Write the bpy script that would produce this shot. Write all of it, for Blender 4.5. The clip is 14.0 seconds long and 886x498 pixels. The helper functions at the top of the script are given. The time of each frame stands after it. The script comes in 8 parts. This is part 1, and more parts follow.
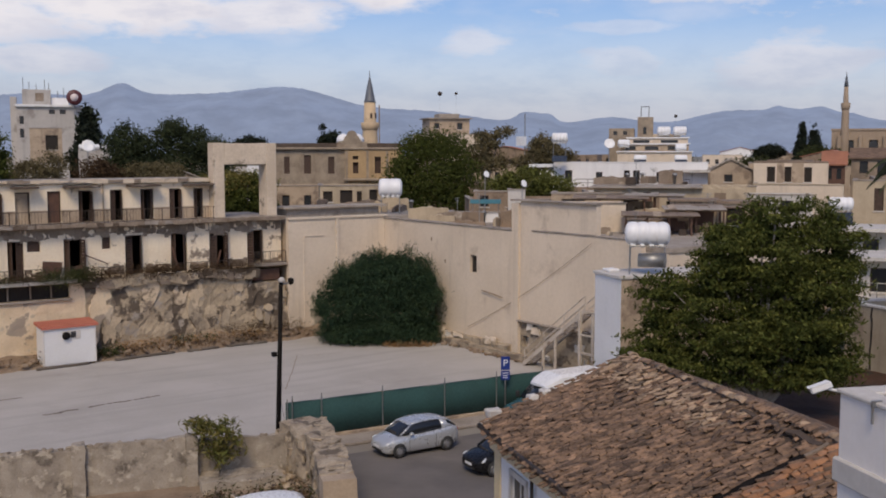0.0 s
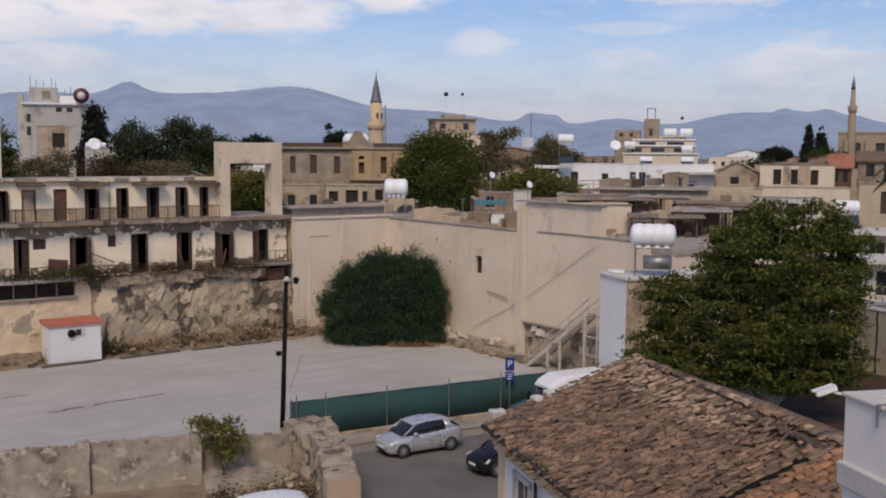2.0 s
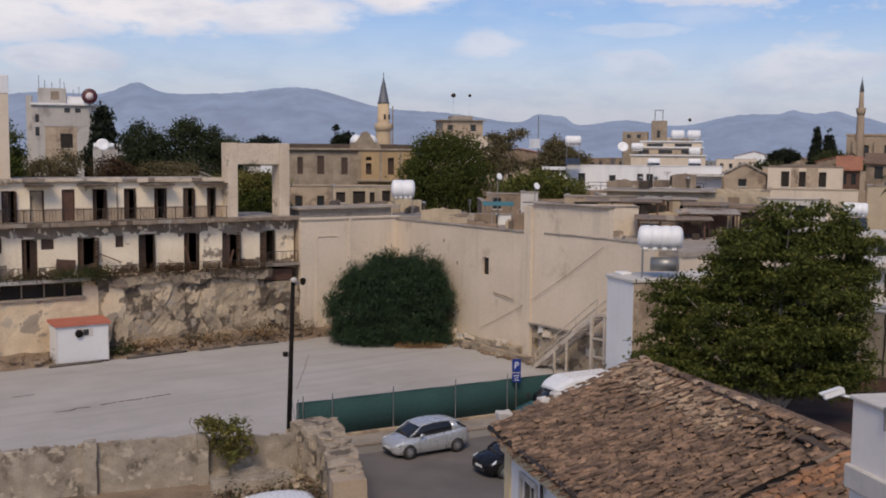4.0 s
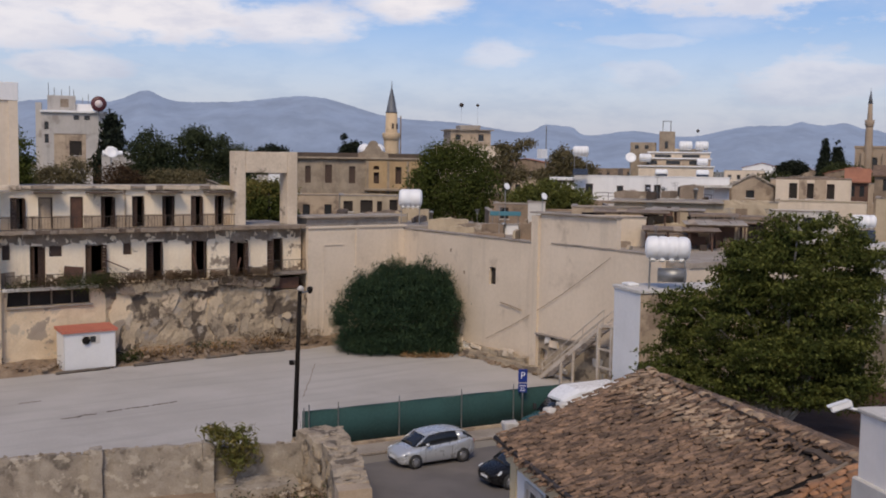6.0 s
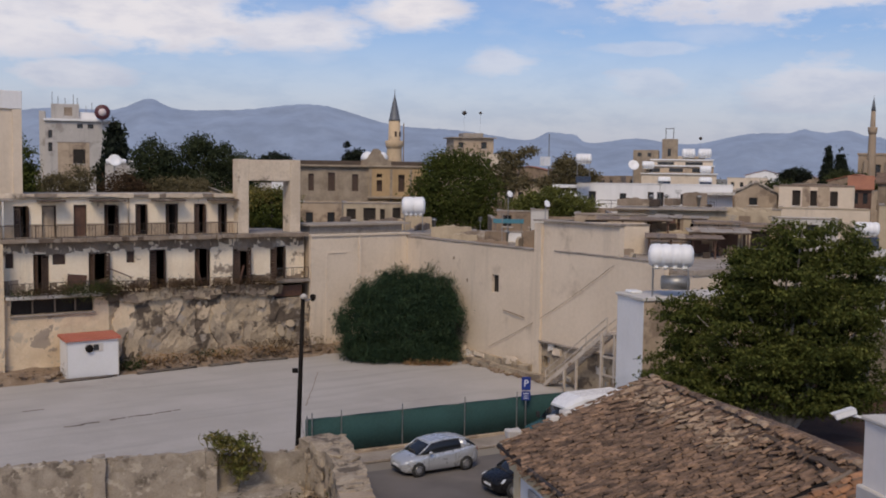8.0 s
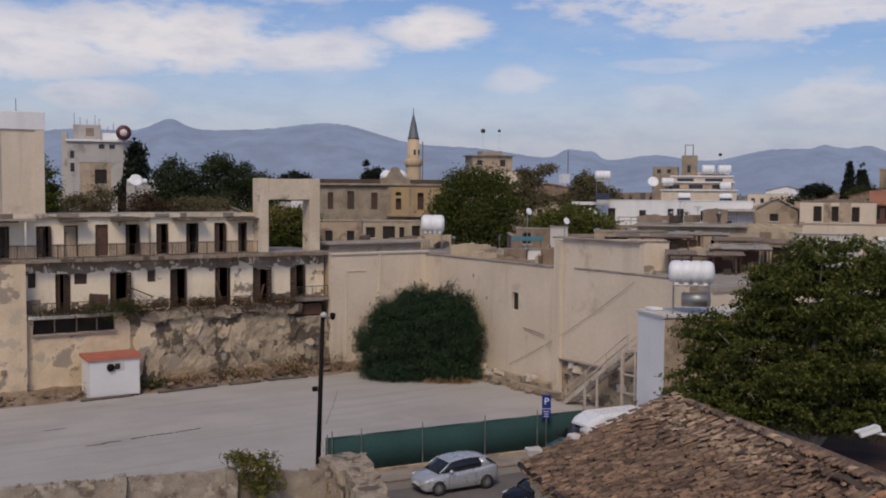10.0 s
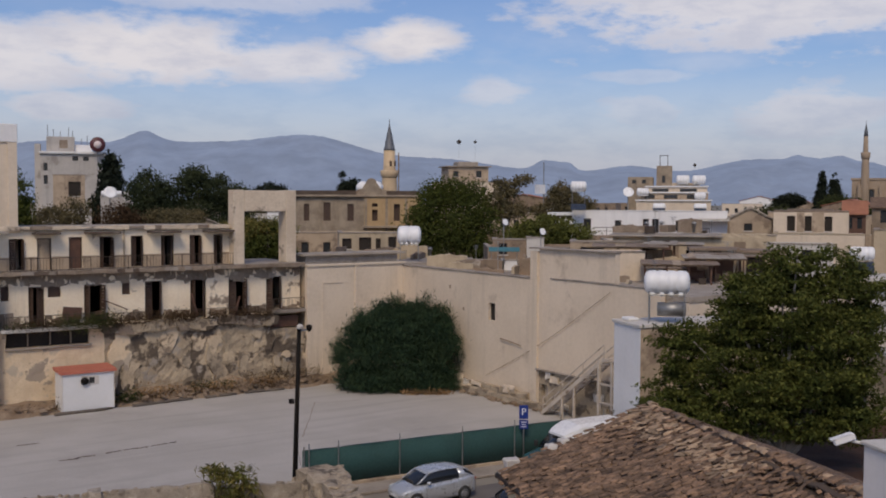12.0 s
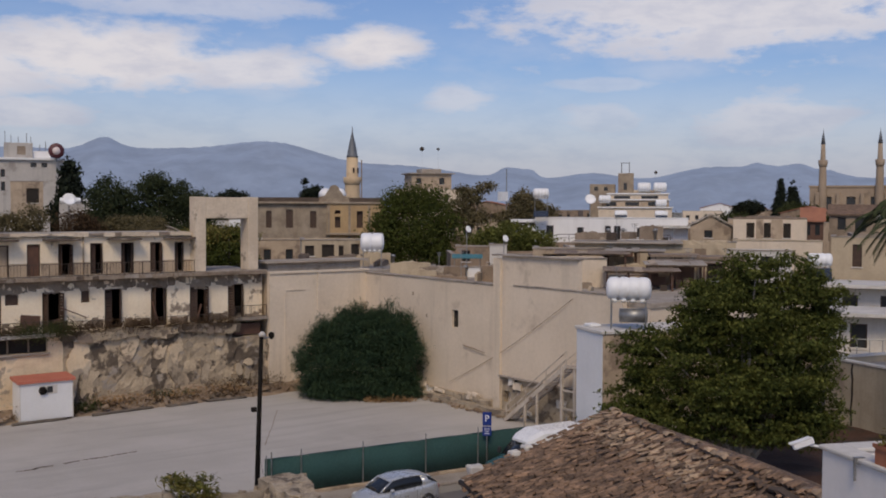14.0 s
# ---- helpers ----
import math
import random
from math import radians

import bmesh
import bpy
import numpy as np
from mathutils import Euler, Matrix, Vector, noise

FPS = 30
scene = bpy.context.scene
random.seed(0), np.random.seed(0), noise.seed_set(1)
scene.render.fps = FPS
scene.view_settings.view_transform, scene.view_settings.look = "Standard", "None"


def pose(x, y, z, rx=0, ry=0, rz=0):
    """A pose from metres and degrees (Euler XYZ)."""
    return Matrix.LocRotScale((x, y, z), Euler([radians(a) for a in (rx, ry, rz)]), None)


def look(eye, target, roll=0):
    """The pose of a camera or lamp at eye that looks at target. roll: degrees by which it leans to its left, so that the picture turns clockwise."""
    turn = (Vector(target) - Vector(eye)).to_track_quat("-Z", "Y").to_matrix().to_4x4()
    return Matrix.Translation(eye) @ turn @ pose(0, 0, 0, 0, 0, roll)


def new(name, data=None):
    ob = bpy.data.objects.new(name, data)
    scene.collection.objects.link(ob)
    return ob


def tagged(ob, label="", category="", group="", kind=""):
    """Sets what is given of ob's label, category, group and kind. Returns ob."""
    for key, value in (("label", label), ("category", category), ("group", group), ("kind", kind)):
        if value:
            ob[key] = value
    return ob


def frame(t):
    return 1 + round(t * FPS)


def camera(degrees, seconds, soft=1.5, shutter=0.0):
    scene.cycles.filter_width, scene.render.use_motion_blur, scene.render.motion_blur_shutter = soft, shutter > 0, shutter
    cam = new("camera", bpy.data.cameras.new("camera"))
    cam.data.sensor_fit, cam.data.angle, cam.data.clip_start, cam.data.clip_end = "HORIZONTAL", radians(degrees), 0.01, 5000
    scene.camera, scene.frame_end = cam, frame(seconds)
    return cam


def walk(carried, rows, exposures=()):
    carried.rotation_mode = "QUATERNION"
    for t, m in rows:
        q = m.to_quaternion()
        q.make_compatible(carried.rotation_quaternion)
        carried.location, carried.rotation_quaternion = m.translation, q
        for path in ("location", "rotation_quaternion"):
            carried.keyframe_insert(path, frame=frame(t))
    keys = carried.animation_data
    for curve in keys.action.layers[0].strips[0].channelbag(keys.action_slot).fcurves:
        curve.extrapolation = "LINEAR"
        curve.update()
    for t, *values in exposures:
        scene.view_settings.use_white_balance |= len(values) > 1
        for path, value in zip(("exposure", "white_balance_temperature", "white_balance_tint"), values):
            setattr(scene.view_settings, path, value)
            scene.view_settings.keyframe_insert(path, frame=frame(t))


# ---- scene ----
cam = camera(46.0, 14.0, soft=1.9)
EYE, YAW0, PITCH0 = 13.6, -36.0, -5.29
# seconds, turn, tilt and roll in degrees, measured from the first pose
ROWS = [
    (0.0, 0.000, 0.000, 0.000), (0.5, -0.014, 0.002, 0.250), (1.0, -0.056, 0.153, 0.115), (1.5, -0.053, 0.083, 0.118),
    (2.0, 0.288, 0.024, -0.370), (2.5, 0.269, -0.077, -0.542), (3.0, 0.493, -0.077, -0.368), (5.5, 0.980, 0.432, -0.804),
    (6.0, 1.066, 0.605, -0.854), (6.5, 1.154, 0.736, -0.895), (7.0, 1.123, 0.837, -0.935), (9.5, 1.823, 1.652, -0.344),
    (10.0, 2.313, 1.995, -0.433), (10.5, 2.664, 2.043, -0.403), (11.0, 2.943, 2.139, -0.252), (11.5, 3.031, 2.456, -0.247),
    (12.0, 1.026, 2.606, -0.233), (12.5, -0.068, 2.503, 0.234), (13.0, -0.221, 2.382, -0.044), (13.5, -0.323, 2.492, -0.124),
    (14.0, -0.999, 2.999, -0.248),
]
walk(cam, [(t, pose(0, 0, EYE, 0, 0, YAW0 + yaw) @ pose(0, 0, 0, 90 + PITCH0 + tilt) @ pose(0, 0, 0, 0, 0, -roll)) for t, yaw, tilt, roll in ROWS],
     [(0.0, 0.0, 6820, 15), (3.0, 0.0, 6840, 15), (6.5, 0.03, 6800, 15), (9.5, -0.22, 6770, 15), (11.5, -0.22, 6780, 15), (14.0, -0.22, 6820, 15)])

# ---------------------------------------------------------------- world and light
SUN_ELEVATION, SUN_AZIMUTH = 46.0, 222.0      # azimuth clockwise from +y: the sun stands behind the camera, to its left
world = bpy.data.worlds.new("sky")
scene.world = world
world.use_nodes = True


class Nodes:
    """Short hand for building node trees."""

    def __init__(self, tree):
        self.tree = tree

    def add(self, kind):
        return self.tree.nodes.new(kind)

    def put(self, socket, value):
        if isinstance(value, bpy.types.NodeSocket):
            self.tree.links.new(value, socket)
        else:
            socket.default_value = value

    def math(self, op, a, b=0.0, c=0.0):
        node = self.add("ShaderNodeMath")
        node.operation = op
        for i, v in enumerate((a, b, c)):
            self.put(node.inputs[i], v)
        return node.outputs[0]

    def ramp(self, v, lo, hi, a=0.0, b=1.0):
        node = self.add("ShaderNodeMapRange")
        node.interpolation_type = "SMOOTHSTEP"
        for i, x in enumerate((v, lo, hi, a, b)):
            self.put(node.inputs[i], x)
        return node.outputs[0]

    def noise(self, vector, scale, detail=4.0, rough=0.55):
        node = self.add("ShaderNodeTexNoise")
        self.put(node.inputs["Vector"], vector)
        self.put(node.inputs["Scale"], scale)
        self.put(node.inputs["Detail"], detail)
        self.put(node.inputs["Roughness"], rough)
        return node.outputs[0]

    def mix(self, factor, a, b, blend="MIX"):
        node = self.add("ShaderNodeMix")
        node.data_type, node.blend_type = "RGBA", blend
        self.put(node.inputs[0], factor)
        self.put(node.inputs[6], (*a, 1) if isinstance(a, tuple) and len(a) == 3 else a)
        self.put(node.inputs[7], (*b, 1) if isinstance(b, tuple) and len(b) == 3 else b)
        return node.outputs[2]

    def scaled(self, vector, sx, sy, sz, at=(0, 0, 0)):
        node = self.add("ShaderNodeMapping")
        self.put(node.inputs["Vector"], vector)
        node.inputs["Location"].default_value = at
        node.inputs["Scale"].default_value = (sx, sy, sz)
        return node.outputs[0]


def build_sky():
    w = Nodes(world.node_tree)
    background = world.node_tree.nodes["Background"]
    sky = w.add("ShaderNodeTexSky")
    sky.sky_type, sky.sun_disc, sky.altitude, sky.air_density, sky.dust_density, sky.ozone_density = "NISHITA", False, 150.0, 1.0, 1.4, 1.6
    sky.sun_elevation, sky.sun_rotation = radians(SUN_ELEVATION), radians(SUN_AZIMUTH)
    way = w.add("ShaderNodeTexCoord").outputs["Generated"]
    split = w.add("ShaderNodeSeparateXYZ")
    w.put(split.inputs[0], way)
    x, y, z = split.outputs
    bearing = w.math("MULTIPLY", w.math("ARCTAN2", x, y), 180 / math.pi)
    rise = w.math("MULTIPLY", w.math("ARCSINE", z), 180 / math.pi)
    place = w.add("ShaderNodeCombineXYZ")
    w.put(place.inputs[0], bearing), w.put(place.inputs[1], w.math("MULTIPLY", rise, 2.6))
    fine = w.noise(place.outputs[0], 0.30, 7.0, 0.60)
    soft = w.noise(place.outputs[0], 0.085, 5.0, 0.55)
    cover = None

    def cloud(b, r, wide, tall, bite, thick):
        """A cloud round bearing b and rise r, with an uneven outline."""
        nonlocal cover
        u = w.math("DIVIDE", w.math("SUBTRACT", bearing, b), wide)
        v = w.math("DIVIDE", w.math("SUBTRACT", rise, r), tall)
        reach = w.math("SQRT", w.math("ADD", w.math("MULTIPLY", u, u), w.math("MULTIPLY", v, v)))
        ragged = w.math("ADD", reach, w.math("MULTIPLY", w.math("SUBTRACT", fine, 0.5), bite))
        mask = w.ramp(ragged, 1.08, 0.45, 0.0, thick)
        cover = mask if cover is None else w.math("MAXIMUM", cover, mask)

    cloud(19.0, 7.7, 8.5, 2.3, 1.5, 0.95)
    cloud(11.0, 7.0, 8.0, 2.6, 1.3, 0.9)
    cloud(26.5, 7.3, 6.0, 1.3, 1.6, 0.85)
    cloud(33.1, 8.6, 3.6, 1.35, 1.5, 0.97)
    cloud(15.0, 4.7, 4.2, 1.2, 1.6, 0.75)
    cloud(37.8, 5.8, 2.6, 1.1, 1.5, 0.6)
    cloud(52.5, 10.2, 14.0, 2.7, 2.2, 0.85)
    cloud(46.0, 6.6, 4.0, 0.5, 1.8, 0.40)
    cloud(45.6, 4.8, 3.4, 1.2, 1.6, 0.55)
    cloud(54.3, 4.5, 5.5, 2.0, 1.4, 0.72)
    cloud(24.0, 10.6, 9.0, 1.0, 2.2, 0.50)
    high = w.math("MULTIPLY", w.ramp(soft, 0.50, 0.72, 0.0, 0.45), w.ramp(rise, 9.0, 14.0))
    low = w.ramp(rise, 8.5, 0.5, 0.0, 0.80)
    thin = w.math("MULTIPLY", w.ramp(soft, 0.42, 0.70, 0.0, 0.34), w.ramp(rise, 11.5, 7.0))
    cover = w.math("MAXIMUM", w.math("MAXIMUM", cover, high), w.math("MAXIMUM", thin, low))
    tone = w.mix(w.ramp(rise, 1.0, 7.5), (5.5, 5.75, 6.7), (8.3, 8.3, 8.6))
    shade = w.mix(w.ramp(fine, 0.30, 0.62), (0.80, 0.83, 0.90), (1.0, 1.0, 1.0))
    clear = w.mix(1.0, sky.outputs[0], (0.80, 0.955, 1.24), "MULTIPLY")
    w.put(background.inputs[0], w.mix(cover, clear, w.mix(1.0, tone, shade, "MULTIPLY")))
    background.inputs[1].default_value = 0.10


build_sky()
sun = new("sun", bpy.data.lights.new("sun", "SUN"))
sun.data.energy, sun.data.angle, sun.data.color = 1.95, radians(20.0), (1.0, 0.855, 0.61)
_e, _a = radians(SUN_ELEVATION), radians(SUN_AZIMUTH)
sun.matrix_world = look(Vector((math.sin(_a) * math.cos(_e), math.cos(_a) * math.cos(_e), math.sin(_e))) * 200, (0, 0, 0))

# ---------------------------------------------------------------- materials


def material(name, base, other, scale=1.0, rough=0.85, bump=0.3, stain=None, stain_at=(0.52, 0.68), stain_scale=0.35, streak=0.0, metal=0.0, fine=14.0, by_piece=0.0, by_island=0.0, leak=None, gloss=0.5, sweep=0.0):
    """A procedural surface: two tones mixed by a broad and a fine noise, stains with edges of their own, streaks that run down,
    a tone of its own for each piece, and a fine relief."""
    m = bpy.data.materials.new(name)
    m.use_nodes = True
    n = Nodes(m.node_tree)
    shader = m.node_tree.nodes["Principled BSDF"]
    place = n.add("ShaderNodeNewGeometry").outputs["Position"]
    broad, grain = n.noise(place, scale, 5.0), n.noise(place, scale * fine, 4.0, 0.65)
    colour = n.mix(n.ramp(n.math("ADD", n.math("MULTIPLY", broad, 0.65), n.math("MULTIPLY", grain, 0.35)), 0.36, 0.64), base, other)
    if sweep:
        worn = n.noise(n.scaled(place, 0.07, 0.75, 1.0), 1.0, 6.0, 0.6)
        colour = n.mix(n.ramp(worn, 0.45, 0.70, 0.0, sweep), colour, tuple(0.72 * c for c in base))
    if streak:
        lines = n.noise(n.scaled(place, 0.8, 0.8, 0.07), 1.0, 6.0, 0.66)
        colour = n.mix(n.ramp(lines, 0.50, 0.75, 0.0, streak), colour, tuple(0.42 * c for c in base))
    if stain:
        mask = n.ramp(n.noise(n.scaled(place, 1, 1, 1, (7.3, 2.1, 4.4)), stain_scale, 7.0, 0.62), *stain_at)
        colour = n.mix(mask, colour, stain)
        if leak:
            mask = n.ramp(n.noise(n.scaled(place, 1, 1, 1, (3.1, 9.7, 1.2)), stain_scale * 2.1, 6.0, 0.62), 0.56, 0.62)
            colour = n.mix(mask, colour, leak)
    if by_piece or by_island:
        r = n.add("ShaderNodeObjectInfo").outputs["Random"] if by_piece else n.add("ShaderNodeNewGeometry").outputs["Random Per Island"]
        k = by_piece or by_island
        tint = n.mix(r, (1 - k, 1 - k, 1 - k), (1 + k, 1 + 0.85 * k, 1 + 0.65 * k))
        colour = n.mix(1.0, colour, tint, "MULTIPLY")
    n.put(shader.inputs["Base Color"], colour)
    n.put(shader.inputs["Roughness"], n.ramp(grain, 0.2, 0.8, max(0.02, rough - 0.12), min(1.0, rough + 0.10)))
    shader.inputs["Metallic"].default_value = metal
    shader.inputs["Specular IOR Level"].default_value = gloss
    if bump:
        relief = n.add("ShaderNodeBump")
        relief.inputs["Strength"].default_value, relief.inputs["Distance"].default_value = bump, 0.06
        n.put(relief.inputs["Height"], n.math("ADD", broad, n.math("MULTIPLY", grain, 0.5)))
        n.put(shader.inputs["Normal"], relief.outputs[0])
    return m


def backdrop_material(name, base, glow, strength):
    """Far hills; the haze of kilometres of lit air is put in as emission."""
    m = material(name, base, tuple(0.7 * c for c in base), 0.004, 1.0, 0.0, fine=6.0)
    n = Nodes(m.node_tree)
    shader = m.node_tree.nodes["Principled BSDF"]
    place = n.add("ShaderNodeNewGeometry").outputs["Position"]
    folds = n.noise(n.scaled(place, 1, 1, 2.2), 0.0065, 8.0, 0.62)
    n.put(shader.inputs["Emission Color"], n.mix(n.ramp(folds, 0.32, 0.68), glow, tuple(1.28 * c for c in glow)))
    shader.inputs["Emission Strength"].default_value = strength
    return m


M_LOT = material("worn pale asphalt", (0.40, 0.372, 0.338), (0.465, 0.435, 0.40), 0.22, 0.95, 0.15, (0.33, 0.302, 0.272), (0.55, 0.75), 0.10, fine=30.0, sweep=0.35)
M_ROAD = material("street asphalt", (0.125, 0.112, 0.102), (0.17, 0.15, 0.136), 0.4, 0.92, 0.2, (0.19, 0.165, 0.145), (0.55, 0.72), 0.25, fine=30.0)
M_EARTH = material("dry earth", (0.195, 0.135, 0.088), (0.30, 0.225, 0.155), 0.5, 1.0, 0.6, (0.13, 0.10, 0.07), (0.52, 0.66), 0.5, fine=12.0)
M_PLAIN = material("far plain and streets", (0.20, 0.17, 0.14), (0.30, 0.27, 0.22), 0.02, 1.0, 0.2, (0.10, 0.12, 0.07), (0.5, 0.6), 0.012, fine=9.0)
M_CREAM = material("cream painted render", (0.70, 0.585, 0.455), (0.62, 0.515, 0.395), 0.30, 0.92, 0.2, (0.45, 0.36, 0.27), (0.55, 0.74), 0.45, 0.30)
M_HOTEL = material("peeling cream render", (0.90, 0.775, 0.59), (0.79, 0.655, 0.48), 0.5, 0.92, 0.3, (0.27, 0.212, 0.16), (0.60, 0.65), 0.42, 0.45)
M_HOTEL_LOW = material("bare grey-brown rubble masonry", (0.52, 0.415, 0.285), (0.315, 0.25, 0.175), 0.55, 0.96, 0.9, (0.105, 0.08, 0.058), (0.495, 0.56), 0.50, 1.0, fine=11.0, leak=(0.33, 0.285, 0.235))
M_SCRAP = material("clinging scraps of pale render", (0.54, 0.44, 0.315), (0.37, 0.305, 0.225), 0.8, 0.94, 0.5, (0.20, 0.158, 0.118), (0.52, 0.60), 0.8, 0.7, fine=10.0, by_piece=0.25)
M_HOTEL_SIDE = material("yellowed render coming off in sheets", (0.74, 0.59, 0.405), (0.62, 0.475, 0.315), 0.5, 0.93, 0.4, (0.36, 0.29, 0.22), (0.55, 0.575), 0.42, 0.22, leak=(0.52, 0.43, 0.32))
M_BAND = material("weathered grey concrete", (0.305, 0.24, 0.18), (0.19, 0.143, 0.104), 0.8, 0.95, 0.5, (0.42, 0.36, 0.29), (0.56, 0.66), 0.7, 0.35)
M_SLAB = material("stained slab concrete", (0.36, 0.31, 0.26), (0.25, 0.21, 0.175), 0.7, 0.95, 0.4, (0.15, 0.125, 0.10), (0.56, 0.70), 0.6)
M_STAINED = material("soot-stained concrete", (0.13, 0.095, 0.07), (0.088, 0.062, 0.045), 0.9, 0.95, 0.5, (0.26, 0.215, 0.17), (0.56, 0.66), 0.9, 0.5)
M_GANTRY = material("streaked cream concrete", (0.70, 0.585, 0.45), (0.55, 0.445, 0.33), 0.5, 0.92, 0.3, (0.18, 0.14, 0.105), (0.57, 0.67), 0.6, 0.9)
M_STONE = material("weathered limestone rubble", (0.43, 0.36, 0.27), (0.26, 0.21, 0.155), 1.6, 0.96, 1.0, (0.13, 0.105, 0.08), (0.51, 0.60), 1.3, fine=6.0, by_piece=0.25)
M_GREYWALL = material("old lime render wall", (0.40, 0.345, 0.275), (0.27, 0.225, 0.175), 1.2, 0.95, 0.8, (0.14, 0.115, 0.09), (0.53, 0.66), 1.0, 0.6, leak=(0.45, 0.39, 0.31))
M_SAND = material("sandstone ashlar", (0.36, 0.29, 0.21), (0.235, 0.185, 0.135), 0.9, 0.93, 0.4, (0.24, 0.175, 0.12), (0.55, 0.72), 0.3, 0.3)
M_OCHRE = material("ochre painted stone", (0.47, 0.325, 0.165), (0.38, 0.26, 0.14), 0.4, 0.9, 0.3, (0.30, 0.20, 0.11), (0.58, 0.70), 0.4, 0.3)
M_WHITE = material("white painted render", (0.80, 0.79, 0.775), (0.74, 0.73, 0.715), 0.4, 0.85, 0.1, (0.58, 0.56, 0.53), (0.64, 0.84), 0.4, 0.22)
M_OFFWHITE = material("grey-white render", (0.62, 0.585, 0.535), (0.53, 0.495, 0.45), 0.4, 0.9, 0.2, (0.36, 0.32, 0.28), (0.58, 0.76), 0.4, 0.4)
M_BEIGE = material("beige render", (0.47, 0.365, 0.26), (0.37, 0.285, 0.20), 0.6, 0.92, 0.3, (0.24, 0.18, 0.13), (0.53, 0.64), 0.55, 0.65)
M_PALESTAIR = material("flaking pale paint on iron", (0.58, 0.51, 0.43), (0.46, 0.39, 0.32), 1.5, 0.85, 0.3, (0.22, 0.15, 0.10), (0.57, 0.66), 1.4, 0.4)
M_BROWN = material("brown earth render", (0.31, 0.225, 0.155), (0.22, 0.16, 0.11), 0.6, 0.95, 0.4, (0.13, 0.095, 0.068), (0.53, 0.64), 0.6, 0.5)
M_YELLOW = material("pale yellow render", (0.70, 0.565, 0.345), (0.62, 0.50, 0.31), 0.4, 0.9, 0.2, (0.48, 0.38, 0.25), (0.60, 0.78), 0.4, 0.25)
M_ROOF = material("flat roof screed", (0.40, 0.345, 0.285), (0.30, 0.255, 0.21), 0.5, 0.95, 0.3, (0.20, 0.165, 0.13), (0.54, 0.70), 0.5)
M_DOOR = material("dark brown shutter wood", (0.075, 0.043, 0.028), (0.052, 0.03, 0.02), 3.0, 0.7, 0.3)
M_DOOR_RED = material("reddish brown board", (0.13, 0.065, 0.04), (0.09, 0.045, 0.03), 2.0, 0.75, 0.3)
# near-black colour for the shade inside rooms, bays, openings and the crack
M_DEEP_SHADE = material("near-black deep shade", (0.03, 0.023, 0.018), (0.02, 0.016, 0.013), 0.8, 1.0, 0.0)
M_GLASS = material("dim window glass", (0.03, 0.032, 0.034), (0.04, 0.042, 0.045), 0.5, 0.14, 0.0)
M_IRON = material("rusted dark iron", (0.085, 0.06, 0.045), (0.05, 0.04, 0.032), 3.0, 0.7, 0.2, metal=0.4)
M_BLACK = material("tarred pole wood", (0.012, 0.010, 0.009), (0.018, 0.015, 0.013), 3.0, 0.9, 0.2, gloss=0.1)
M_STEEL = material("galvanised steel", (0.34, 0.34, 0.335), (0.26, 0.26, 0.255), 3.0, 0.5, 0.1, metal=0.7)
M_TANK = material("white plastic tank", (0.83, 0.83, 0.83), (0.78, 0.78, 0.775), 1.0, 0.45, 0.02, (0.60, 0.58, 0.55), (0.68, 0.85), 1.2)
M_NET = material("dark green shade net", (0.020, 0.068, 0.063), (0.016, 0.054, 0.050), 0.6, 0.85, 0.1, (0.02, 0.075, 0.066), (0.55, 0.7), 0.8)
M_CABIN = material("white cabin panel", (0.74, 0.735, 0.725), (0.68, 0.675, 0.66), 0.6, 0.5, 0.03, (0.55, 0.52, 0.48), (0.66, 0.8), 0.8)
M_CORAL = material("faded red sheet roof", (0.52, 0.16, 0.10), (0.44, 0.135, 0.085), 0.8, 0.6, 0.05)
M_TERRA = material("terracotta clay", (0.40, 0.15, 0.075), (0.32, 0.115, 0.06), 2.0, 0.85, 0.2)
M_TILE = material("aged roof tile", (0.262, 0.172, 0.115), (0.125, 0.083, 0.058), 2.2, 0.92, 0.5, (0.13, 0.10, 0.075), (0.58, 0.70), 0.9, fine=7.0, by_piece=0.38)
M_TILES = material("aged roof tiles, the rest", (0.262, 0.172, 0.115), (0.125, 0.083, 0.058), 2.2, 0.92, 0.5, (0.13, 0.10, 0.075), (0.58, 0.70), 0.9, fine=7.0, by_island=0.5)
M_TILE_NEW = material("younger orange roof tile", (0.46, 0.235, 0.12), (0.34, 0.175, 0.095), 2.0, 0.9, 0.4, (0.18, 0.12, 0.085), (0.56, 0.70), 1.6, by_piece=0.3)
M_TILES_NEW = material("younger orange roof tiles, the rest", (0.40, 0.20, 0.10), (0.28, 0.15, 0.085), 2.0, 0.9, 0.4, (0.15, 0.10, 0.075), (0.54, 0.66), 1.6, by_island=0.35)
M_TILE_FAR = material("red tile roof", (0.36, 0.15, 0.085), (0.27, 0.115, 0.07), 0.8, 0.92, 0.4, fine=8.0)
M_TILES_PALE = material("bleached roof tiles and bedding", (0.40, 0.30, 0.21), (0.27, 0.195, 0.135), 2.2, 0.95, 0.5, (0.15, 0.11, 0.08), (0.56, 0.70), 1.0, fine=7.0, by_island=0.40)
M_WARMWHITE = material("warm white painted render", (0.86, 0.80, 0.745), (0.80, 0.745, 0.69), 0.4, 0.85, 0.1, (0.62, 0.57, 0.52), (0.64, 0.84), 0.4, 0.22)
M_SOIL = material("dark red garden earth", (0.070, 0.029, 0.013), (0.042, 0.018, 0.009), 0.8, 1.0, 0.6, (0.022, 0.018, 0.010), (0.52, 0.64), 0.6, fine=9.0)
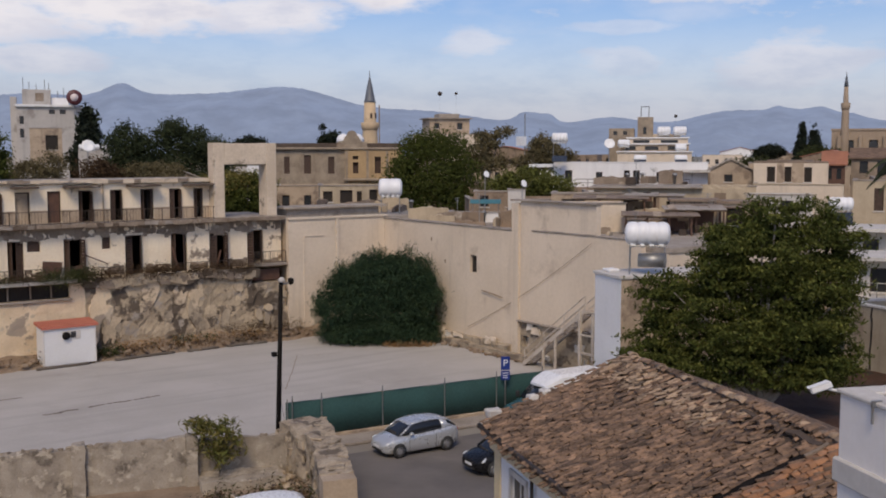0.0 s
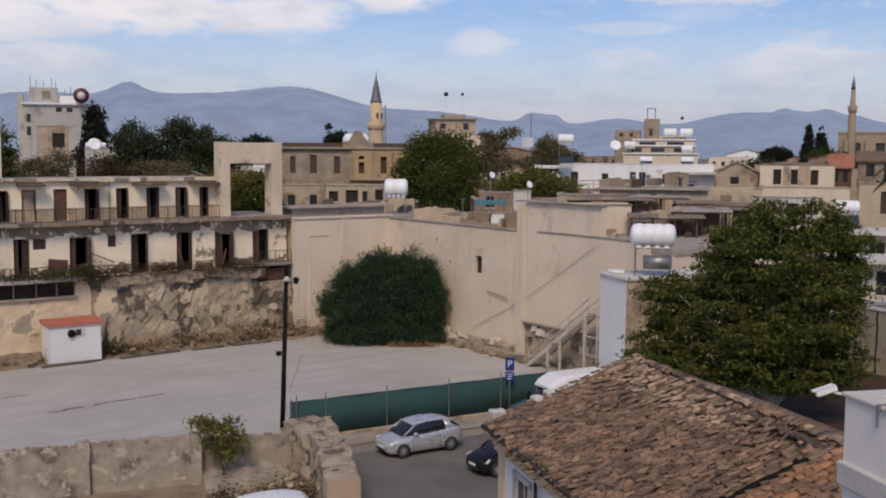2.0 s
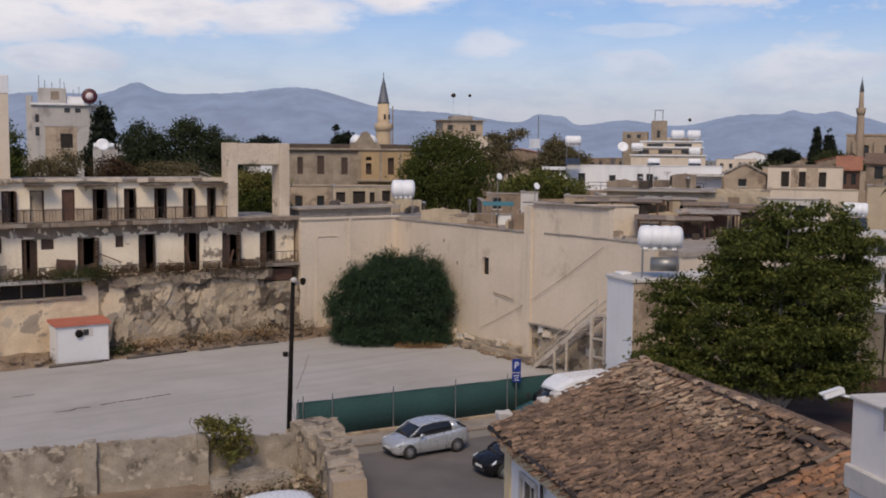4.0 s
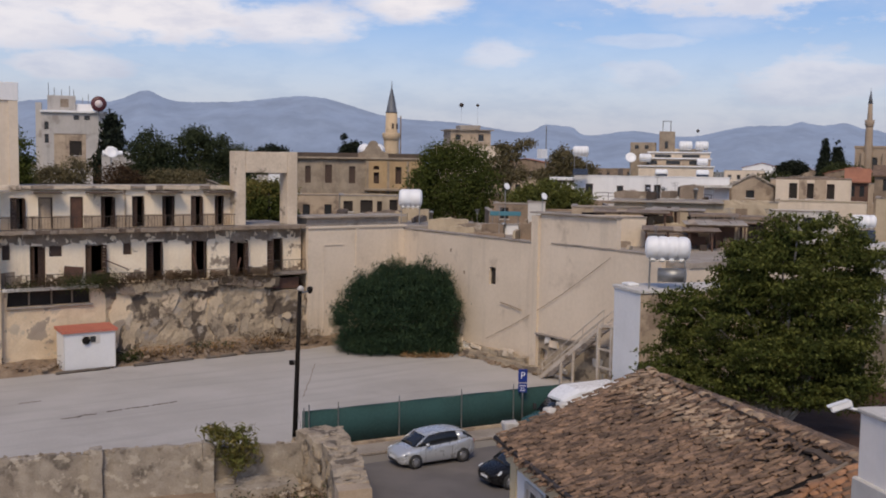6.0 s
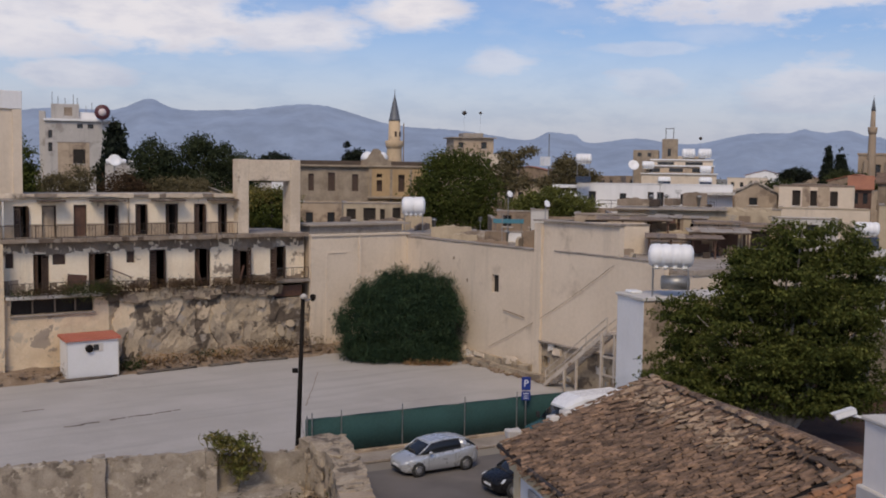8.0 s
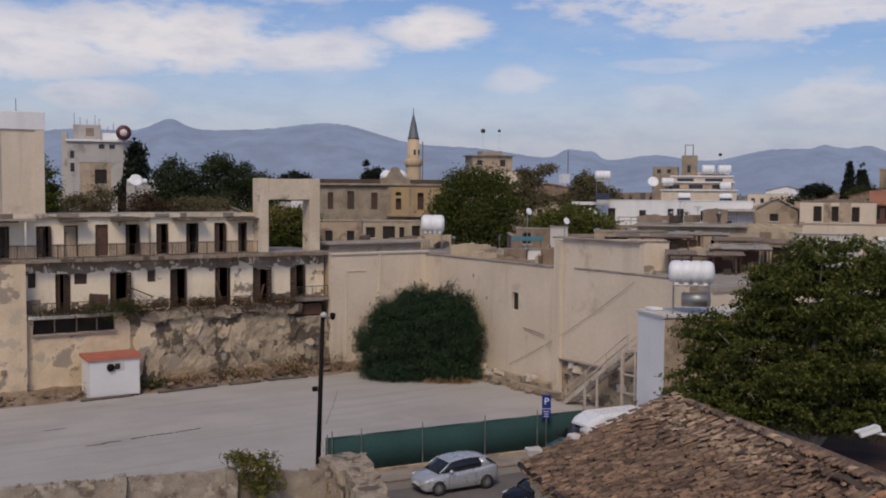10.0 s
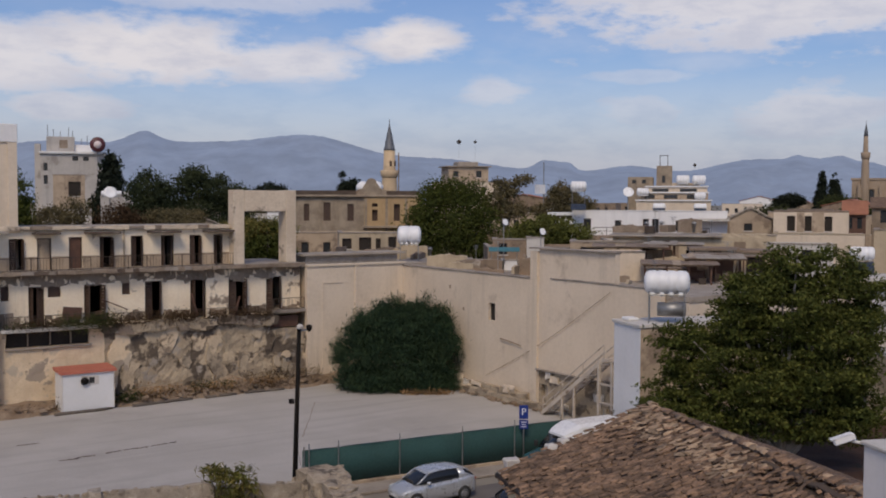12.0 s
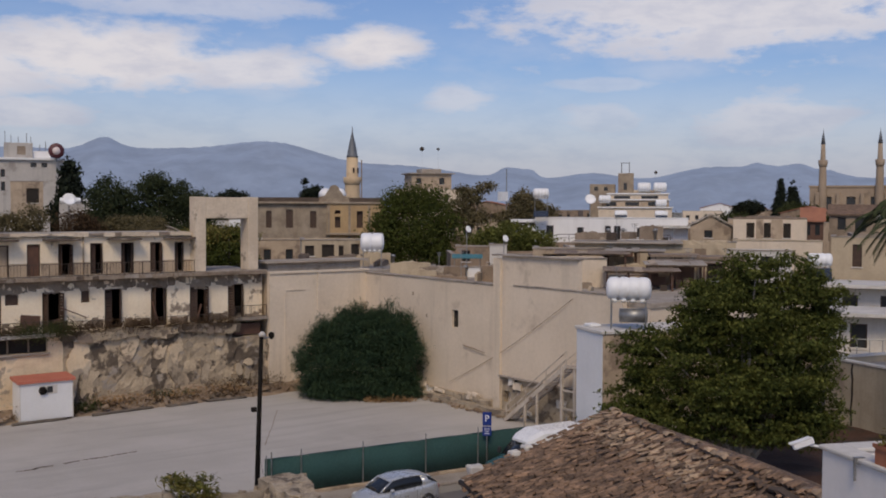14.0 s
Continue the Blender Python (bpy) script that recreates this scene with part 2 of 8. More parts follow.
M_OLIVE = material("dirty olive-beige render", (0.42, 0.35, 0.25), (0.34, 0.28, 0.195), 0.5, 0.95, 0.3, (0.13, 0.11, 0.08), (0.58, 0.66), 0.5, 0.45)
M_TAN = material("faded tan render", (0.50, 0.40, 0.275), (0.42, 0.335, 0.23), 0.5, 0.93, 0.2, (0.30, 0.235, 0.16), (0.57, 0.70), 0.5, 0.4)
M_RUST = material("old brown roof sheet", (0.27, 0.20, 0.145), (0.17, 0.123, 0.09), 0.9, 0.9, 0.3, (0.36, 0.275, 0.20), (0.56, 0.68), 0.8)
M_DECK = material("dark roof bedding", (0.10, 0.073, 0.054), (0.07, 0.05, 0.038), 1.5, 1.0, 0.4)
M_LEAF = material("dark broadleaf foliage", (0.042, 0.056, 0.013), (0.074, 0.087, 0.020), 0.7, 0.85, 0.0, by_island=0.22, gloss=0.12)
M_LEAF_DRY = material("yellowing foliage", (0.13, 0.125, 0.036), (0.19, 0.16, 0.05), 0.7, 0.8, 0.0, by_island=0.35, gloss=0.15)
M_NEEDLE = material("blue-green feathery foliage", (0.019, 0.041, 0.024), (0.031, 0.056, 0.031), 0.8, 0.85, 0.0, by_island=0.4, gloss=0.12)
M_NEEDLE_PALE = material("lighter feathery foliage", (0.036, 0.064, 0.032), (0.052, 0.082, 0.040), 0.8, 0.85, 0.0, by_island=0.4, gloss=0.12)
M_FAR_LEAF = material("far dark foliage", (0.038, 0.050, 0.020), (0.060, 0.070, 0.028), 0.3, 0.9, 0.0, by_island=0.4, gloss=0.1)
M_CYPRESS = material("cypress foliage", (0.016, 0.022, 0.016), (0.024, 0.032, 0.021), 0.5, 0.9, 0.0, by_island=0.4, gloss=0.1)
M_DRYGRASS = material("dry weeds", (0.30, 0.185, 0.085), (0.22, 0.135, 0.065), 1.0, 1.0, 0.0, by_island=0.4)
M_BARK = material("grey bark", (0.15, 0.125, 0.10), (0.10, 0.08, 0.065), 3.0, 0.95, 0.5)
M_BARK_PALE = material("pale grey bark", (0.30, 0.27, 0.23), (0.20, 0.175, 0.145), 3.0, 0.95, 0.5)
M_LEAD = material("lead spire sheet", (0.155, 0.165, 0.18), (0.115, 0.122, 0.135), 0.6, 0.6, 0.1, metal=0.2)
M_MINARET = material("pale minaret stone", (0.62, 0.465, 0.295), (0.54, 0.40, 0.25), 0.5, 0.9, 0.2, (0.40, 0.29, 0.19), (0.58, 0.75), 0.6, 0.2)
M_OLDSTONE = material("old brown ashlar", (0.36, 0.275, 0.195), (0.29, 0.22, 0.155), 0.15, 0.93, 0.3, (0.20, 0.155, 0.115), (0.55, 0.70), 0.10)
M_RING = material("dark red sign paint", (0.10, 0.025, 0.03), (0.085, 0.02, 0.025), 2.0, 0.5, 0.0)
M_RINGPALE = material("pale sign face", (0.72, 0.62, 0.60), (0.68, 0.58, 0.56), 2.0, 0.5, 0.0)
M_BLUE = material("blue traffic sign", (0.010, 0.034, 0.21), (0.010, 0.03, 0.18), 2.0, 0.4, 0.0)
M_SIGNWHITE = material("white sign print", (0.8, 0.8, 0.8), (0.76, 0.76, 0.76), 2.0, 0.4, 0.0)
M_SILVER = material("silver car paint", (0.56, 0.575, 0.59), (0.53, 0.545, 0.56), 0.6, 0.30, 0.0, metal=0.45, fine=2.0)
M_BLACKCAR = material("black car paint", (0.008, 0.008, 0.009), (0.011, 0.011, 0.012), 0.6, 0.3, 0.0, gloss=0.25)
M_WHITECAR = material("white car paint", (0.80, 0.80, 0.80), (0.77, 0.77, 0.77), 0.6, 0.3, 0.0)
M_TEALCAR = material("dark teal van paint", (0.03, 0.10, 0.10), (0.026, 0.085, 0.088), 0.6, 0.3, 0.0)
M_CARGLASS = material("car glass", (0.015, 0.017, 0.02), (0.02, 0.022, 0.025), 0.5, 0.08, 0.0)
M_TYRE = material("tyre rubber", (0.02, 0.02, 0.02), (0.03, 0.03, 0.03), 3.0, 0.9, 0.1)
M_RIM = material("alloy rim", (0.40, 0.40, 0.41), (0.34, 0.34, 0.35), 2.0, 0.4, 0.0, metal=0.6)
M_LENS = material("headlight lens", (0.62, 0.65, 0.68), (0.56, 0.59, 0.62), 2.0, 0.15, 0.0)
M_REDLENS = material("tail light lens", (0.30, 0.015, 0.015), (0.25, 0.012, 0.012), 2.0, 0.2, 0.0)
M_PANEL = material("solar collector glass", (0.03, 0.04, 0.06), (0.04, 0.05, 0.07), 0.6, 0.25, 0.0)
M_TURQUOISE = material("turquoise plastic sheet", (0.06, 0.19, 0.20), (0.05, 0.16, 0.175), 1.0, 0.6, 0.0)
M_LEAF_MID = material("lighter foliage", (0.088, 0.102, 0.026), (0.118, 0.126, 0.034), 0.7, 0.85, 0.0, by_island=0.35, gloss=0.12)
M_PALE = material("dull pale render", (0.50, 0.465, 0.425), (0.42, 0.39, 0.355), 0.3, 0.9, 0.2, (0.30, 0.27, 0.24), (0.54, 0.68), 0.35, 0.5)
M_OLIVEBUSH = material("dusty olive foliage", (0.105, 0.092, 0.05), (0.15, 0.125, 0.068), 0.7, 0.9, 0.0, by_island=0.35, gloss=0.1)
M_GROVE = material("blue-dark grove foliage", (0.030, 0.042, 0.022), (0.050, 0.062, 0.030), 0.3, 0.9, 0.0, by_island=0.25, gloss=0.1)
M_DARKWEED = material("dark withered weeds", (0.055, 0.036, 0.023), (0.09, 0.060, 0.036), 1.0, 1.0, 0.0, by_island=0.5, gloss=0.1)
M_HILLS = backdrop_material("hills with painted haze", (0.10, 0.11, 0.12), (0.128, 0.170, 0.262), 1.0)

# ---------------------------------------------------------------- mesh helpers
STREET = -19.3                                 # the turn of the houses along the side lane
LANE = (0.33, 0.944)                           # their long direction


def bm_quad(bm, a, b, c, d):
    return bm.faces.new([bm.verts.new(p) for p in (a, b, c, d)])


def bm_box(bm, a, b, m=None, bevel=0.0):
    (x0, y0, z0), (x1, y1, z1) = a, b
    made = bmesh.ops.create_cube(bm, size=1.0)["verts"]
    for v in made:
        v.co = Vector((x0 + (v.co.x + 0.5) * (x1 - x0), y0 + (v.co.y + 0.5) * (y1 - y0), z0 + (v.co.z + 0.5) * (z1 - z0)))
    if bevel:
        edges = list({e for v in made for e in v.link_edges})
        made = list({v for f in bmesh.ops.bevel(bm, geom=edges, offset=bevel, segments=1, affect="EDGES")["faces"] for v in f.verts} | {v for v in made if v.is_valid})
    if m is not None:
        bmesh.ops.transform(bm, matrix=m, verts=made)
    return made


def bm_tube(bm, p0, p1, r0, r1=None, n=8):
    p0, p1 = Vector(p0), Vector(p1)
    r1 = r0 if r1 is None else r1
    turn = (p1 - p0).to_track_quat("Z", "Y").to_matrix()
    rings = [[bm.verts.new(p + turn @ Vector((r * math.cos(2 * math.pi * i / n), r * math.sin(2 * math.pi * i / n), 0))) for i in range(n)] for p, r in ((p0, r0), (p1, r1))]
    for i in range(n):
        bm.faces.new((rings[0][i], rings[0][(i + 1) % n], rings[1][(i + 1) % n], rings[1][i])).smooth = n > 6
    bm.faces.new(rings[0][::-1]), bm.faces.new(rings[1])


def bm_path(bm, points, r0, r1=None, n=6):
    r1 = r0 if r1 is None else r1
    for i in range(len(points) - 1):
        k0, k1 = i / (len(points) - 1), (i + 1) / (len(points) - 1)
        bm_tube(bm, points[i], points[i + 1], r0 + (r1 - r0) * k0, r0 + (r1 - r0) * k1, n)


def bm_lathe(bm, profile, n=20, at=(0, 0, 0), axis="Z"):
    """Turns a profile of (radius, height) round an upright or level axis."""
    rings = []
    for r, h in profile:
        ring = []
        for i in range(n):
            a = 2 * math.pi * i / n
            p = (r * math.cos(a), r * math.sin(a), h) if axis == "Z" else (h, r * math.cos(a), r * math.sin(a))
            ring.append(bm.verts.new(Vector(p) + Vector(at)))
        rings.append(ring)
    for lo, hi in zip(rings, rings[1:]):
        for i in range(n):
            bm.faces.new((lo[i], lo[(i + 1) % n], hi[(i + 1) % n], hi[i])).smooth = True
    bm.faces.new(rings[0][::-1]), bm.faces.new(rings[-1])


def bm_wall(bm, x0, x1, z0, z1, y0, y1, holes=(), m=None):
    """A wall along x from y0 (front) to y1, with openings (x0, x1, z0, z1) that go through it."""
    xs = sorted({x0, x1, *[min(max(h[i], x0), x1) for h in holes for i in (0, 1)]})
    zs = sorted({z0, z1, *[min(max(h[i], z0), z1) for h in holes for i in (2, 3)]})
    solid = {}
    for i in range(len(xs) - 1):
        for j in range(len(zs) - 1):
            cx, cz = (xs[i] + xs[i + 1]) / 2, (zs[j] + zs[j + 1]) / 2
            solid[i, j] = not any(h[0] < cx < h[1] and h[2] < cz < h[3] for h in holes)
    verts = {}

    def v(i, j, k):
        if (i, j, k) not in verts:
            p = Vector((xs[i], (y0, y1)[k], zs[j]))
            verts[i, j, k] = bm.verts.new(m @ p if m is not None else p)
        return verts[i, j, k]

    for (i, j), full in solid.items():
        if not full:
            continue
        bm.faces.new((v(i, j, 0), v(i + 1, j, 0), v(i + 1, j + 1, 0), v(i, j + 1, 0)))
        bm.faces.new((v(i, j, 1), v(i, j + 1, 1), v(i + 1, j + 1, 1), v(i + 1, j, 1)))
        for di, dj, a, b in ((-1, 0, (i, j), (i, j + 1)), (1, 0, (i + 1, j + 1), (i + 1, j)), (0, -1, (i + 1, j), (i, j)), (0, 1, (i, j + 1), (i + 1, j + 1))):
            if not solid.get((i + di, j + dj), False):
                bm.faces.new((v(*a, 0), v(*b, 0), v(*b, 1), v(*a, 1)))


def part(name, bm, mat, parent=None, label="", smooth=False):
    """Links a bmesh as one mesh object under a thing or a part."""
    me = bpy.data.meshes.new(name)
    bm.normal_update()
    bm.to_mesh(me)
    bm.free()
    if smooth:
        me.polygons.foreach_set("use_smooth", [True] * len(me.polygons))
    me.materials.append(mat)
    ob = new(name, me)
    ob.parent = parent
    if label:
        ob["label"] = label
    return ob


def thing(name, label, category, m=None, group="", kind=""):
    ob = new(name)
    ob.empty_display_size = 0.2
    if m is not None:
        ob.matrix_basis = m
    return tagged(ob, label, category, group, kind)


def box_part(name, a, b, mat, parent, label="", bevel=0.0):
    bm = bmesh.new()
    bm_box(bm, a, b, None, bevel)
    return part(name, bm, mat, parent, label)


def tube_part(name, p0, p1, r, mat, parent, label="", n=8, r1=None):
    bm = bmesh.new()
    bm_tube(bm, p0, p1, r, r1, n)
    return part(name, bm, mat, parent, label)


def rough_up(bm, amount, scale, seed=0.0, only=None):
    """Moves vertices a little along a noise, to make worn and uneven faces."""
    for v in bm.verts:
        if only is None or only(v.co):
            v.co += noise.noise_vector(v.co * scale + Vector((seed, seed, seed))) * amount


def cut_up(bm, size):
    """Splits a boxy mesh into cells of about a given size."""
    lo = Vector([min(v.co[i] for v in bm.verts) for i in range(3)])
    hi = Vector([max(v.co[i] for v in bm.verts) for i in range(3)])
    for i in range(3):
        count = int((hi[i] - lo[i]) / size)
        for k in range(1, count + 1):
            p, n = lo.copy(), Vector((0, 0, 0))
            p[i], n[i] = lo[i] + (hi[i] - lo[i]) * k / (count + 1), 1
            bmesh.ops.bisect_plane(bm, geom=bm.verts[:] + bm.edges[:] + bm.faces[:], plane_co=p, plane_no=n)

# ---------------------------------------------------------------- ground


def sheet(name, corners, z, mat, label, category):
    bm = bmesh.new()
    bm.faces.new([bm.verts.new((x, y, z)) for x, y in corners])
    return tagged(part(name, bm, mat), label, category, kind="structure")


bm = bmesh.new()
GRID = 60
rows = []
for j in range(GRID + 1):
    row = []
    for i in range(GRID + 1):
        u, v = 2 * i / GRID - 1, 2 * j / GRID - 1
        row.append(bm.verts.new((4900 * u * abs(u), 4900 * v * abs(v), -0.02)))
    rows.append(row)
for j in range(GRID):
    for i in range(GRID):
        bm.faces.new((rows[j][i], rows[j][i + 1], rows[j + 1][i + 1], rows[j + 1][i]))
tagged(part("ground", bm, M_PLAIN), "dusty ground and plain that reaches the hills", "ground", kind="structure")
sheet("parking_lot", [(-12, 45.8), (9.0, 42.6), (21.5, 39.6), (24, 43.2), (40.4, 41.5), (44.6, 50.0), (44.6, 69.6), (-12, 69.6)], 0.0, M_LOT, "wide empty parking lot of worn pale asphalt", "parking lot")
sheet("road", [(21.4, 40.1), (60, 36.2), (60, 29.5), (26.2, 32.6), (17.2, 7.5), (10.5, 9.9), (17.4, 31.4), (21.4, 39.9)], 0.006, M_ROAD, "patched grey asphalt street beside the lot", "road")
sheet("yard", [(-6, 47), (20.9, 39.4), (10.0, 9.0), (-6, 9)], 0.002, M_EARTH, "bare earth yard behind the low wall", "yard")
sheet("garden", [(23, 31.4), (44, 28.4), (50, 10), (24, 10)], 0.004, M_EARTH, "earth of the tree's garden", "garden")

# tarred cracks in the lot
for points in ([(14.3, 55.3), (15.2, 55.2), (15.6, 55.5), (16.3, 55.4)], [(16.9, 55.5), (18.1, 55.8), (18.9, 55.7), (20.2, 55.9), (21.0, 56.0)], [(13.2, 59.9), (14.6, 60.0)],
               [(27.4, 53.1), (30.0, 57.3), (32.8, 61.8), (34.1, 61.1), (35.7, 60.9)]):
    bm = bmesh.new()
    rng = random.Random(len(points) * 7)
    for (x0, y0), (x1, y1) in zip(points, points[1:]):
        steps = 7
        for k in range(steps):
            if rng.random() < 0.12 and x0 < 25:
                continue
            t0, t1 = k / steps, (k + 1) / steps
            a = Vector((x0 + (x1 - x0) * t0, y0 + (y1 - y0) * t0 + rng.uniform(-0.08, 0.08), 0.008))
            b = Vector((x0 + (x1 - x0) * t1, y0 + (y1 - y0) * t1 + rng.uniform(-0.08, 0.08), 0.008))
            w = rng.uniform(0.05, 0.12) if x0 < 25 else 0.022
            side = Vector((b.y - a.y, a.x - b.x, 0)).normalized() * w
            bm_quad(bm, a - side, b - side, b + side, a + side)
    tagged(part("tar_crack", bm, M_STAINED if points[0][0] < 25 else M_BAND), "dark tarred crack in the asphalt", "crack", "cracks in the lot", "structure")

# kerb and low plinth under the fence
bm = bmesh.new()
KERB = math.degrees(math.atan2(-1.9, 17.0))
km = pose(23.2, 42.75, 0, 0, 0, KERB)
bm_box(bm, (-1.15, -0.1, 0), (16.6, 0.18, 0.24), km, 0.03)
part("plinth", bm, M_BEIGE).name = "fence_plinth"
tagged(bpy.data.objects["fence_plinth"], "low concrete plinth under the green fence", "plinth", kind="structure")
bm = bmesh.new()
for k in range(15):
    bm_box(bm, (-1.0 + k * 1.15, -1.62, 0), (0.13 + k * 1.15, -1.44, 0.13), km, 0.02)
bm_box(bm, (-1.0, -1.435, 0), (16.2, -0.11, 0.115), km)
tagged(part("pavement", bm, M_SLAB), "stained concrete pavement with a worn kerb", "pavement", kind="structure")

# ---------------------------------------------------------------- the ruined hotel
hotel = thing("hotel", "abandoned cream hotel with peeling render and open balconies", "hotel", pose(14.5, 70, 0))
HX, HY = 14.5, 70.0                            # the hotel's own origin


def hp(x, y, z):
    return (x - HX, y - HY, z)


def hotel_box(name, x0, x1, y0, y1, z0, z1, mat, label="", bevel=0.0):
    return box_part(name, hp(x0, y0, z0), hp(x1, y1, z1), mat, hotel, label, bevel)


def hotel_wall(name, x0, x1, z0, z1, y0, y1, mat, holes=(), label="", size=0.0, amount=0.0):
    bm = bmesh.new()
    bm_wall(bm, x0, x1, z0, z1, y0, y1, holes, Matrix.Translation((-HX, -HY, 0)))
    if size:
        cut_up(bm, size)
        rough_up(bm, amount, 1.3, only=lambda p: p.y < y0 - HY + 0.05)
        rough_up(bm, amount * 0.5, 4.1, 3.0, only=lambda p: p.y < y0 - HY + 0.12)
    return part(name, bm, mat, hotel, label)


def scrap(x, z, w, h, mat, rng, y=69.55, thick=0.035):
    """A sheet of render with a torn outline, still clinging to the masonry."""
    bm = bmesh.new()
    n, seed = 18, rng.uniform(0, 90)
    rim = []
    for i in range(n):
        a = 2 * math.pi * i / n
        k = 0.72 + 0.55 * noise.noise(Vector((math.cos(a) * 1.1, math.sin(a) * 1.1, seed))) + 0.16 * noise.noise(Vector((math.cos(a) * 3, math.sin(a) * 3, seed)))
        rim.append((0.5 * w * k * math.cos(a), 0.5 * h * k * math.sin(a)))
    front = [bm.verts.new((p, -thick + 0.04 * noise.noise(Vector((p, q, seed))), q)) for p, q in rim]
    back = [bm.verts.new((p * 1.03, 0.10, q * 1.03)) for p, q in rim]
    bm.faces.new(front)
    for i in range(n):
        bm.faces.new((front[(i + 1) % n], front[i], back[i], back[(i + 1) % n]))
    ob = part("render_scrap", bm, mat, hotel)
    ob.matrix_basis = pose(*hp(x, y, z), 0, rng.uniform(-12, 12))


STRIP = (15.0, 20.2, 4.05, 5.02)
LOW_DOORS = [(16.53, 17.53, 5.2, 7.88), (20.06, 21.27, 5.2, 7.9), (24.17, 25.36, 5.2, 7.95), (27.42, 28.59, 5.2, 7.95), (30.29, 31.55, 5.2, 7.92), (33.24, 34.5, 5.2, 7.92)]
LOW_WINDOWS = [(14.84, 15.34, 7.03, 7.98), (17.74, 18.58, 7.15, 7.88), (22.59, 23.17, 7.1, 7.98)]
UP_DOORS = [(4.3, 5.2, 8.95, 10.98), (7.2, 8.1, 8.95, 10.98), (10.0, 10.9, 8.95, 10.98), (13.05, 13.93, 8.95, 10.98), (15.56, 16.45, 8.95, 10.98), (17.31, 18.23, 8.95, 11.0), (19.34, 20.21, 8.95, 11.04), (21.36, 22.22, 8.95, 11.04), (23.49, 24.35, 8.95, 11.06), (25.62, 26.54, 8.95, 11.06), (27.7, 28.53, 8.95, 11.06), (29.5, 30.2, 8.95, 11.06)]
hotel_wall("base_wall", 14.5, 21.2, 0, 5.1, 69.6, 70.1, M_HOTEL_SIDE, [STRIP], "yellowed base wall with bare patches", 0.34, 0.05)
hotel_wall("base_wall", 21.2, 33.3, 0, 5.05, 69.6, 70.1, M_HOTEL_LOW, (), "bare rubble base wall with scraps of render", 0.30, 0.13)
hotel_wall("base_wall", 33.3, 36.0, 0, 4.1, 69.6, 70.1, M_HOTEL_LOW, (), "rubble base wall", 0.36, 0.20)


rng = random.Random(19)
for k in range(20):
    x = rng.uniform(21.6, 32.8)
    scrap(x, rng.uniform(1.2, 4.4), rng.uniform(0.5, 1.6), rng.uniform(0.8, 2.8), M_SCRAP, rng, 69.56 - 0.001 * (k % 9), rng.uniform(0.01, 0.05))
for k in range(9):
    scrap(rng.uniform(21.3, 23.6), rng.uniform(1.4, 4.4), rng.uniform(0.7, 1.5), rng.uniform(1.2, 2.6), M_HOTEL_SIDE, rng, 69.52 - 0.001 * k)
for k in range(12):
    scrap(rng.uniform(33.5, 37.0), rng.uniform(0.9, 3.2), rng.uniform(0.6, 1.5), rng.uniform(0.5, 1.4), M_SCRAP, rng, 69.42 - 0.001 * k)
# torn upper edge of the base wall: lumps of broken slab and masonry
for k in range(46):
    x = 21.2 + 12.2 * k / 46 + rng.uniform(-0.1, 0.1)
    bm = bmesh.new()
    w, h = rng.uniform(0.25, 0.55), rng.uniform(0.15, 0.45)
    bm_box(bm, (-w, -0.3, -h), (w, 0.4, h * 0.5))
    cut_up(bm, 0.25)
    rough_up(bm, 0.12, 2.3, x)
    part("broken_edge", bm, rng.choice((M_HOTEL_LOW, M_HOTEL_LOW, M_SCRAP, M_BAND)), hotel).matrix_basis = pose(*hp(x, 69.55, 5.0 + 0.15 * math.sin(x * 1.3)), 0, rng.uniform(-10, 10))
# broken stump of masonry past the corner
bm = bmesh.new()
bm_box(bm, hp(36.0, 69.3, 0), hp(37.95, 70.8, 4.0))
cut_up(bm, 0.4)
for v in bm.verts:
    top = 4.0 - 0.5 * max(0.0, v.co.x - 21.5) - 0.5 * noise.noise(v.co * 0.9)
    v.co.z = v.co.z * top / 4.0
rough_up(bm, 0.30, 1.1)
part("broken_stump", bm, M_STONE, hotel, "broken end of the rubble wall")
hotel_wall("side_wall", 0.0, 14.5, 0, 8.66, 69.15, 69.6, M_HOTEL_SIDE, (), "yellowed wall with sheets of render fallen off", 0.6, 0.03)
hotel_wall("storey_wall", 14.5, 36.0, 5.1, 8.66, 70.2, 70.55, M_HOTEL, LOW_DOORS + LOW_WINDOWS)
hotel_wall("storey_wall", 0.0, 31.0, 8.95, 11.5, 71.0, 71.3, M_HOTEL, UP_DOORS)
hotel_wall("dado", 0.0, 31.0, 8.93, 9.78, 70.985, 70.997, M_BEIGE, UP_DOORS, "beige-brown painted dado, stained")
# crumbling grey band under the gallery
bm = bmesh.new()
rng = random.Random(4)
x = 14.55
while x < 35.9:
    w = rng.uniform(0.25, 0.6)
    drop = 0.72 + 0.55 * noise.noise(Vector((x * 0.8, 0, 0))) + rng.uniform(-0.14, 0.14)
    bm_box(bm, (0, -0.017, -max(0.2, drop)), (min(35.95, x + w) - x, 0.017, 0.0))
    cut_up(bm, 0.2)
    rough_up(bm, 0.13, 2.6, x, only=lambda p: p.z < -0.1)
    patch = part("bare_patch", bm, M_BAND, hotel)
    patch.matrix_basis = pose(*hp(x, 70.18, 8.655))
    bm = bmesh.new()
    x += w
bm.free()
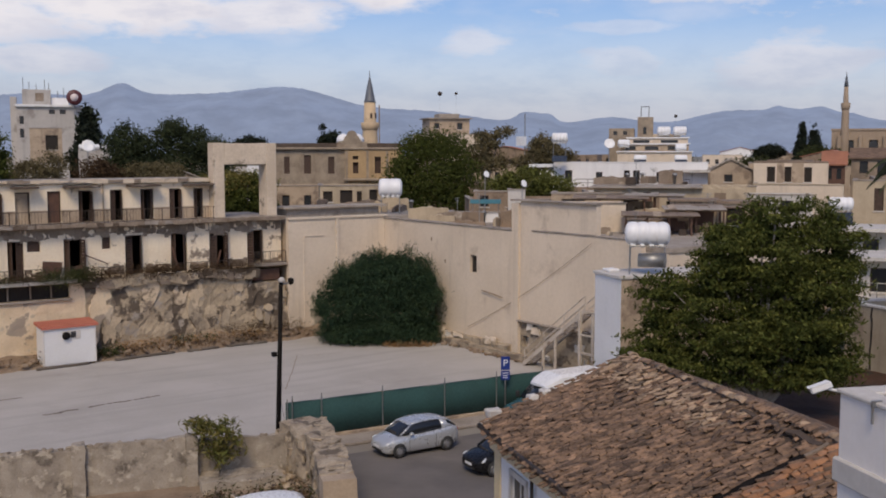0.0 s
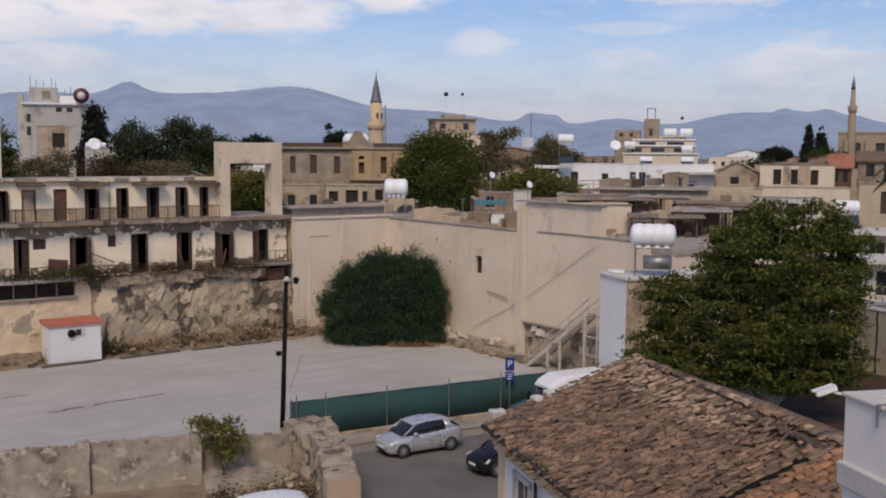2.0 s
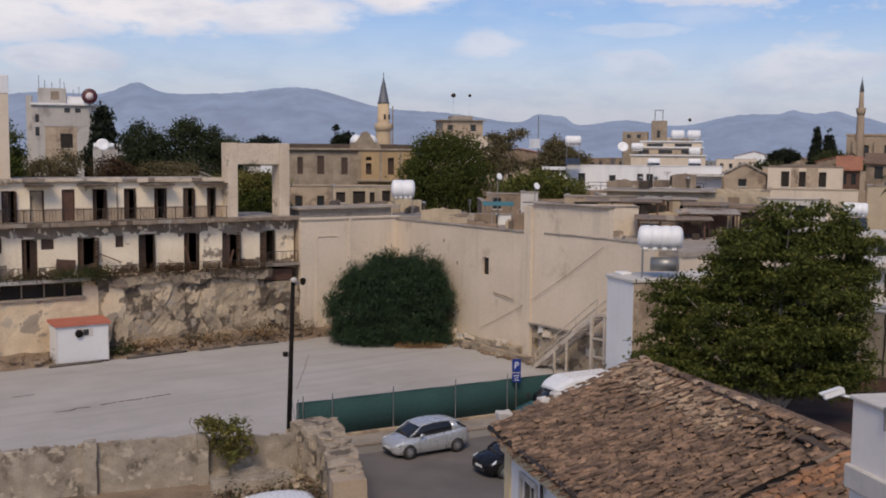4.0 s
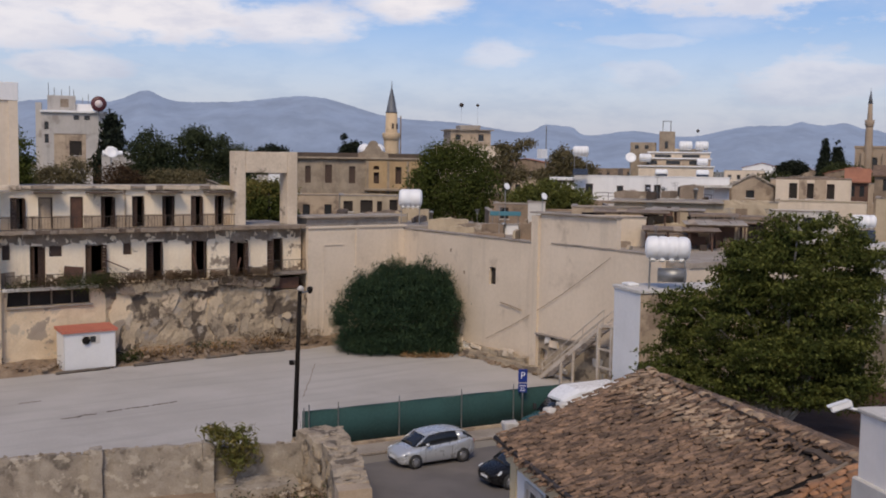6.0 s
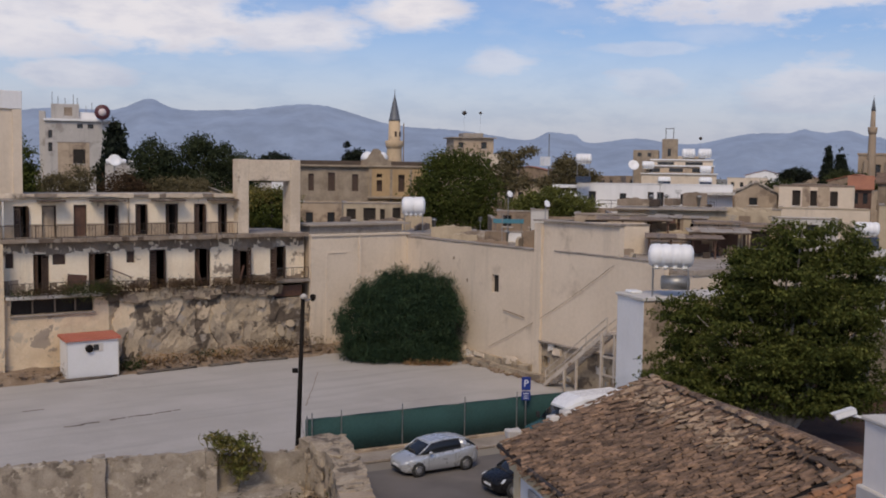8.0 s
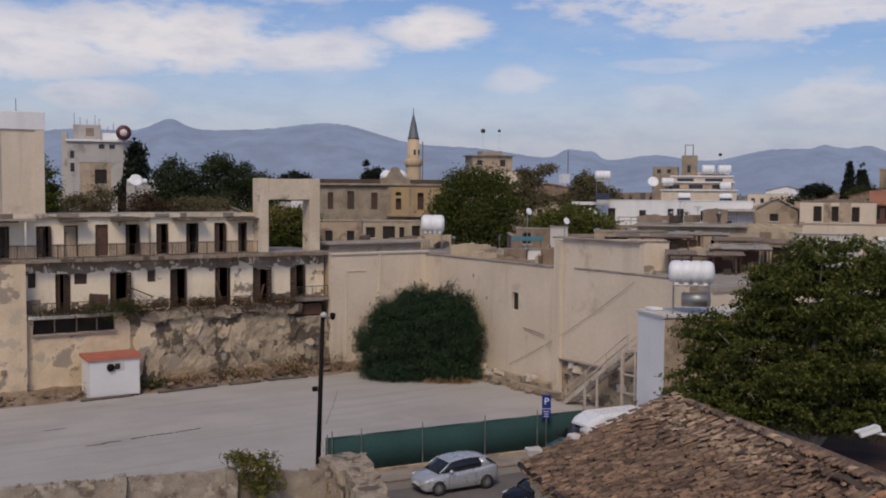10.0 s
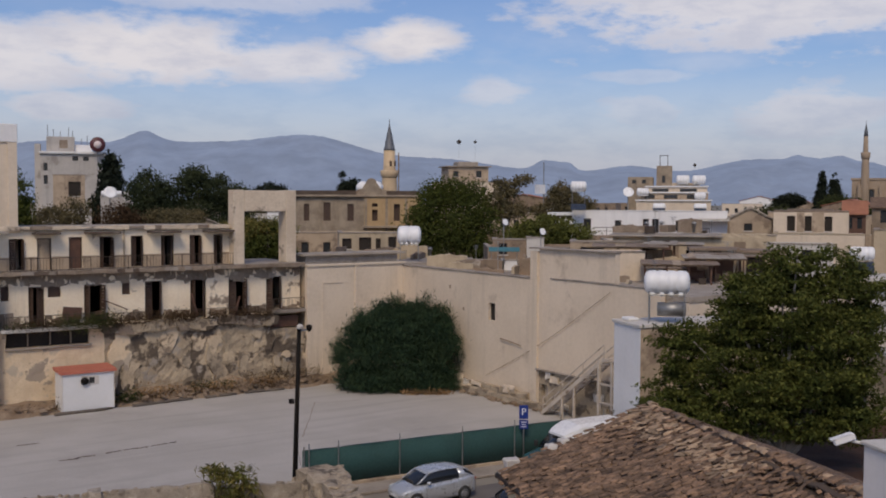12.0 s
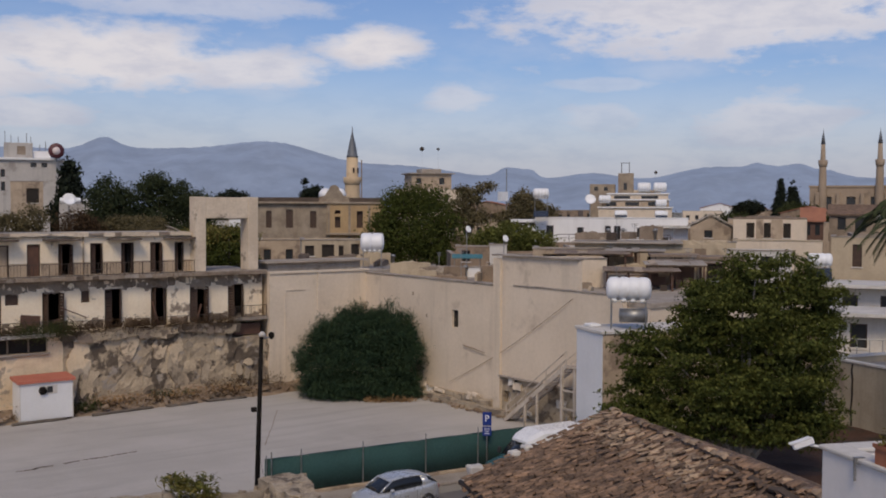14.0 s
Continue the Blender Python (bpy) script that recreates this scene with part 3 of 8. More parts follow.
# stained and bare stretches low on the storey wall, between the doorways
rng = random.Random(23)
x = 14.55
while x < 35.9:
    w = min(rng.uniform(0.2, 0.55), 35.95 - x)
    rise = 0.55 + 0.75 * noise.noise(Vector((x * 0.7, 9, 0))) + rng.uniform(-0.12, 0.12)
    if rise > 0.15 and not any(a - w < x < b for a, b, c, d in LOW_DOORS):
        bm = bmesh.new()
        bm_box(bm, (0, -0.012, 0), (w, 0.012, rise))
        cut_up(bm, 0.2)
        rough_up(bm, 0.07, 3.1, x, only=lambda p: p.z > 0.1)
        part("bare_patch", bm, M_BAND if noise.noise(Vector((x * 0.4, 3, 0))) > -0.1 else M_BROWN, hotel).matrix_basis = pose(*hp(x, 70.183, 5.32))
    x += w
hotel_box("gallery_slab", 0.0, 36.0, 69.55, 76.0, 8.66, 8.92, M_SLAB, "stained slab of the upper gallery", 0.03)
rng = random.Random(29)
x = 0.02
while x < 35.9:
    w = min(rng.uniform(0.3, 1.3), 35.98 - x)
    bm = bmesh.new()
    bm_box(bm, (0, -rng.uniform(0.12, 0.24), -rng.uniform(0.10, 0.16)), (w, 0, rng.uniform(0.10, 0.14)))
    cut_up(bm, 0.16)
    rough_up(bm, 0.06, 2.7, x)
    part("slab_nosing", bm, rng.choice((M_SLAB, M_BAND, M_BAND, M_BAND, M_STAINED)), hotel).matrix_basis = pose(*hp(x, 69.549, 8.79))
    x += w
hotel_box("lower_slab", 14.6, 20.6, 69.05, 70.19, 5.1, 5.3, M_OFFWHITE, "pale slab over the strip window", 0.02)
bm = bmesh.new()
bm_box(bm, hp(20.6, 69.25, 4.98), hp(33.4, 70.19, 5.18))
cut_up(bm, 0.5)
rough_up(bm, 0.14, 1.7)
part("lower_slab", bm, M_HOTEL_LOW, hotel, "broken balcony slab overgrown with weeds")
hotel_box("lower_slab", 33.3, 36.0, 69.2, 76.0, 5.3, 5.5, M_SLAB)
hotel_box("roof", 0.0, 31.1, 70.75, 77.0, 11.5, 11.72, M_ROOF, "flat roof with a thin eave", 0.02)
rng = random.Random(47)
x = 0.05
while x < 30.9:
    w = min(rng.uniform(0.35, 1.6), 31.08 - x)
    bm = bmesh.new()
    bm_box(bm, (0, -rng.uniform(0.03, 0.09), -rng.uniform(-0.10, 0.04)), (w, 0.25, 0.225 + rng.uniform(0.0, 0.08)))
    cut_up(bm, 0.18)
    rough_up(bm, 0.05, 2.4, x)
    part("eave_edge", bm, rng.choice((M_GANTRY, M_GANTRY, M_GANTRY, M_BAND)), hotel).matrix_basis = pose(*hp(x, 70.74, 11.5))
    x += w
# room surfaces painted near black so the doorways look unlit
hotel_box("back_wall", 0.0, 36.0, 76.0, 76.3, 0, 8.66, M_DEEP_SHADE)
hotel_box("back_wall", 0.0, 31.0, 76.0, 76.3, 8.93, 11.49, M_DEEP_SHADE)
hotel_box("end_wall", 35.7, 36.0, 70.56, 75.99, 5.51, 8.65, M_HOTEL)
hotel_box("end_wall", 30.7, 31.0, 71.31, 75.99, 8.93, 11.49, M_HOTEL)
hotel_box("floor_slab", 0.0, 33.2, 70.56, 75.99, 5.0, 5.18, M_DEEP_SHADE)
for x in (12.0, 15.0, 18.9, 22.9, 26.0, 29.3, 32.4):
    hotel_box("partition", x, x + 0.15, 70.56, 75.9, 5.2, 8.6, M_DEEP_SHADE)
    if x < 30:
        hotel_box("partition", x + 0.2, x + 0.35, 71.31, 75.9, 8.95, 11.45, M_DEEP_SHADE)
hotel_box("recess_board", 33.4, 35.6, 69.75, 69.82, 4.2, 5.0, M_DOOR_RED, "reddish boards closing a low opening")
for x0, x1 in ((20.34, 22.57), (24.61, 26.77), (28.66, 30.7), (17.0, 18.6), (9.6, 11.3), (12.6, 14.3)):
    hotel_box("canopy", x0, x1, 70.0, 70.99, 11.26, 11.40, M_STAINED, "thin soot-stained canopy", 0.02)
tube_part("downpipe", hp(23.0, 70.93, 8.95), hp(23.0, 70.93, 11.5), 0.05, M_BEIGE, hotel)
# strip window
for x in (16.3, 17.7, 19.0):
    hotel_box("mullion", x, x + 0.09, 69.75, 69.85, 4.05, 5.02, M_BAND)
# near-black sheet paints the unlit room behind the strip
hotel_box("strip_dark", 15.0, 20.2, 69.95, 69.97, 4.06, 5.01, M_DEEP_SHADE, "broken strip window filled with painted shade")
hotel_box("strip_sill", 14.9, 20.3, 69.42, 69.62, 3.93, 4.05, M_SLAB, "", 0.02)


def shutter(x, y, z0, z1, w, angle, mat):
    """A tall louvred leaf, hinged at x."""
    leaf = thing("shutter", "", "", pose(*hp(x, y, 0), 0, 0, angle))
    leaf.parent = hotel
    bm = bmesh.new()
    for a in ((0, z0, 0.08, z1), (w - 0.08, z0, w, z1), (0.08, z0, w - 0.08, z0 + 0.12), (0.08, z1 - 0.1, w - 0.08, z1), (0.08, (z0 + z1) / 2 - 0.05, w - 0.08, (z0 + z1) / 2 + 0.05)):
        bm_box(bm, (a[0], -0.025, a[1]), (a[2], 0.025, a[3]))
    part("leaf_frame", bm, mat, leaf)
    bm = bmesh.new()
    for k in range(12):
        z = z0 + 0.15 + (z1 - z0 - 0.3) * k / 12
        bm_box(bm, (0.08, -0.012, z), (w - 0.08, 0.018, z + (z1 - z0) / 16))
    part("louvres", bm, mat, leaf)


for i, (x0, x1, z0, z1) in enumerate(LOW_DOORS + UP_DOORS):
    low = i < len(LOW_DOORS)
    y, w = (70.42, (x1 - x0) / 2) if low else (71.18, (x1 - x0) / 2)
    bm = bmesh.new()
    for a, b, c, d in ((x0, x0 + 0.07, z0, z1), (x1 - 0.07, x1, z0, z1), (x0 + 0.07, x1 - 0.07, z1 - 0.07, z1)):
        bm_box(bm, hp(a, y - 0.05, c), hp(b, y + 0.05, d))
    part("door_frame", bm, M_DOOR, hotel)
    turns = [(-75, 20), (-70, 110), (8, -75), (-80, 60), (-15, 100), (-60, 70)][i % 6]
    if i == 12:
        hotel_box("boarded_door", x0 + 0.08, x1 - 0.08, y - 0.02, y + 0.02, z0, z1 - 0.08, M_DOOR_RED, "boarded reddish-brown doorway")
    elif i == 11:
        hotel_box("boarded_door", x0 + 0.08, x1 - 0.08, y + 0.05, y + 0.09, z0, z1 - 0.08, M_BEIGE, "doorway closed with beige board")
    else:
        shutter(x0 + 0.07, y, z0 + 0.02, z1 - 0.08, w - 0.08, turns[0] if not low else turns[0] * 0.9, M_DOOR)
        shutter(x1 - 0.07, y, z0 + 0.02, z1 - 0.08, w - 0.08, 180 + abs(turns[1]), M_DOOR)
for x0, x1, z0, z1 in LOW_WINDOWS:
    hotel_box("window_board", x0, x1, 70.4, 70.45, z0, z1, M_DOOR)


def railing(x0, x1, y, z, height, gap, lost, seed):
    """Iron balcony rail; a share of its bars is lost."""
    rng = random.Random(seed)
    bm = bmesh.new()
    for h in (0.06, height):
        bm_box(bm, hp(x0, y - 0.02, z + h - 0.02), hp(x1, y + 0.02, z + h + 0.02))
    part("rail", bm, M_IRON, hotel)
    x = x0
    while x <= x1:
        tube_part("rail_post", hp(x, y, z), hp(x, y, z + height), 0.025, M_IRON, hotel, "", 5)
        x += 1.25
    x = x0 + gap
    while x < x1:
        if rng.random() > lost:
            box_part("rail_bar", hp(x, y - 0.008, z + 0.08), hp(x + 0.016, y + 0.008, z + height - 0.02), M_IRON, hotel)
        x += gap


railing(0.3, 30.4, 69.42, 8.92, 0.85, 0.2, 0.2, 1)
railing(14.8, 20.5, 69.12, 5.3, 0.8, 0.14, 0.35, 2)
railing(21.0, 24.0, 69.35, 5.15, 0.8, 0.16, 0.5, 3)
railing(26.0, 33.2, 69.35, 5.15, 0.75, 0.16, 0.5, 4)
railing(33.4, 35.9, 69.3, 5.5, 0.85, 0.14, 0.2, 5)
for x in (2.6, 6.2, 9.2, 12.2, 14.6):
    tube_part("gallery_post", hp(x, 69.5, 8.92), hp(x, 69.5, 11.4), 0.06, M_OFFWHITE, hotel)
bm = bmesh.new()
bm_box(bm, hp(0, 69.4, 11.38), hp(15.2, 70.74, 11.5))
part("gallery_eave", bm, M_SLAB, hotel)
# fallen boards on the lower balconies
rng = random.Random(12)
for x, z, w, h, tilt in ((19.2, 6.1, 1.25, 0.75, 6), (20.9, 6.0, 0.5, 0.25, -14), (22.0, 6.5, 1.9, 0.07, 24), (30.8, 5.9, 0.12, 1.5, 20), (27.6, 6.2, 0.12, 1.7, -18)):
    bm = bmesh.new()
    bm_box(bm, (-w / 2, -0.03, -h / 2), (w / 2, 0.03, h / 2))
    ob = part("fallen_board", bm, M_DOOR_RED, hotel)
    ob.matrix_basis = pose(*hp(x, 69.9, z), rng.uniform(-12, 12), tilt, rng.uniform(-8, 8))

# concrete portal on the roof terrace
portal = thing("portal", "tall streaked cream concrete portal on the terrace", "portal", pose(30.6, 70.2, 8.92))
box_part("pillar", (0.1, 0, 0), (0.95, 0.95, 5.36), M_GANTRY, portal, "", 0.03)
box_part("pillar", (4.28, 0, 0), (5.1, 1.3, 5.36), M_GANTRY, portal, "", 0.03)
box_part("lintel", (0.95, 0.02, 3.8), (4.28, 0.93, 5.33), M_GANTRY, portal, "", 0.03)

# tall block behind the gallery
block = thing("hotel_block", "tall cream stair block with white parapet and shutters", "building", pose(16.55, 73, 0))
bm = bmesh.new()
bm_wall(bm, -12.0, 0, 0, 17.3, 0, 0.35, [(-6.1, -3.3, 13.0, 14.6), (-6.1, -3.3, 15.0, 16.6), (-6.1, -3.3, 11.9, 12.7)])
part("wall", bm, M_CREAM, block)
box_part("side_wall", (-0.35, 0.351, 0), (0, 9, 17.3), M_CREAM, block)
box_part("side_wall", (-12, 0.351, 0), (-11.65, 9, 17.3), M_CREAM, block)
box_part("back_wall", (-11.6, 8.6, 0), (-0.4, 9, 17.3), M_CREAM, block)
box_part("pilaster", (-0.55, -0.1, 0), (0.03, -0.003, 17.3), M_CREAM, block)
box_part("pilaster", (-3.2, -0.1, 0), (-2.75, -0.003, 17.3), M_GANTRY, block)
box_part("parapet", (-12.05, -0.14, 17.3), (0.07, 9, 18.5), M_WHITE, block, "white weathered parapet", 0.03)
for z0, z1 in ((13.0, 14.6), (15.0, 16.6), (11.9, 12.7)):
    shade = box_part("roller_shutter", (-6.1, 0.2, z0), (-3.3, 0.25, z1), M_BROWN, block, "brown roller shutter")
    for k in range(int((z1 - z0) / 0.16)):
        box_part("slat", (-6.08, 0.17, z0 + 0.16 * k), (-3.32, 0.199, z0 + 0.16 * k + 0.12), M_BROWN, shade)
for x in (-2.9, -1.5):
    tube_part("roof_rod", (x, 1, 18.5), (x, 1, 19.4), 0.03, M_STEEL, block, "", 5)

# ---------------------------------------------------------------- walls round the lot
bm = bmesh.new()
bm_wall(bm, 36.05, 44.5, 0, 8.62, 69.1, 69.5, ())
bm_box(bm, (37.4, 69.04, 7.32), (39.0, 69.097, 7.42))
bm_box(bm, (37.3, 69.06, 0), (37.42, 69.097, 7.3))
bm_box(bm, (40.1, 69.0, 0), (40.35, 69.097, 8.6))
bm_box(bm, (36.0, 68.98, 8.622), (44.7, 69.6, 8.76))
tagged(part("wall_north", bm, M_CREAM), "tall blank cream wall closing the lot", "wall", kind="structure")
wm = Matrix.Translation((44.5, 0, 0)) @ pose(0, 0, 0, 0, 0, -90)      # local x runs towards the camera, local -y faces the lot
east = new("wall_east")
tagged(east, "long cream side wall with one small window and cracks", "wall", kind="structure")


def ey(y):
    return -y


bm = bmesh.new()
bm_wall(bm, ey(69.09), ey(53.3), 0, 8.42, 0, 0.4, [(ey(58.0), ey(57.25), 5.2, 6.42)], wm)
bm_wall(bm, ey(53.3), ey(52.6), 0, 10.25, -0.14, 0.4, (), wm)
bm_wall(bm, ey(52.6), ey(41.8), 2.5, 8.5, 0.02, 0.4, (), wm)
bm_wall(bm, ey(52.58), ey(45.5), 8.5, 10.42, 0.035, 0.4, (), wm)
part("render_wall", bm, M_CREAM, east)
bm = bmesh.new()
bm_box(bm, (ey(69.3), -0.07, 8.421), (ey(53.31), 0.47, 8.54), wm, 0.02)
bm_box(bm, (ey(51.4), -0.05, 8.501), (ey(45.4), 0.034, 8.60), wm, 0.02)
bm_box(bm, (ey(45.4), -0.05, 8.501), (ey(41.7), 0.47, 8.60), wm, 0.02)
bm_box(bm, (ey(53.4), -0.2, 10.42), (ey(45.4), 0.47, 10.52), wm, 0.02)
cut_up(bm, 0.5)
rough_up(bm, 0.035, 1.7)
rough_up(bm, 0.02, 6.0, 4.0)
part("coping", bm, M_SLAB, east, "thin stained coping")
bm = bmesh.new()
bm_box(bm, (ey(69.0), -0.55, 0), (ey(53.3), -0.003, 0.75), wm)
bm_box(bm, (ey(66.0), -1.05, 0), (ey(50.6), -0.56, 0.40), wm)
bm_wall(bm, ey(53.28), ey(41.9), 0, 2.42, 0.10, 0.42, [(ey(52.4), ey(51.7), 0.75, 1.5)], wm)
cut_up(bm, 0.55)
rough_up(bm, 0.13, 1.2, only=lambda p: p.x < 44.58)
part("rubble_foot", bm, M_SCRAP, east, "worn rubble foot of the wall")
rng = random.Random(43)
for k in range(26):
    y, z = (rng.uniform(54.0, 68.0), rng.uniform(0.35, 1.0)) if k < 16 else (rng.uniform(43.0, 52.4), rng.uniform(0.3, 2.2))
    bm = bmesh.new()
    w, h = rng.uniform(0.4, 1.3), rng.uniform(0.2, 0.5)
    bm_box(bm, (44.42 if k > 15 else 43.86, y - w / 2, z - h / 2), (44.56 if k > 15 else 43.98, y + w / 2, z + h / 2))
    cut_up(bm, 0.2)
    rough_up(bm, 0.11, 2.6, k)
    part("plaster_scrap", bm, rng.choice((M_CREAM, M_OFFWHITE, M_SCRAP)), east)
bm = bmesh.new()
bm_box(bm, (ey(52.7), -0.2, 2.42), (ey(41.9), 0.02, 2.53), wm, 0.02)
part("ledge", bm, M_SLAB, east)
bm = bmesh.new()
# near-black fill paints the shade in the window slot
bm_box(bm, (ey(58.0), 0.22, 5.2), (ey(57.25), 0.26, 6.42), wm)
part("window_dark", bm, M_DEEP_SHADE, east, "small window filled with painted shade")
bm = bmesh.new()
bm_path(bm, [(44.38, 56.5, 4.07), (44.36, 55.4, 3.98), (44.36, 54.2, 3.82)], 0.045, 0.03, 6)
part("rusted_beam", bm, M_BROWN, east, "rusted beam end bedded in the wall")
bm = bmesh.new()
bm_path(bm, [(44.38, 58.1 - 12.3 * k / 12, 1.31 + 6.75 * k / 12 - 0.35 * math.sin(math.pi * k / 12)) for k in range(13)], 0.017, 0.017, 5)
part("slack_cable", bm, M_BROWN, east, "old slack cable along the wall")
for y, z in ((60.9, 5.6), (62.6, 7.1)):
    bm = bmesh.new()
    bm_box(bm, (44.475, y, z), (44.497, y + 0.14, z + 0.26))
    cut_up(bm, 0.07)
    rough_up(bm, 0.05, 6.0, y)
    part("broken_patch", bm, M_BROWN, east)
for x0, x1, y0, y1, z0 in ((44.95, 62, 40, 69.0, 8.2),):
    bm = bmesh.new()
    bm_box(bm, (x0, y0, 7.9), (x1, y1, z0))
    tagged(part("flat_roof", bm, M_ROOF), "flat screed roof behind the long wall", "roof", kind="structure")
    bm = bmesh.new()
    bm_box(bm, (x0 + 0.05, y0 + 0.1, 0), (x1 - 0.1, y1 - 0.1, 7.89))
    tagged(part("building_core", bm, M_CREAM), "cream building mass behind the long wall", "building", kind="structure")
bm = bmesh.new()
bm_box(bm, (36.1, 69.61, 8.3), (52, 78, 8.58))
bm_box(bm, (36.6, 70.4, 8.59), (44.8, 72.0, 9.35)), bm_box(bm, (36.2, 70.0, 9.351), (45.3, 72.4, 9.5))
tagged(part("terrace_roof", bm, M_ROOF), "flat terrace roof with a raised beige strip", "roof", kind="structure")
bm = bmesh.new()
bm_box(bm, (36.2, 69.62, 0), (51.9, 77.9, 8.29))
tagged(part("terrace_core", bm, M_BEIGE), "beige building mass under the terrace", "building", kind="structure")

# outside stair against the wall
stair = thing("outside_stair", "steep rusty stair with handrails against the wall", "stair", pose(43.4, 50.3, 0))
RUN, RISE = 5.6, 4.15
for k in range(22):
    t = k / 22
    box_part("step", (-0.45, -RUN * t - 0.27, RISE * t + 0.12), (0.45, -RUN * t, RISE * t + 0.17), M_PALESTAIR, stair)
slope = math.degrees(math.atan2(RISE, RUN))
for x in (-0.5, 0.46):
    bm = bmesh.new()
    bm_box(bm, (x, -0.1, -0.12), (x + 0.05, math.hypot(RUN, RISE), 0.12), pose(0, 0, 0.12, 0, 0, 180) @ pose(0, 0, 0, slope) @ pose(-2 * x - 0.05, 0, 0))
    part("stringer", bm, M_PALESTAIR, stair, "pale stringer")
    for h in (0.95, 0.5):
        tube_part("handrail", (x, -0.1, h + 0.1), (x, -RUN, RISE + h), 0.03, M_PALESTAIR, stair, "", 6)
    for t in (0.02, 0.35, 0.68, 1.0):
        tube_part("baluster", (x, -RUN * t, RISE * t), (x, -RUN * t, RISE * t + 0.98), 0.03, M_PALESTAIR, stair, "", 6)
box_part("landing", (-0.6, -RUN - 1.5, RISE), (0.6, -RUN, RISE + 0.12), M_PALESTAIR, stair)
for y in (-RUN + 0.4, -RUN - 0.7, -RUN - 1.4):
    box_part("leg", (-0.58, y - 0.08, 0), (-0.42, y + 0.08, RISE), M_PALESTAIR, stair, "pale leg")
for y in (-1.9, -3.0):
    box_part("leg", (-0.55, y - 0.06, 0), (-0.43, y + 0.06, -y * RISE / RUN), M_PALESTAIR, stair, "pale leg")
for z in (1.6, 2.7):
    box_part("tie", (-0.56, -RUN - 1.3, z), (-0.46, -RUN + 0.3, z + 0.1), M_PALESTAIR, stair)

# rubble bank along the hotel
bm = bmesh.new()
COLS, ROWSN = 90, 10
grid = []
for j in range(ROWSN):
    row = []
    for i in range(COLS):
        x = 2.0 + 36.5 * i / (COLS - 1)
        k = j / (ROWSN - 1)
        y = 67.3 + 2.6 * k + 0.35 * noise.noise(Vector((x * 0.5, 5, 0))) * (1 - k)
        z = -0.03 + (1.0 * k ** 0.8) * (0.75 + 0.5 * noise.noise(Vector((x * 0.45, y * 0.4, 2)))) + 0.16 * noise.noise(Vector((x * 2.1, y * 2.1, 0))) * (k > 0)
        row.append(bm.verts.new((x, y, z)))
    grid.append(row)
for j in range(ROWSN - 1):
    for i in range(COLS - 1):
        bm.faces.new((grid[j][i], grid[j][i + 1], grid[j + 1][i + 1], grid[j + 1][i]))
tagged(part("rubble_bank", bm, M_EARTH), "bank of earth and fallen masonry at the wall", "rubble", kind="structure")


def chunks(name, label, spots, sizes, mat, seed, group=""):
    """Loose lumps of masonry lying in a strip, one mesh."""
    rng = random.Random(seed)
    bm = bmesh.new()
    for x, y, z in spots:
        s = rng.uniform(*sizes)
        made = bm_box(bm, (-s, -s * 0.7, -s * 0.4), (s, s * 0.7, s * 0.5), pose(x, y, z, rng.uniform(-20, 20), rng.uniform(-20, 20), rng.uniform(0, 180)))
        for v in made:
            v.co += Vector((rng.uniform(-1, 1), rng.uniform(-1, 1), rng.uniform(-1, 1))) * s * 0.25
    return tagged(part(name, bm, mat), label, "rubble", group, "stuff")


rng = random.Random(21)
chunks("fallen_stones", "fallen stones and clods along the wall foot", [(rng.uniform(3, 37.5), rng.uniform(67.3, 69.2), rng.uniform(0.0, 0.55)) for _ in range(260)], (0.05, 0.22), M_EARTH, 5)
chunks("wall_foot_stones", "loose stones along the foot of the cream wall", [(rng.uniform(43.0, 43.7), rng.uniform(49.5, 66), 0.1) for _ in range(90)], (0.05, 0.20), M_EARTH, 6)
for x0, y0, x1, y1 in ((22.2, 67.0, 26.4, 67.35), (27.3, 67.2, 29.6, 67.3), (30.2, 67.3, 33.2, 67.2), (17.2, 66.9, 20.6, 67.0)):
    bm = bmesh.new()
    n = int((x1 - x0) / 0.5)
    bm_tube(bm, (x0, y0, 0.09), (x1, y1, 0.09), 0.11, 0.08, 8)
    cut_up(bm, 0.5)
    rough_up(bm, 0.05, 1.5)
    tagged(part("fallen_log", bm, M_BARK), "grey fallen timber at the lot's edge", "timber", "fallen timbers")

# ---------------------------------------------------------------- site cabin
cabin = thing("site_cabin", "white panel cabin with a faded red roof", "cabin", pose(17.75, 67.15, 0))
box_part("body", (0, 0, 0.12), (3.3, 1.6, 2.5), M_CABIN, cabin, "", 0.03)
box_part("skid", (0.1, 0.05, 0), (0.3, 1.55, 0.12), M_IRON, cabin)
box_part("skid", (3.0, 0.05, 0), (3.2, 1.55, 0.12), M_IRON, cabin)
bm = bmesh.new()
vs = [bm.verts.new(p) for p in ((-0.12, -0.15, 2.5), (3.42, -0.15, 2.5), (3.42, 1.7, 2.62), (-0.12, 1.7, 2.62), (-0.12, -0.15, 2.66), (3.42, -0.15, 2.66), (3.42, 1.7, 2.80), (-0.12, 1.7, 2.80))]
for f in ((3, 2, 1, 0), (4, 5, 6, 7), (0, 1, 5, 4), (1, 2, 6, 5), (2, 3, 7, 6), (3, 0, 4, 7)):
    bm.faces.new([vs[i] for i in f])
part("roof", bm, M_CORAL, cabin, "faded red sheet roof")
for x in (0.0, 3.24):
    box_part("corner_trim", (x, -0.02, 0.12), (x + 0.06, -0.002, 2.5), M_OFFWHITE, cabin)
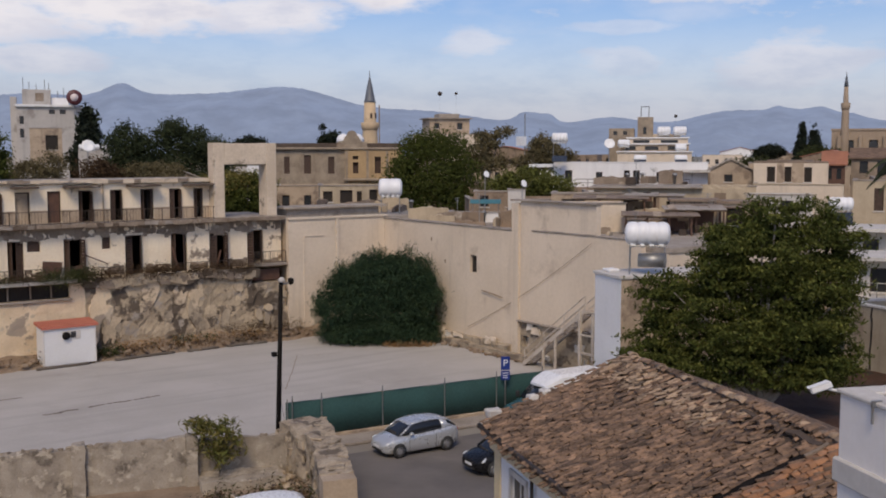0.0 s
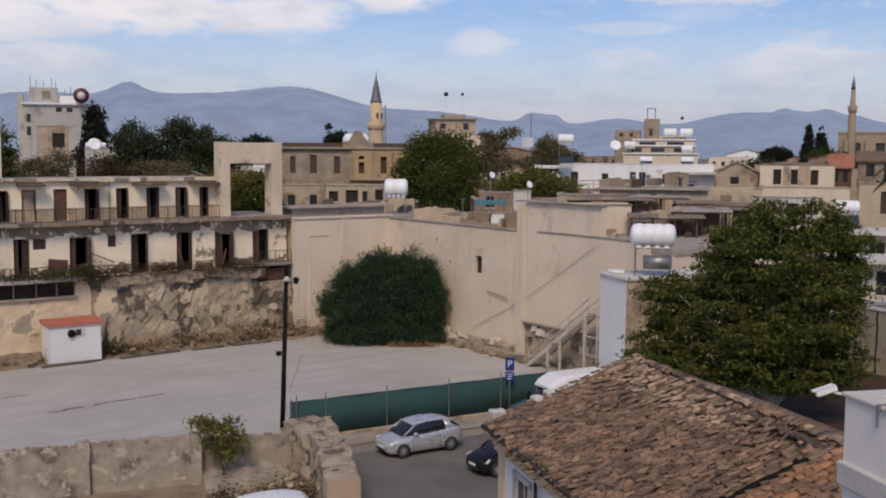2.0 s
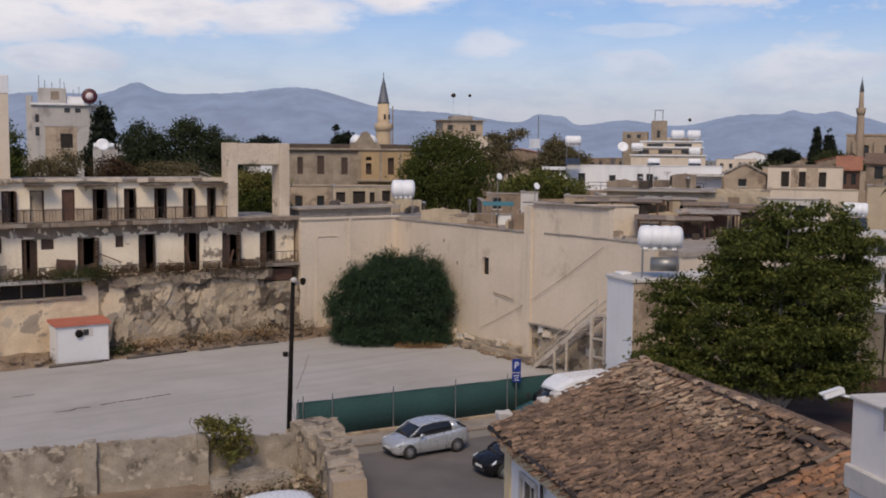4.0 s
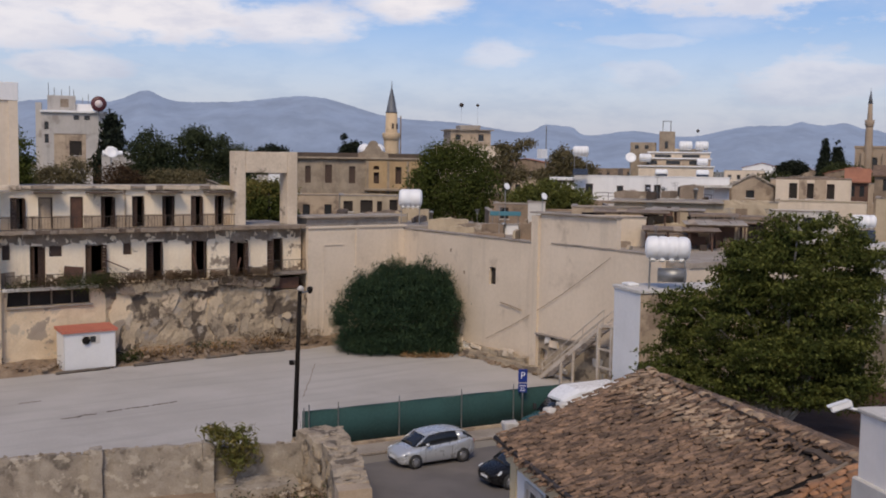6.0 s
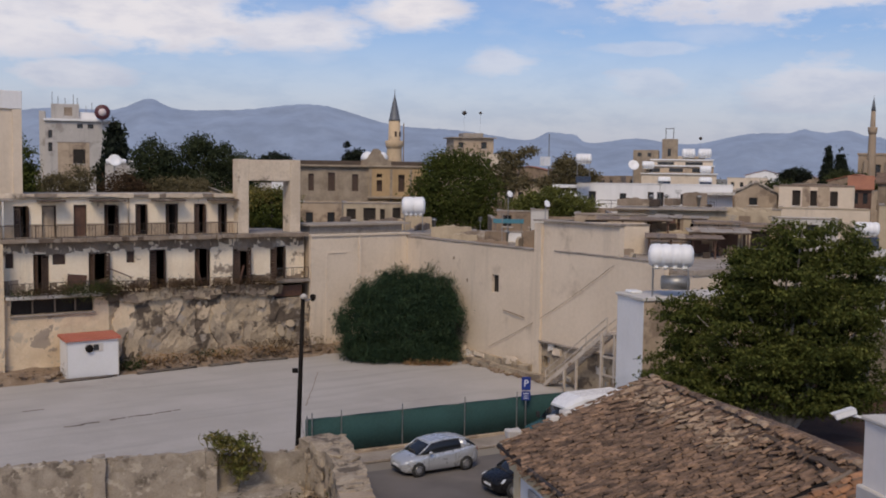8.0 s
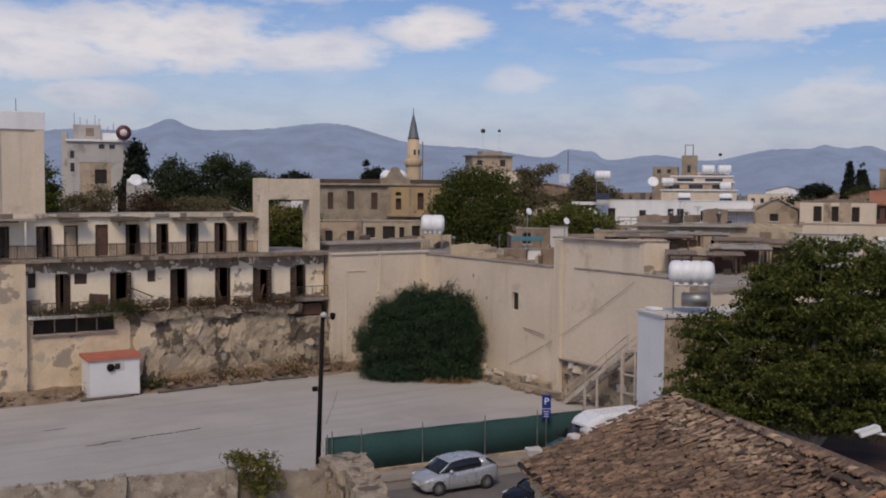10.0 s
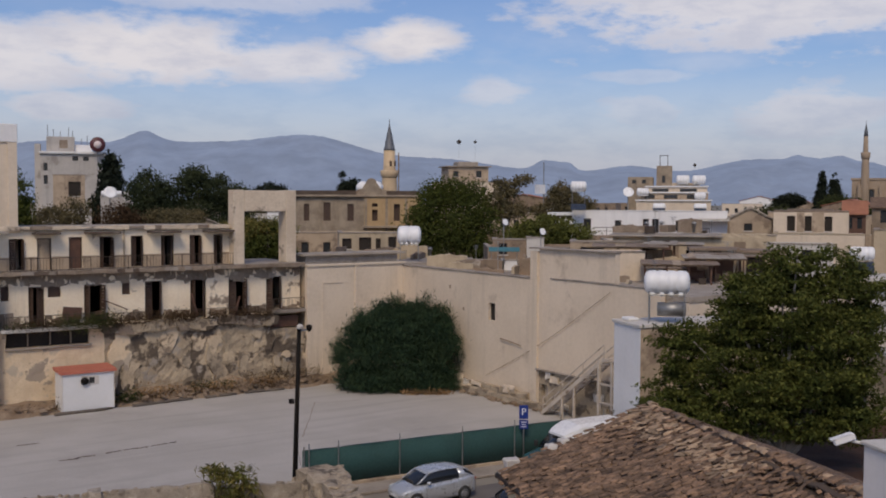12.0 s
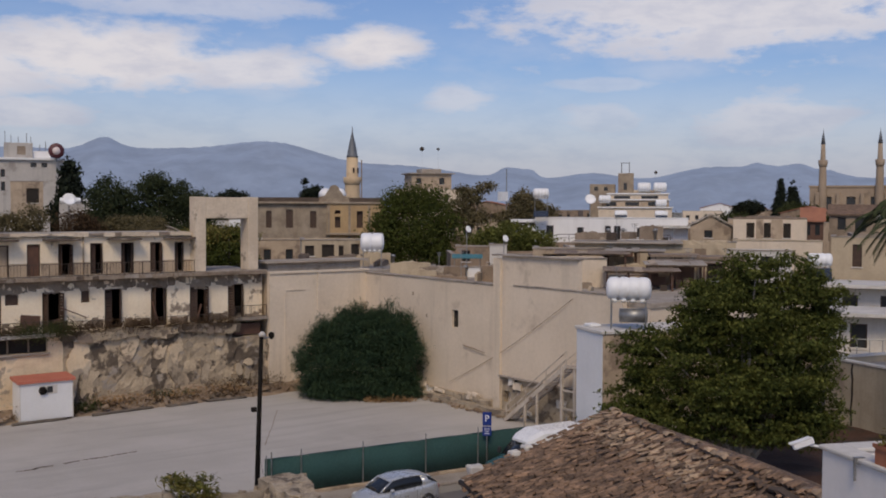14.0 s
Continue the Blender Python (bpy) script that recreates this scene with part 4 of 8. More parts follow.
window = box_part("window", (1.2, -0.03, 1.75), (2.3, -0.003, 2.3), M_OFFWHITE, cabin, "small window with a dark unit")
box_part("pane", (1.68, -0.045, 1.83), (2.02, -0.031, 2.22), M_GLASS, window)
bm = bmesh.new()
bm_lathe(bm, [(0.02, 0), (0.24, 0.02), (0.26, 0.14), (0.1, 0.2)], 12)
fan = part("fan_unit", bm, M_BLACK, window)
fan.matrix_basis = pose(1.38, -0.03, 2.0, 90)
for x, w in ((11.9, 0.34), (12.4, 0.4), (12.95, 0.3)):
    hotel_box("faded_scrawl", x, x + w, 69.06, 69.075, 1.7, 2.05, M_BAND, "faded unreadable scrawl")

# ---------------------------------------------------------------- fence, pole, sign
fence = thing("fence", "green shade-net fence on steel posts along the lot", "fence", pose(22.14, 42.92, 0.24, 0, 0, KERB))
bm = bmesh.new()
cells = 68
low, high = [], []
for i in range(cells + 1):
    x = 17.4 * i / cells
    sway = 0.03 * math.sin(x * 2.2) + 0.03 * noise.noise(Vector((x * 1.7, 0, 0)))
    low.append(bm.verts.new((x, 0.04 + sway * 0.4, -0.07)))
    high.append(bm.verts.new((x, 0.04 + sway, 1.73 + 0.008 * math.sin(x * 2.9) - 0.022 * abs(math.sin(x * 1.0)))))
for i in range(cells):
    bm.faces.new((low[i], low[i + 1], high[i + 1], high[i])).smooth = True
net = part("shade_net", bm, M_NET, fence)
thick = net.modifiers.new("thickness", "SOLIDIFY")
thick.thickness = 0.012
for k, x in enumerate((0.05, 0.3, 1.78, 5.0, 8.5, 11.6, 14.5, 17.3)):
    tube_part("post", (x, -0.03, -0.02), (x, -0.03, 2.03 if k else 1.9), 0.03, M_STEEL, fence, "", 6)
tube_part("top_wire", (0, 0.0, 1.74), (17.3, 0.0, 1.74), 0.012, M_STEEL, fence, "", 5)

pole = thing("street_lamp", "tall dark wooden pole with a small lamp", "street lamp", pose(21.75, 43.0, 0))
tube_part("pole_shaft", (0, 0, 0), (0.22, -0.08, 7.7), 0.125, M_BLACK, pole, "", 10, 0.095)
tube_part("arm", (0.22, -0.08, 7.55), (0.75, -0.1, 7.62), 0.04, M_STEEL, pole)
bm = bmesh.new()
bm_lathe(bm, [(0.05, 0.0), (0.16, 0.04), (0.15, 0.16), (0.05, 0.24)], 12, (0.2, -0.2, 7.66))
part("lamp_head", bm, M_OFFWHITE, pole, "pale lamp head", True)
bm = bmesh.new()
bm_lathe(bm, [(0.04, 0.0), (0.13, 0.1), (0.14, 0.28), (0.03, 0.34)], 12, (0.72, -0.1, 7.5))
part("floodlight", bm, M_BLACK, pole, "small dark floodlight", True)
box_part("junction_box", (-0.28, -0.22, 4.25), (-0.1, 0.0, 4.45), M_BLACK, pole)
tube_part("stay_wire", (0.15, 0.0, 2.2), (0.75, 0.4, 0.02), 0.008, M_BLACK, pole, "", 5)

sign = thing("parking_sign", "blue parking sign with a white P on a steel post", "sign", pose(34.05, 41.35, 0.1, 0, 0, -36))
tube_part("post", (0, 0, 0), (0, 0, 2.95), 0.035, M_STEEL, sign)
panel = box_part("panel", (-0.23, -0.06, 2.25), (0.23, -0.036, 2.95), M_BLUE, sign, "blue panel", 0.008)
plate = box_part("plate", (-0.23, -0.06, 1.72), (0.23, -0.036, 2.2), M_BLUE, sign, "blue plate with unreadable lines", 0.008)
text = bpy.data.curves.new("letter", "FONT")
text.body, text.size, text.align_x, text.align_y, text.extrude = "P", 0.5, "CENTER", "CENTER", 0.002
text.materials.append(M_SIGNWHITE)
letter = new("letter", text)
letter.parent, letter.matrix_basis = panel, pose(0, -0.064, 2.6, 90)
for z, w in ((2.06, 0.15), (1.94, 0.11), (1.82, 0.13)):
    box_part("printed_line", (-w, -0.064, z), (w, -0.061, z + 0.035), M_SIGNWHITE, plate)

# ---------------------------------------------------------------- vehicles


def loft(stations, n_side):
    """A closed hull, mirrored in y, through stations (x, [(half width, z), ...] from sill to top)."""
    bm = bmesh.new()
    rings = []
    for x, half in stations:
        ring = [bm.verts.new((x, -w, z)) for w, z in half] + [bm.verts.new((x, w, z)) for w, z in reversed(half)]
        rings.append(ring)
    n = len(rings[0])
    for a, b in zip(rings, rings[1:]):
        for i in range(n):
            bm.faces.new((a[i], a[(i + 1) % n], b[(i + 1) % n], b[i]))
    bm.faces.new(rings[0][::-1]), bm.faces.new(rings[-1])
    bmesh.ops.recalc_face_normals(bm, faces=bm.faces[:])
    return bm


def wheel(parent, x, y, r, side):
    bm = bmesh.new()
    bm_lathe(bm, [(r * 0.6, -0.09), (r * 0.94, -0.10), (r, -0.06), (r, 0.06), (r * 0.94, 0.10), (r * 0.6, 0.09)], 24)
    w = part("wheel", bm, M_TYRE, parent, "black tyre")
    w.matrix_basis = pose(x, y, r, 90)
    bm = bmesh.new()
    bm_lathe(bm, [(r * 0.64, -0.02), (r * 0.66, 0.03), (r * 0.5, 0.02), (r * 0.16, 0.05), (r * 0.05, 0.055)], 20)
    rim = part("rim", bm, M_RIM, w, "alloy rim")
    rim.matrix_basis = pose(0, 0, 0.065 if side < 0 else -0.065, 0 if side < 0 else 180)


def hatchback(name, label, m, paint, length=3.9, width=1.69, height=1.47):
    """A three-door hatchback; its nose points to -x. Waist rises to the tail, the roof falls to a short hatch."""
    car = thing(name, label, "car", m)
    L, W, H = length, width / 2, height
    k, h = L / 3.9, H / 1.47
    # x, half width, sill, shoulder, crown of the bonnet or waist
    low = [(0.0, 0.60, 0.34, 0.56, 0.58), (0.05, 0.72, 0.26, 0.63, 0.66), (0.16, 0.84, 0.21, 0.69, 0.74), (0.36, 0.93, 0.19, 0.76, 0.83), (0.62, 0.98, 0.19, 0.82, 0.91), (0.95, 1.0, 0.19, 0.87, 0.98), (1.3, 1.0, 0.19, 0.91, 1.0), (1.9, 1.0, 0.19, 0.94, 1.0), (2.5, 1.0, 0.19, 0.97, 1.02), (3.0, 1.0, 0.20, 1.01, 1.05), (3.35, 0.99, 0.22, 1.05, 1.08), (3.62, 0.95, 0.26, 1.06, 1.09), (3.8, 0.89, 0.32, 1.0, 1.02), (3.88, 0.83, 0.40, 0.84, 0.86), (3.9, 0.76, 0.46, 0.66, 0.68)]
    rings = []
    for x, w, b, t, c in low:
        rings.append((x * k, [(W * w * 0.88, b * h), (W * w * 0.97, (b + 0.06) * h), (W * w, (b * 0.55 + t * 0.45) * h), (W * w * 0.995, (t - 0.08) * h), (W * w * 0.955, (t - 0.015) * h), (W * w * 0.86, t * h + 0.35 * (c - t) * h), (W * w * 0.45, c * h)]))
    part("body", loft(rings, 7), paint, car, "", True)
    # x, half width at the waist, waist, roof line
    house_rows = [(0.74, 0.70, 0.94, 0.96), (1.05, 0.86, 0.95, 1.15), (1.42, 0.885, 0.96, 1.38), (1.75, 0.89, 0.97, 1.46), (2.4, 0.885, 1.0, 1.49), (2.95, 0.87, 1.03, 1.45), (3.35, 0.84, 1.06, 1.37), (3.62, 0.80, 1.06, 1.22), (3.80, 0.75, 1.03, 1.06)]
    part("glasshouse", loft([(x * k, [(W * w, b * h), (W * (w - 0.045 * (t - b) / 0.45), (b * 0.5 + t * 0.5) * h), (W * (w - 0.17 * min(1, (t - b) / 0.4)), (t - 0.025) * h), (W * w * 0.45, t * h)]) for x, w, b, t in house_rows], 4), M_CARGLASS, car, "dark tinted glass", True)
    roof_rows = [(1.36, 0.70, 1.355), (1.55, 0.735, 1.435), (1.95, 0.745, 1.49), (2.45, 0.74, 1.51), (2.95, 0.725, 1.475), (3.35, 0.69, 1.395), (3.55, 0.66, 1.32)]
    part("roof", loft([(x * k, [(W * (w - 0.02), z * h - 0.055), (W * (w + 0.012), z * h - 0.025), (W * w * 0.88, z * h), (W * w * 0.35, z * h + 0.012)]) for x, w, z in roof_rows], 4), paint, car, "", True)
    for side in (-1, 1):
        # raked windscreen pillar, and the broad rear quarter laid over the glass
        tube_part("pillar", (0.82 * k, side * W * 0.80, 0.97 * h), (1.46 * k, side * W * 0.715, 1.39 * h), 0.035, paint, car, "", 8)
        bm = bmesh.new()
        strips = [[bm.verts.new((x * k, side * (W * w + 0.012), z * h)) for x, w, z in row] for row in (((2.98, 0.87, 1.02), (3.35, 0.845, 1.05), (3.66, 0.80, 1.04)), ((2.96, 0.845, 1.22), (3.28, 0.815, 1.21), (3.60, 0.765, 1.14)), ((2.90, 0.72, 1.43), (3.22, 0.69, 1.38), (3.52, 0.66, 1.27)))]
        for lo, hi in zip(strips, strips[1:]):
            for i in range(2):
                bm.faces.new((lo[i], lo[i + 1], hi[i + 1], hi[i])).smooth = True
        quarter = part("rear_quarter", bm, paint, car)
        quarter.modifiers.new("thickness", "SOLIDIFY").thickness = 0.03
        bm = bmesh.new()
        bm_lathe(bm, [(0.01, -0.21), (0.045, -0.15), (0.065, -0.03), (0.055, 0.1), (0.012, 0.22)], 10, (0, 0, 0), "X")
        lamp = part("headlight", bm, M_LENS, car, "clear headlight", True)
        lamp.matrix_basis = pose(0.34 * k, side * W * 0.84, 0.715 * h, 0, -18, -22 * side)
        bm = bmesh.new()
        bm_box(bm, (3.74 * k, side * W * 0.80 - 0.06, 0.80 * h), (3.87 * k, side * W * 0.80 + 0.05, 0.97 * h), None, 0.03)
        part("tail_light", bm, M_REDLENS, car, "red tail light")
        bm = bmesh.new()
        bm_lathe(bm, [(0.01, -0.11), (0.07, -0.07), (0.085, 0.0), (0.07, 0.07), (0.01, 0.11)], 10, (1.30 * k, side * (W + 0.07), 1.03 * h), "X")
        part("mirror", bm, paint, car, "", True)
        for x in (0.72, 3.2):
            bm = bmesh.new()
            bm_lathe(bm, [(0.05, 0), (0.345, 0.0), (0.345, 0.012), (0.05, 0.018)], 24)
            arch = part("wheel_arch", bm, M_TYRE, car)
            arch.matrix_basis = pose(x * k, side * (W * 0.985), 0.32, 90 * side * -1)
            wheel(car, x * k, side * (W - 0.06), 0.30, side)
        bm = bmesh.new()
        bm_box(bm, (2.3 * k, side * (W + 0.003) - 0.012, 0.80 * h), (2.52 * k, side * (W + 0.003) + 0.012, 0.84 * h), None, 0.008)
        part("door_handle", bm, paint, car)
        for x in (1.22, 2.62):
            bm = bmesh.new()
            bm_box(bm, (x * k, side * W - 0.004, 0.3 * h), (x * k + 0.012, side * W + 0.003, 0.86 * h))
            part("door_gap", bm, M_TYRE, car)
    bm = bmesh.new()
    bm_box(bm, (-0.012, -W * 0.52, 0.27 * h), (0.1, W * 0.52, 0.40 * h), None, 0.03)
    part("grille", bm, M_TYRE, car, "black lower grille")
    bm = bmesh.new()
    bm_box(bm, (-0.02, -0.26, 0.43 * h), (-0.006, 0.26, 0.53 * h))
    part("plate_bar", bm, M_SIGNWHITE, car, "plain pale plate")
    return car


hatchback("hatchback", "small silver hatchback parked at the kerb", pose(24.55, 38.85, 0.006, 0, 0, KERB + 2.0), M_SILVER)
hatchback("hatchback", "black hatchback parked against the house side", pose(26.3, 34.35, 0.006, 0, 0, KERB), M_BLACKCAR, 4.1, 1.74, 1.46)
hatchback("hatchback", "white car parked in the earth yard", pose(13.6, 33.2, 0.002, 0, 0, -14), M_WHITECAR, 4.2, 1.76, 1.5)

van = thing("camper_van", "teal van with a raised white roof", "van", pose(32.6, 39.15, 0.006, 0, 0, KERB))
vl = [(0.0, 0.75, 0.35, 0.85), (0.15, 0.88, 0.28, 1.0), (0.7, 0.95, 0.25, 1.12), (1.1, 0.98, 0.25, 1.25), (1.8, 1.0, 0.25, 1.9), (5.5, 1.0, 0.25, 1.92), (5.7, 0.95, 0.35, 1.85)]
part("body", loft([(x, [(0.95 * w * 0.92, b), (0.95 * w, b + 0.2), (0.95 * w, (b + t) / 2), (0.95 * w * 0.95, t - 0.08), (0.95 * w * 0.7, t)]) for x, w, b, t in vl], 5), M_TEALCAR, van, "", True)
part("windscreen", loft([(1.05, [(0.80, 1.22), (0.74, 1.26)]), (1.30, [(0.84, 1.30), (0.80, 1.5)]), (1.78, [(0.86, 1.45), (0.76, 1.93)]), (1.9, [(0.86, 1.5), (0.76, 1.94)])], 2), M_CARGLASS, van, "dark windscreen", True)
part("high_roof", loft([(1.62, [(0.66, 1.88), (0.64, 1.97), (0.4, 2.0)]), (1.95, [(0.88, 1.9), (0.82, 2.16), (0.5, 2.24)]), (2.5, [(0.95, 1.91), (0.90, 2.36), (0.62, 2.48)]), (5.3, [(0.95, 1.91), (0.90, 2.36), (0.62, 2.48)]), (5.7, [(0.90, 1.9), (0.82, 2.22), (0.5, 2.32)])], 3), M_WHITECAR, van, "raised white plastic roof")
for s in (-1, 1):
    for x in (0.95, 4.1):
        wheel(van, x, s * 0.86, 0.33, s)
    box_part("mirror", (1.05, s * 1.08 - 0.1, 1.2), (1.2, s * 1.08 + 0.1, 1.5), M_TYRE, van, "", 0.03)
    box_part("side_window", (2.2, s * 0.945 - 0.01, 1.25), (4.4, s * 0.945 + 0.01, 1.72), M_CARGLASS, van)

# ---------------------------------------------------------------- low walls by the lane
wall_turn = math.degrees(math.atan2(-2.05, 6.9))
low_wall = new("low_wall")
low_wall.matrix_basis = pose(2.0, 44.0, 0, 0, 0, wall_turn)
tagged(low_wall, "old rendered boundary wall with stub pillars", "wall", kind="structure")


def ragged(bm, top, amount, scale, lift=0.0):
    for v in bm.verts:
        if v.co.z > top - 0.06:
            v.co.z += lift + amount * noise.noise(Vector((v.co.x * scale, v.co.y * scale, 3.3)))


def wall_piece(name, x0, x1, y0, y1, top, mat, label=""):
    bm = bmesh.new()
    bm_box(bm, (x0, y0, 0), (x1, y1, top))
    cut_up(bm, 0.3)
    ragged(bm, top, 0.14, 1.4)
    rough_up(bm, 0.06, 1.9, x0)
    return part(name, bm, mat, low_wall, label)


wall_piece("render_wall", -2, 10.2, 0, 0.35, 1.93, M_GREYWALL)
wall_piece("render_wall", 10.7, 14.6, 0, 0.35, 2.0, M_GREYWALL)
wall_piece("pillar", 10.2, 10.7, -0.24, 0.4, 2.16, M_GREYWALL)
wall_piece("pillar", 14.6, 15.05, -0.14, 0.4, 2.05, M_GREYWALL)
wall_piece("recessed_wall", 15.05, 18.9, 0.35, 0.7, 1.72, M_GREYWALL, "darker set-back stretch of wall")
wall_piece("footing", 15.05, 18.4, -1.3, 0.34, 0.42, M_GREYWALL)
stone_wall = new("stone_wall")
stone_wall.matrix_basis = pose(18.45, 31.75, 0, 0, 0, STREET)
tagged(stone_wall, "thick ruined rubble wall with a plastered end pier", "wall", kind="structure")
bm = bmesh.new()
PLAN = ((-0.60, 0.4), (0.62, 0.4), (0.95, 4.0), (1.05, 7.85), (0.3, 8.5), (-0.95, 8.45), (-1.0, 7.9), (-0.12, 5.3), (-0.35, 3.0))
lower = [bm.verts.new((x, y, 0)) for x, y in PLAN]
upper = [bm.verts.new((x, y, 2.14)) for x, y in PLAN]
bm.faces.new(lower[::-1]), bm.faces.new(upper)
for i in range(len(PLAN)):
    bm.faces.new((lower[i], lower[(i + 1) % len(PLAN)], upper[(i + 1) % len(PLAN)], upper[i]))
cut_up(bm, 0.24)
bmesh.ops.triangulate(bm, faces=[f for f in bm.faces if len(f.verts) > 4])
for v in bm.verts:
    v.co.z *= 0.97 + 0.07 * noise.noise(v.co * 0.9) + 0.03 * noise.noise(v.co * 3.1)
rough_up(bm, 0.11, 1.6)
rough_up(bm, 0.08, 4.5, 2.0)
part("rubble_core", bm, M_STONE, stone_wall)
bm = bmesh.new()
bm_box(bm, (-0.62, -0.35, 0), (0.6, 0.62, 2.0))
cut_up(bm, 0.3)
rough_up(bm, 0.04, 1.9, 7.0)
part("end_pier", bm, M_BEIGE, stone_wall, "plastered beige end pier")
rng = random.Random(31)
for k in range(90):
    y, side = rng.uniform(0.7, 8.2), rng.choice((-1, -1, 0, 1))
    s = rng.uniform(0.10, 0.20) if side else rng.uniform(0.14, 0.32)
    z = rng.uniform(0.3, 1.8) if side else 2.06
    west = -0.12 - 0.48 * abs(y - 5.3) / 4.9 if y < 5.3 else -0.12 - 0.88 * (y - 5.3) / 2.6
    shore = 0.62 + 0.43 * min(1.0, (y - 0.4) / 5.0)
    x = (shore - 0.02 if side > 0 else west + 0.02) if side else rng.uniform(west + 0.2, shore - 0.15)
    bm = bmesh.new()
    for v in bm_box(bm, (-s, -s * 0.8, -s * (0.3 if side else 0.16)), (s, s * 0.8, s * (0.3 if side else 0.16)), None, s * 0.06):
        v.co += Vector((rng.uniform(-1, 1), rng.uniform(-1, 1), rng.uniform(-1, 1))) * s * 0.12
    stone = part("stone", bm, M_STONE, stone_wall)
    stone.matrix_basis = pose(x, y, z, rng.uniform(-14, 14), 90 * abs(side) + rng.uniform(-10, 10), rng.uniform(0, 180))

rng = random.Random(55)
tops = []
for k in range(70):
    u = rng.uniform(6.0, 18.6)
    p = low_wall.matrix_basis @ Vector((u, (0.52 if u > 15.05 else 0.17) + rng.uniform(-0.12, 0.12), 1.72 if u > 15.05 else 1.97))
    tops.append(tuple(p))
chunks("wall_top_stones", "loose dark stones on the old wall's top", tops, (0.04, 0.12), M_STONE, 9)
tops = []
for k in range(60):
    tops.append(tuple(low_wall.matrix_basis @ Vector((rng.uniform(15, 19.5), rng.uniform(-3.0, 0.6), rng.uniform(0.0, 0.3)))))
chunks("yard_rubble", "rubble and clods in the yard corner", tops, (0.06, 0.2), M_STONE, 10)

# ---------------------------------------------------------------- the house with the old tile roof
tile_house = thing("tiled_house", "old white house under an aged clay tile roof", "house", pose(22.8, 21.8, 0, 0, 0, STREET))
# own axes: x to the far slope, y along the ridge; the near slope falls to -x
HALF, RIDGE_Z, EAVE_Z, LONG = 4.72, 7.5, 5.8, 13.5
FALL = (RIDGE_Z - EAVE_Z) / HALF
bm = bmesh.new()
bm_wall(bm, -LONG + 0.2, -0.35, 0, 5.42, -HALF + 0.35, -HALF + 0.75, [(-2.7, -1.7, 2.9, 4.7), (-6.0, -5.0, 2.9, 4.7), (-9.3, -8.3, 2.9, 4.7)], pose(0, 0, 0, 0, 0, 90) @ Matrix.Diagonal((1, -1, 1, 1)))
bmesh.ops.recalc_face_normals(bm, faces=bm.faces[:])
part("front_wall", bm, M_WHITE, tile_house)
bm = bmesh.new()
for y0, y1 in ((-0.75, -0.35), (-LONG + 0.2, -LONG + 0.6)):
    vs0 = [(-HALF + 0.76, 0), (HALF - 0.4, 0), (HALF - 0.4, 5.75), (0, 7.28), (-HALF + 0.76, 5.75)]
    a = [bm.verts.new((x, y0, z)) for x, z in vs0]
    b = [bm.verts.new((x, y1, z)) for x, z in vs0]
    bm.faces.new(a[::-1]), bm.faces.new(b)
    for i in range(5):
        bm.faces.new((a[i], a[(i + 1) % 5], b[(i + 1) % 5], b[i]))
bm_box(bm, (HALF - 0.75, -LONG + 0.61, 0), (HALF - 0.41, -0.76, 5.7))
bmesh.ops.recalc_face_normals(bm, faces=bm.faces[:])
part("gable_wall", bm, M_YELLOW, tile_house)
box_part("cornice", (-HALF + 0.15, -LONG + 0.2, 5.1), (-HALF + 0.349, -0.3, 5.5), M_YELLOW, tile_house, "ochre cornice band", 0.04)
box_part("corner_strip", (-HALF + 0.30, -0.75, 0), (-HALF + 0.349, -0.3, 5.1), M_YELLOW, tile_house)
tube_part("gutter", (-HALF - 0.05, -LONG, EAVE_Z - 0.09), (-HALF - 0.05, 0.05, EAVE_Z - 0.09), 0.075, M_IRON, tile_house, "dark iron gutter", 8)
tube_part("downpipe", (-HALF + 0.25, -3.35, 0), (-HALF + 0.25, -3.35, 5.6), 0.05, M_IRON, tile_house)
for y in (-2.2, -5.5, -8.8):
    window = box_part("window", (-HALF + 0.40, y - 0.5, 2.9), (-HALF + 0.46, y + 0.5, 4.7), M_GLASS, tile_house, "sash window with pale surround")
    for a, b in (((-HALF + 0.28, y - 0.66, 2.8), (-HALF + 0.40, y - 0.52, 4.85)), ((-HALF + 0.28, y + 0.52, 2.8), (-HALF + 0.40, y + 0.66, 4.85)), ((-HALF + 0.28, y - 0.66, 4.72), (-HALF + 0.40, y + 0.66, 4.88)), ((-HALF + 0.38, y - 0.03, 2.9), (-HALF + 0.42, y + 0.03, 4.7))):
        box_part("frame", a, b, M_OFFWHITE, window)
bm = bmesh.new()
for s in (-1, 1):
    e = s * (HALF + 0.02)
    top, bot = RIDGE_Z - 0.10, EAVE_Z - 0.11
    a = [(0, 0.05, top), (0, -LONG, top), (e, -LONG, bot), (e, 0.05, bot)]
    vs = [bm.verts.new(p) for p in a] + [bm.verts.new((x, y, z - 0.12)) for x, y, z in a]
    for f in ((0, 1, 2, 3), (7, 6, 5, 4), (0, 3, 7, 4), (2, 1, 5, 6), (3, 2, 6, 7)):
        bm.faces.new([vs[i] for i in f])
bmesh.ops.recalc_face_normals(bm, faces=bm.faces[:])
roof = part("roof", bm, M_DECK, tile_house, "clay tile roof, weathered brown")
box_part("verge_board", (-HALF, 0.0, EAVE_Z - 0.3), (-HALF + 0.02, 0.06, EAVE_Z - 0.1), M_IRON, tile_house)


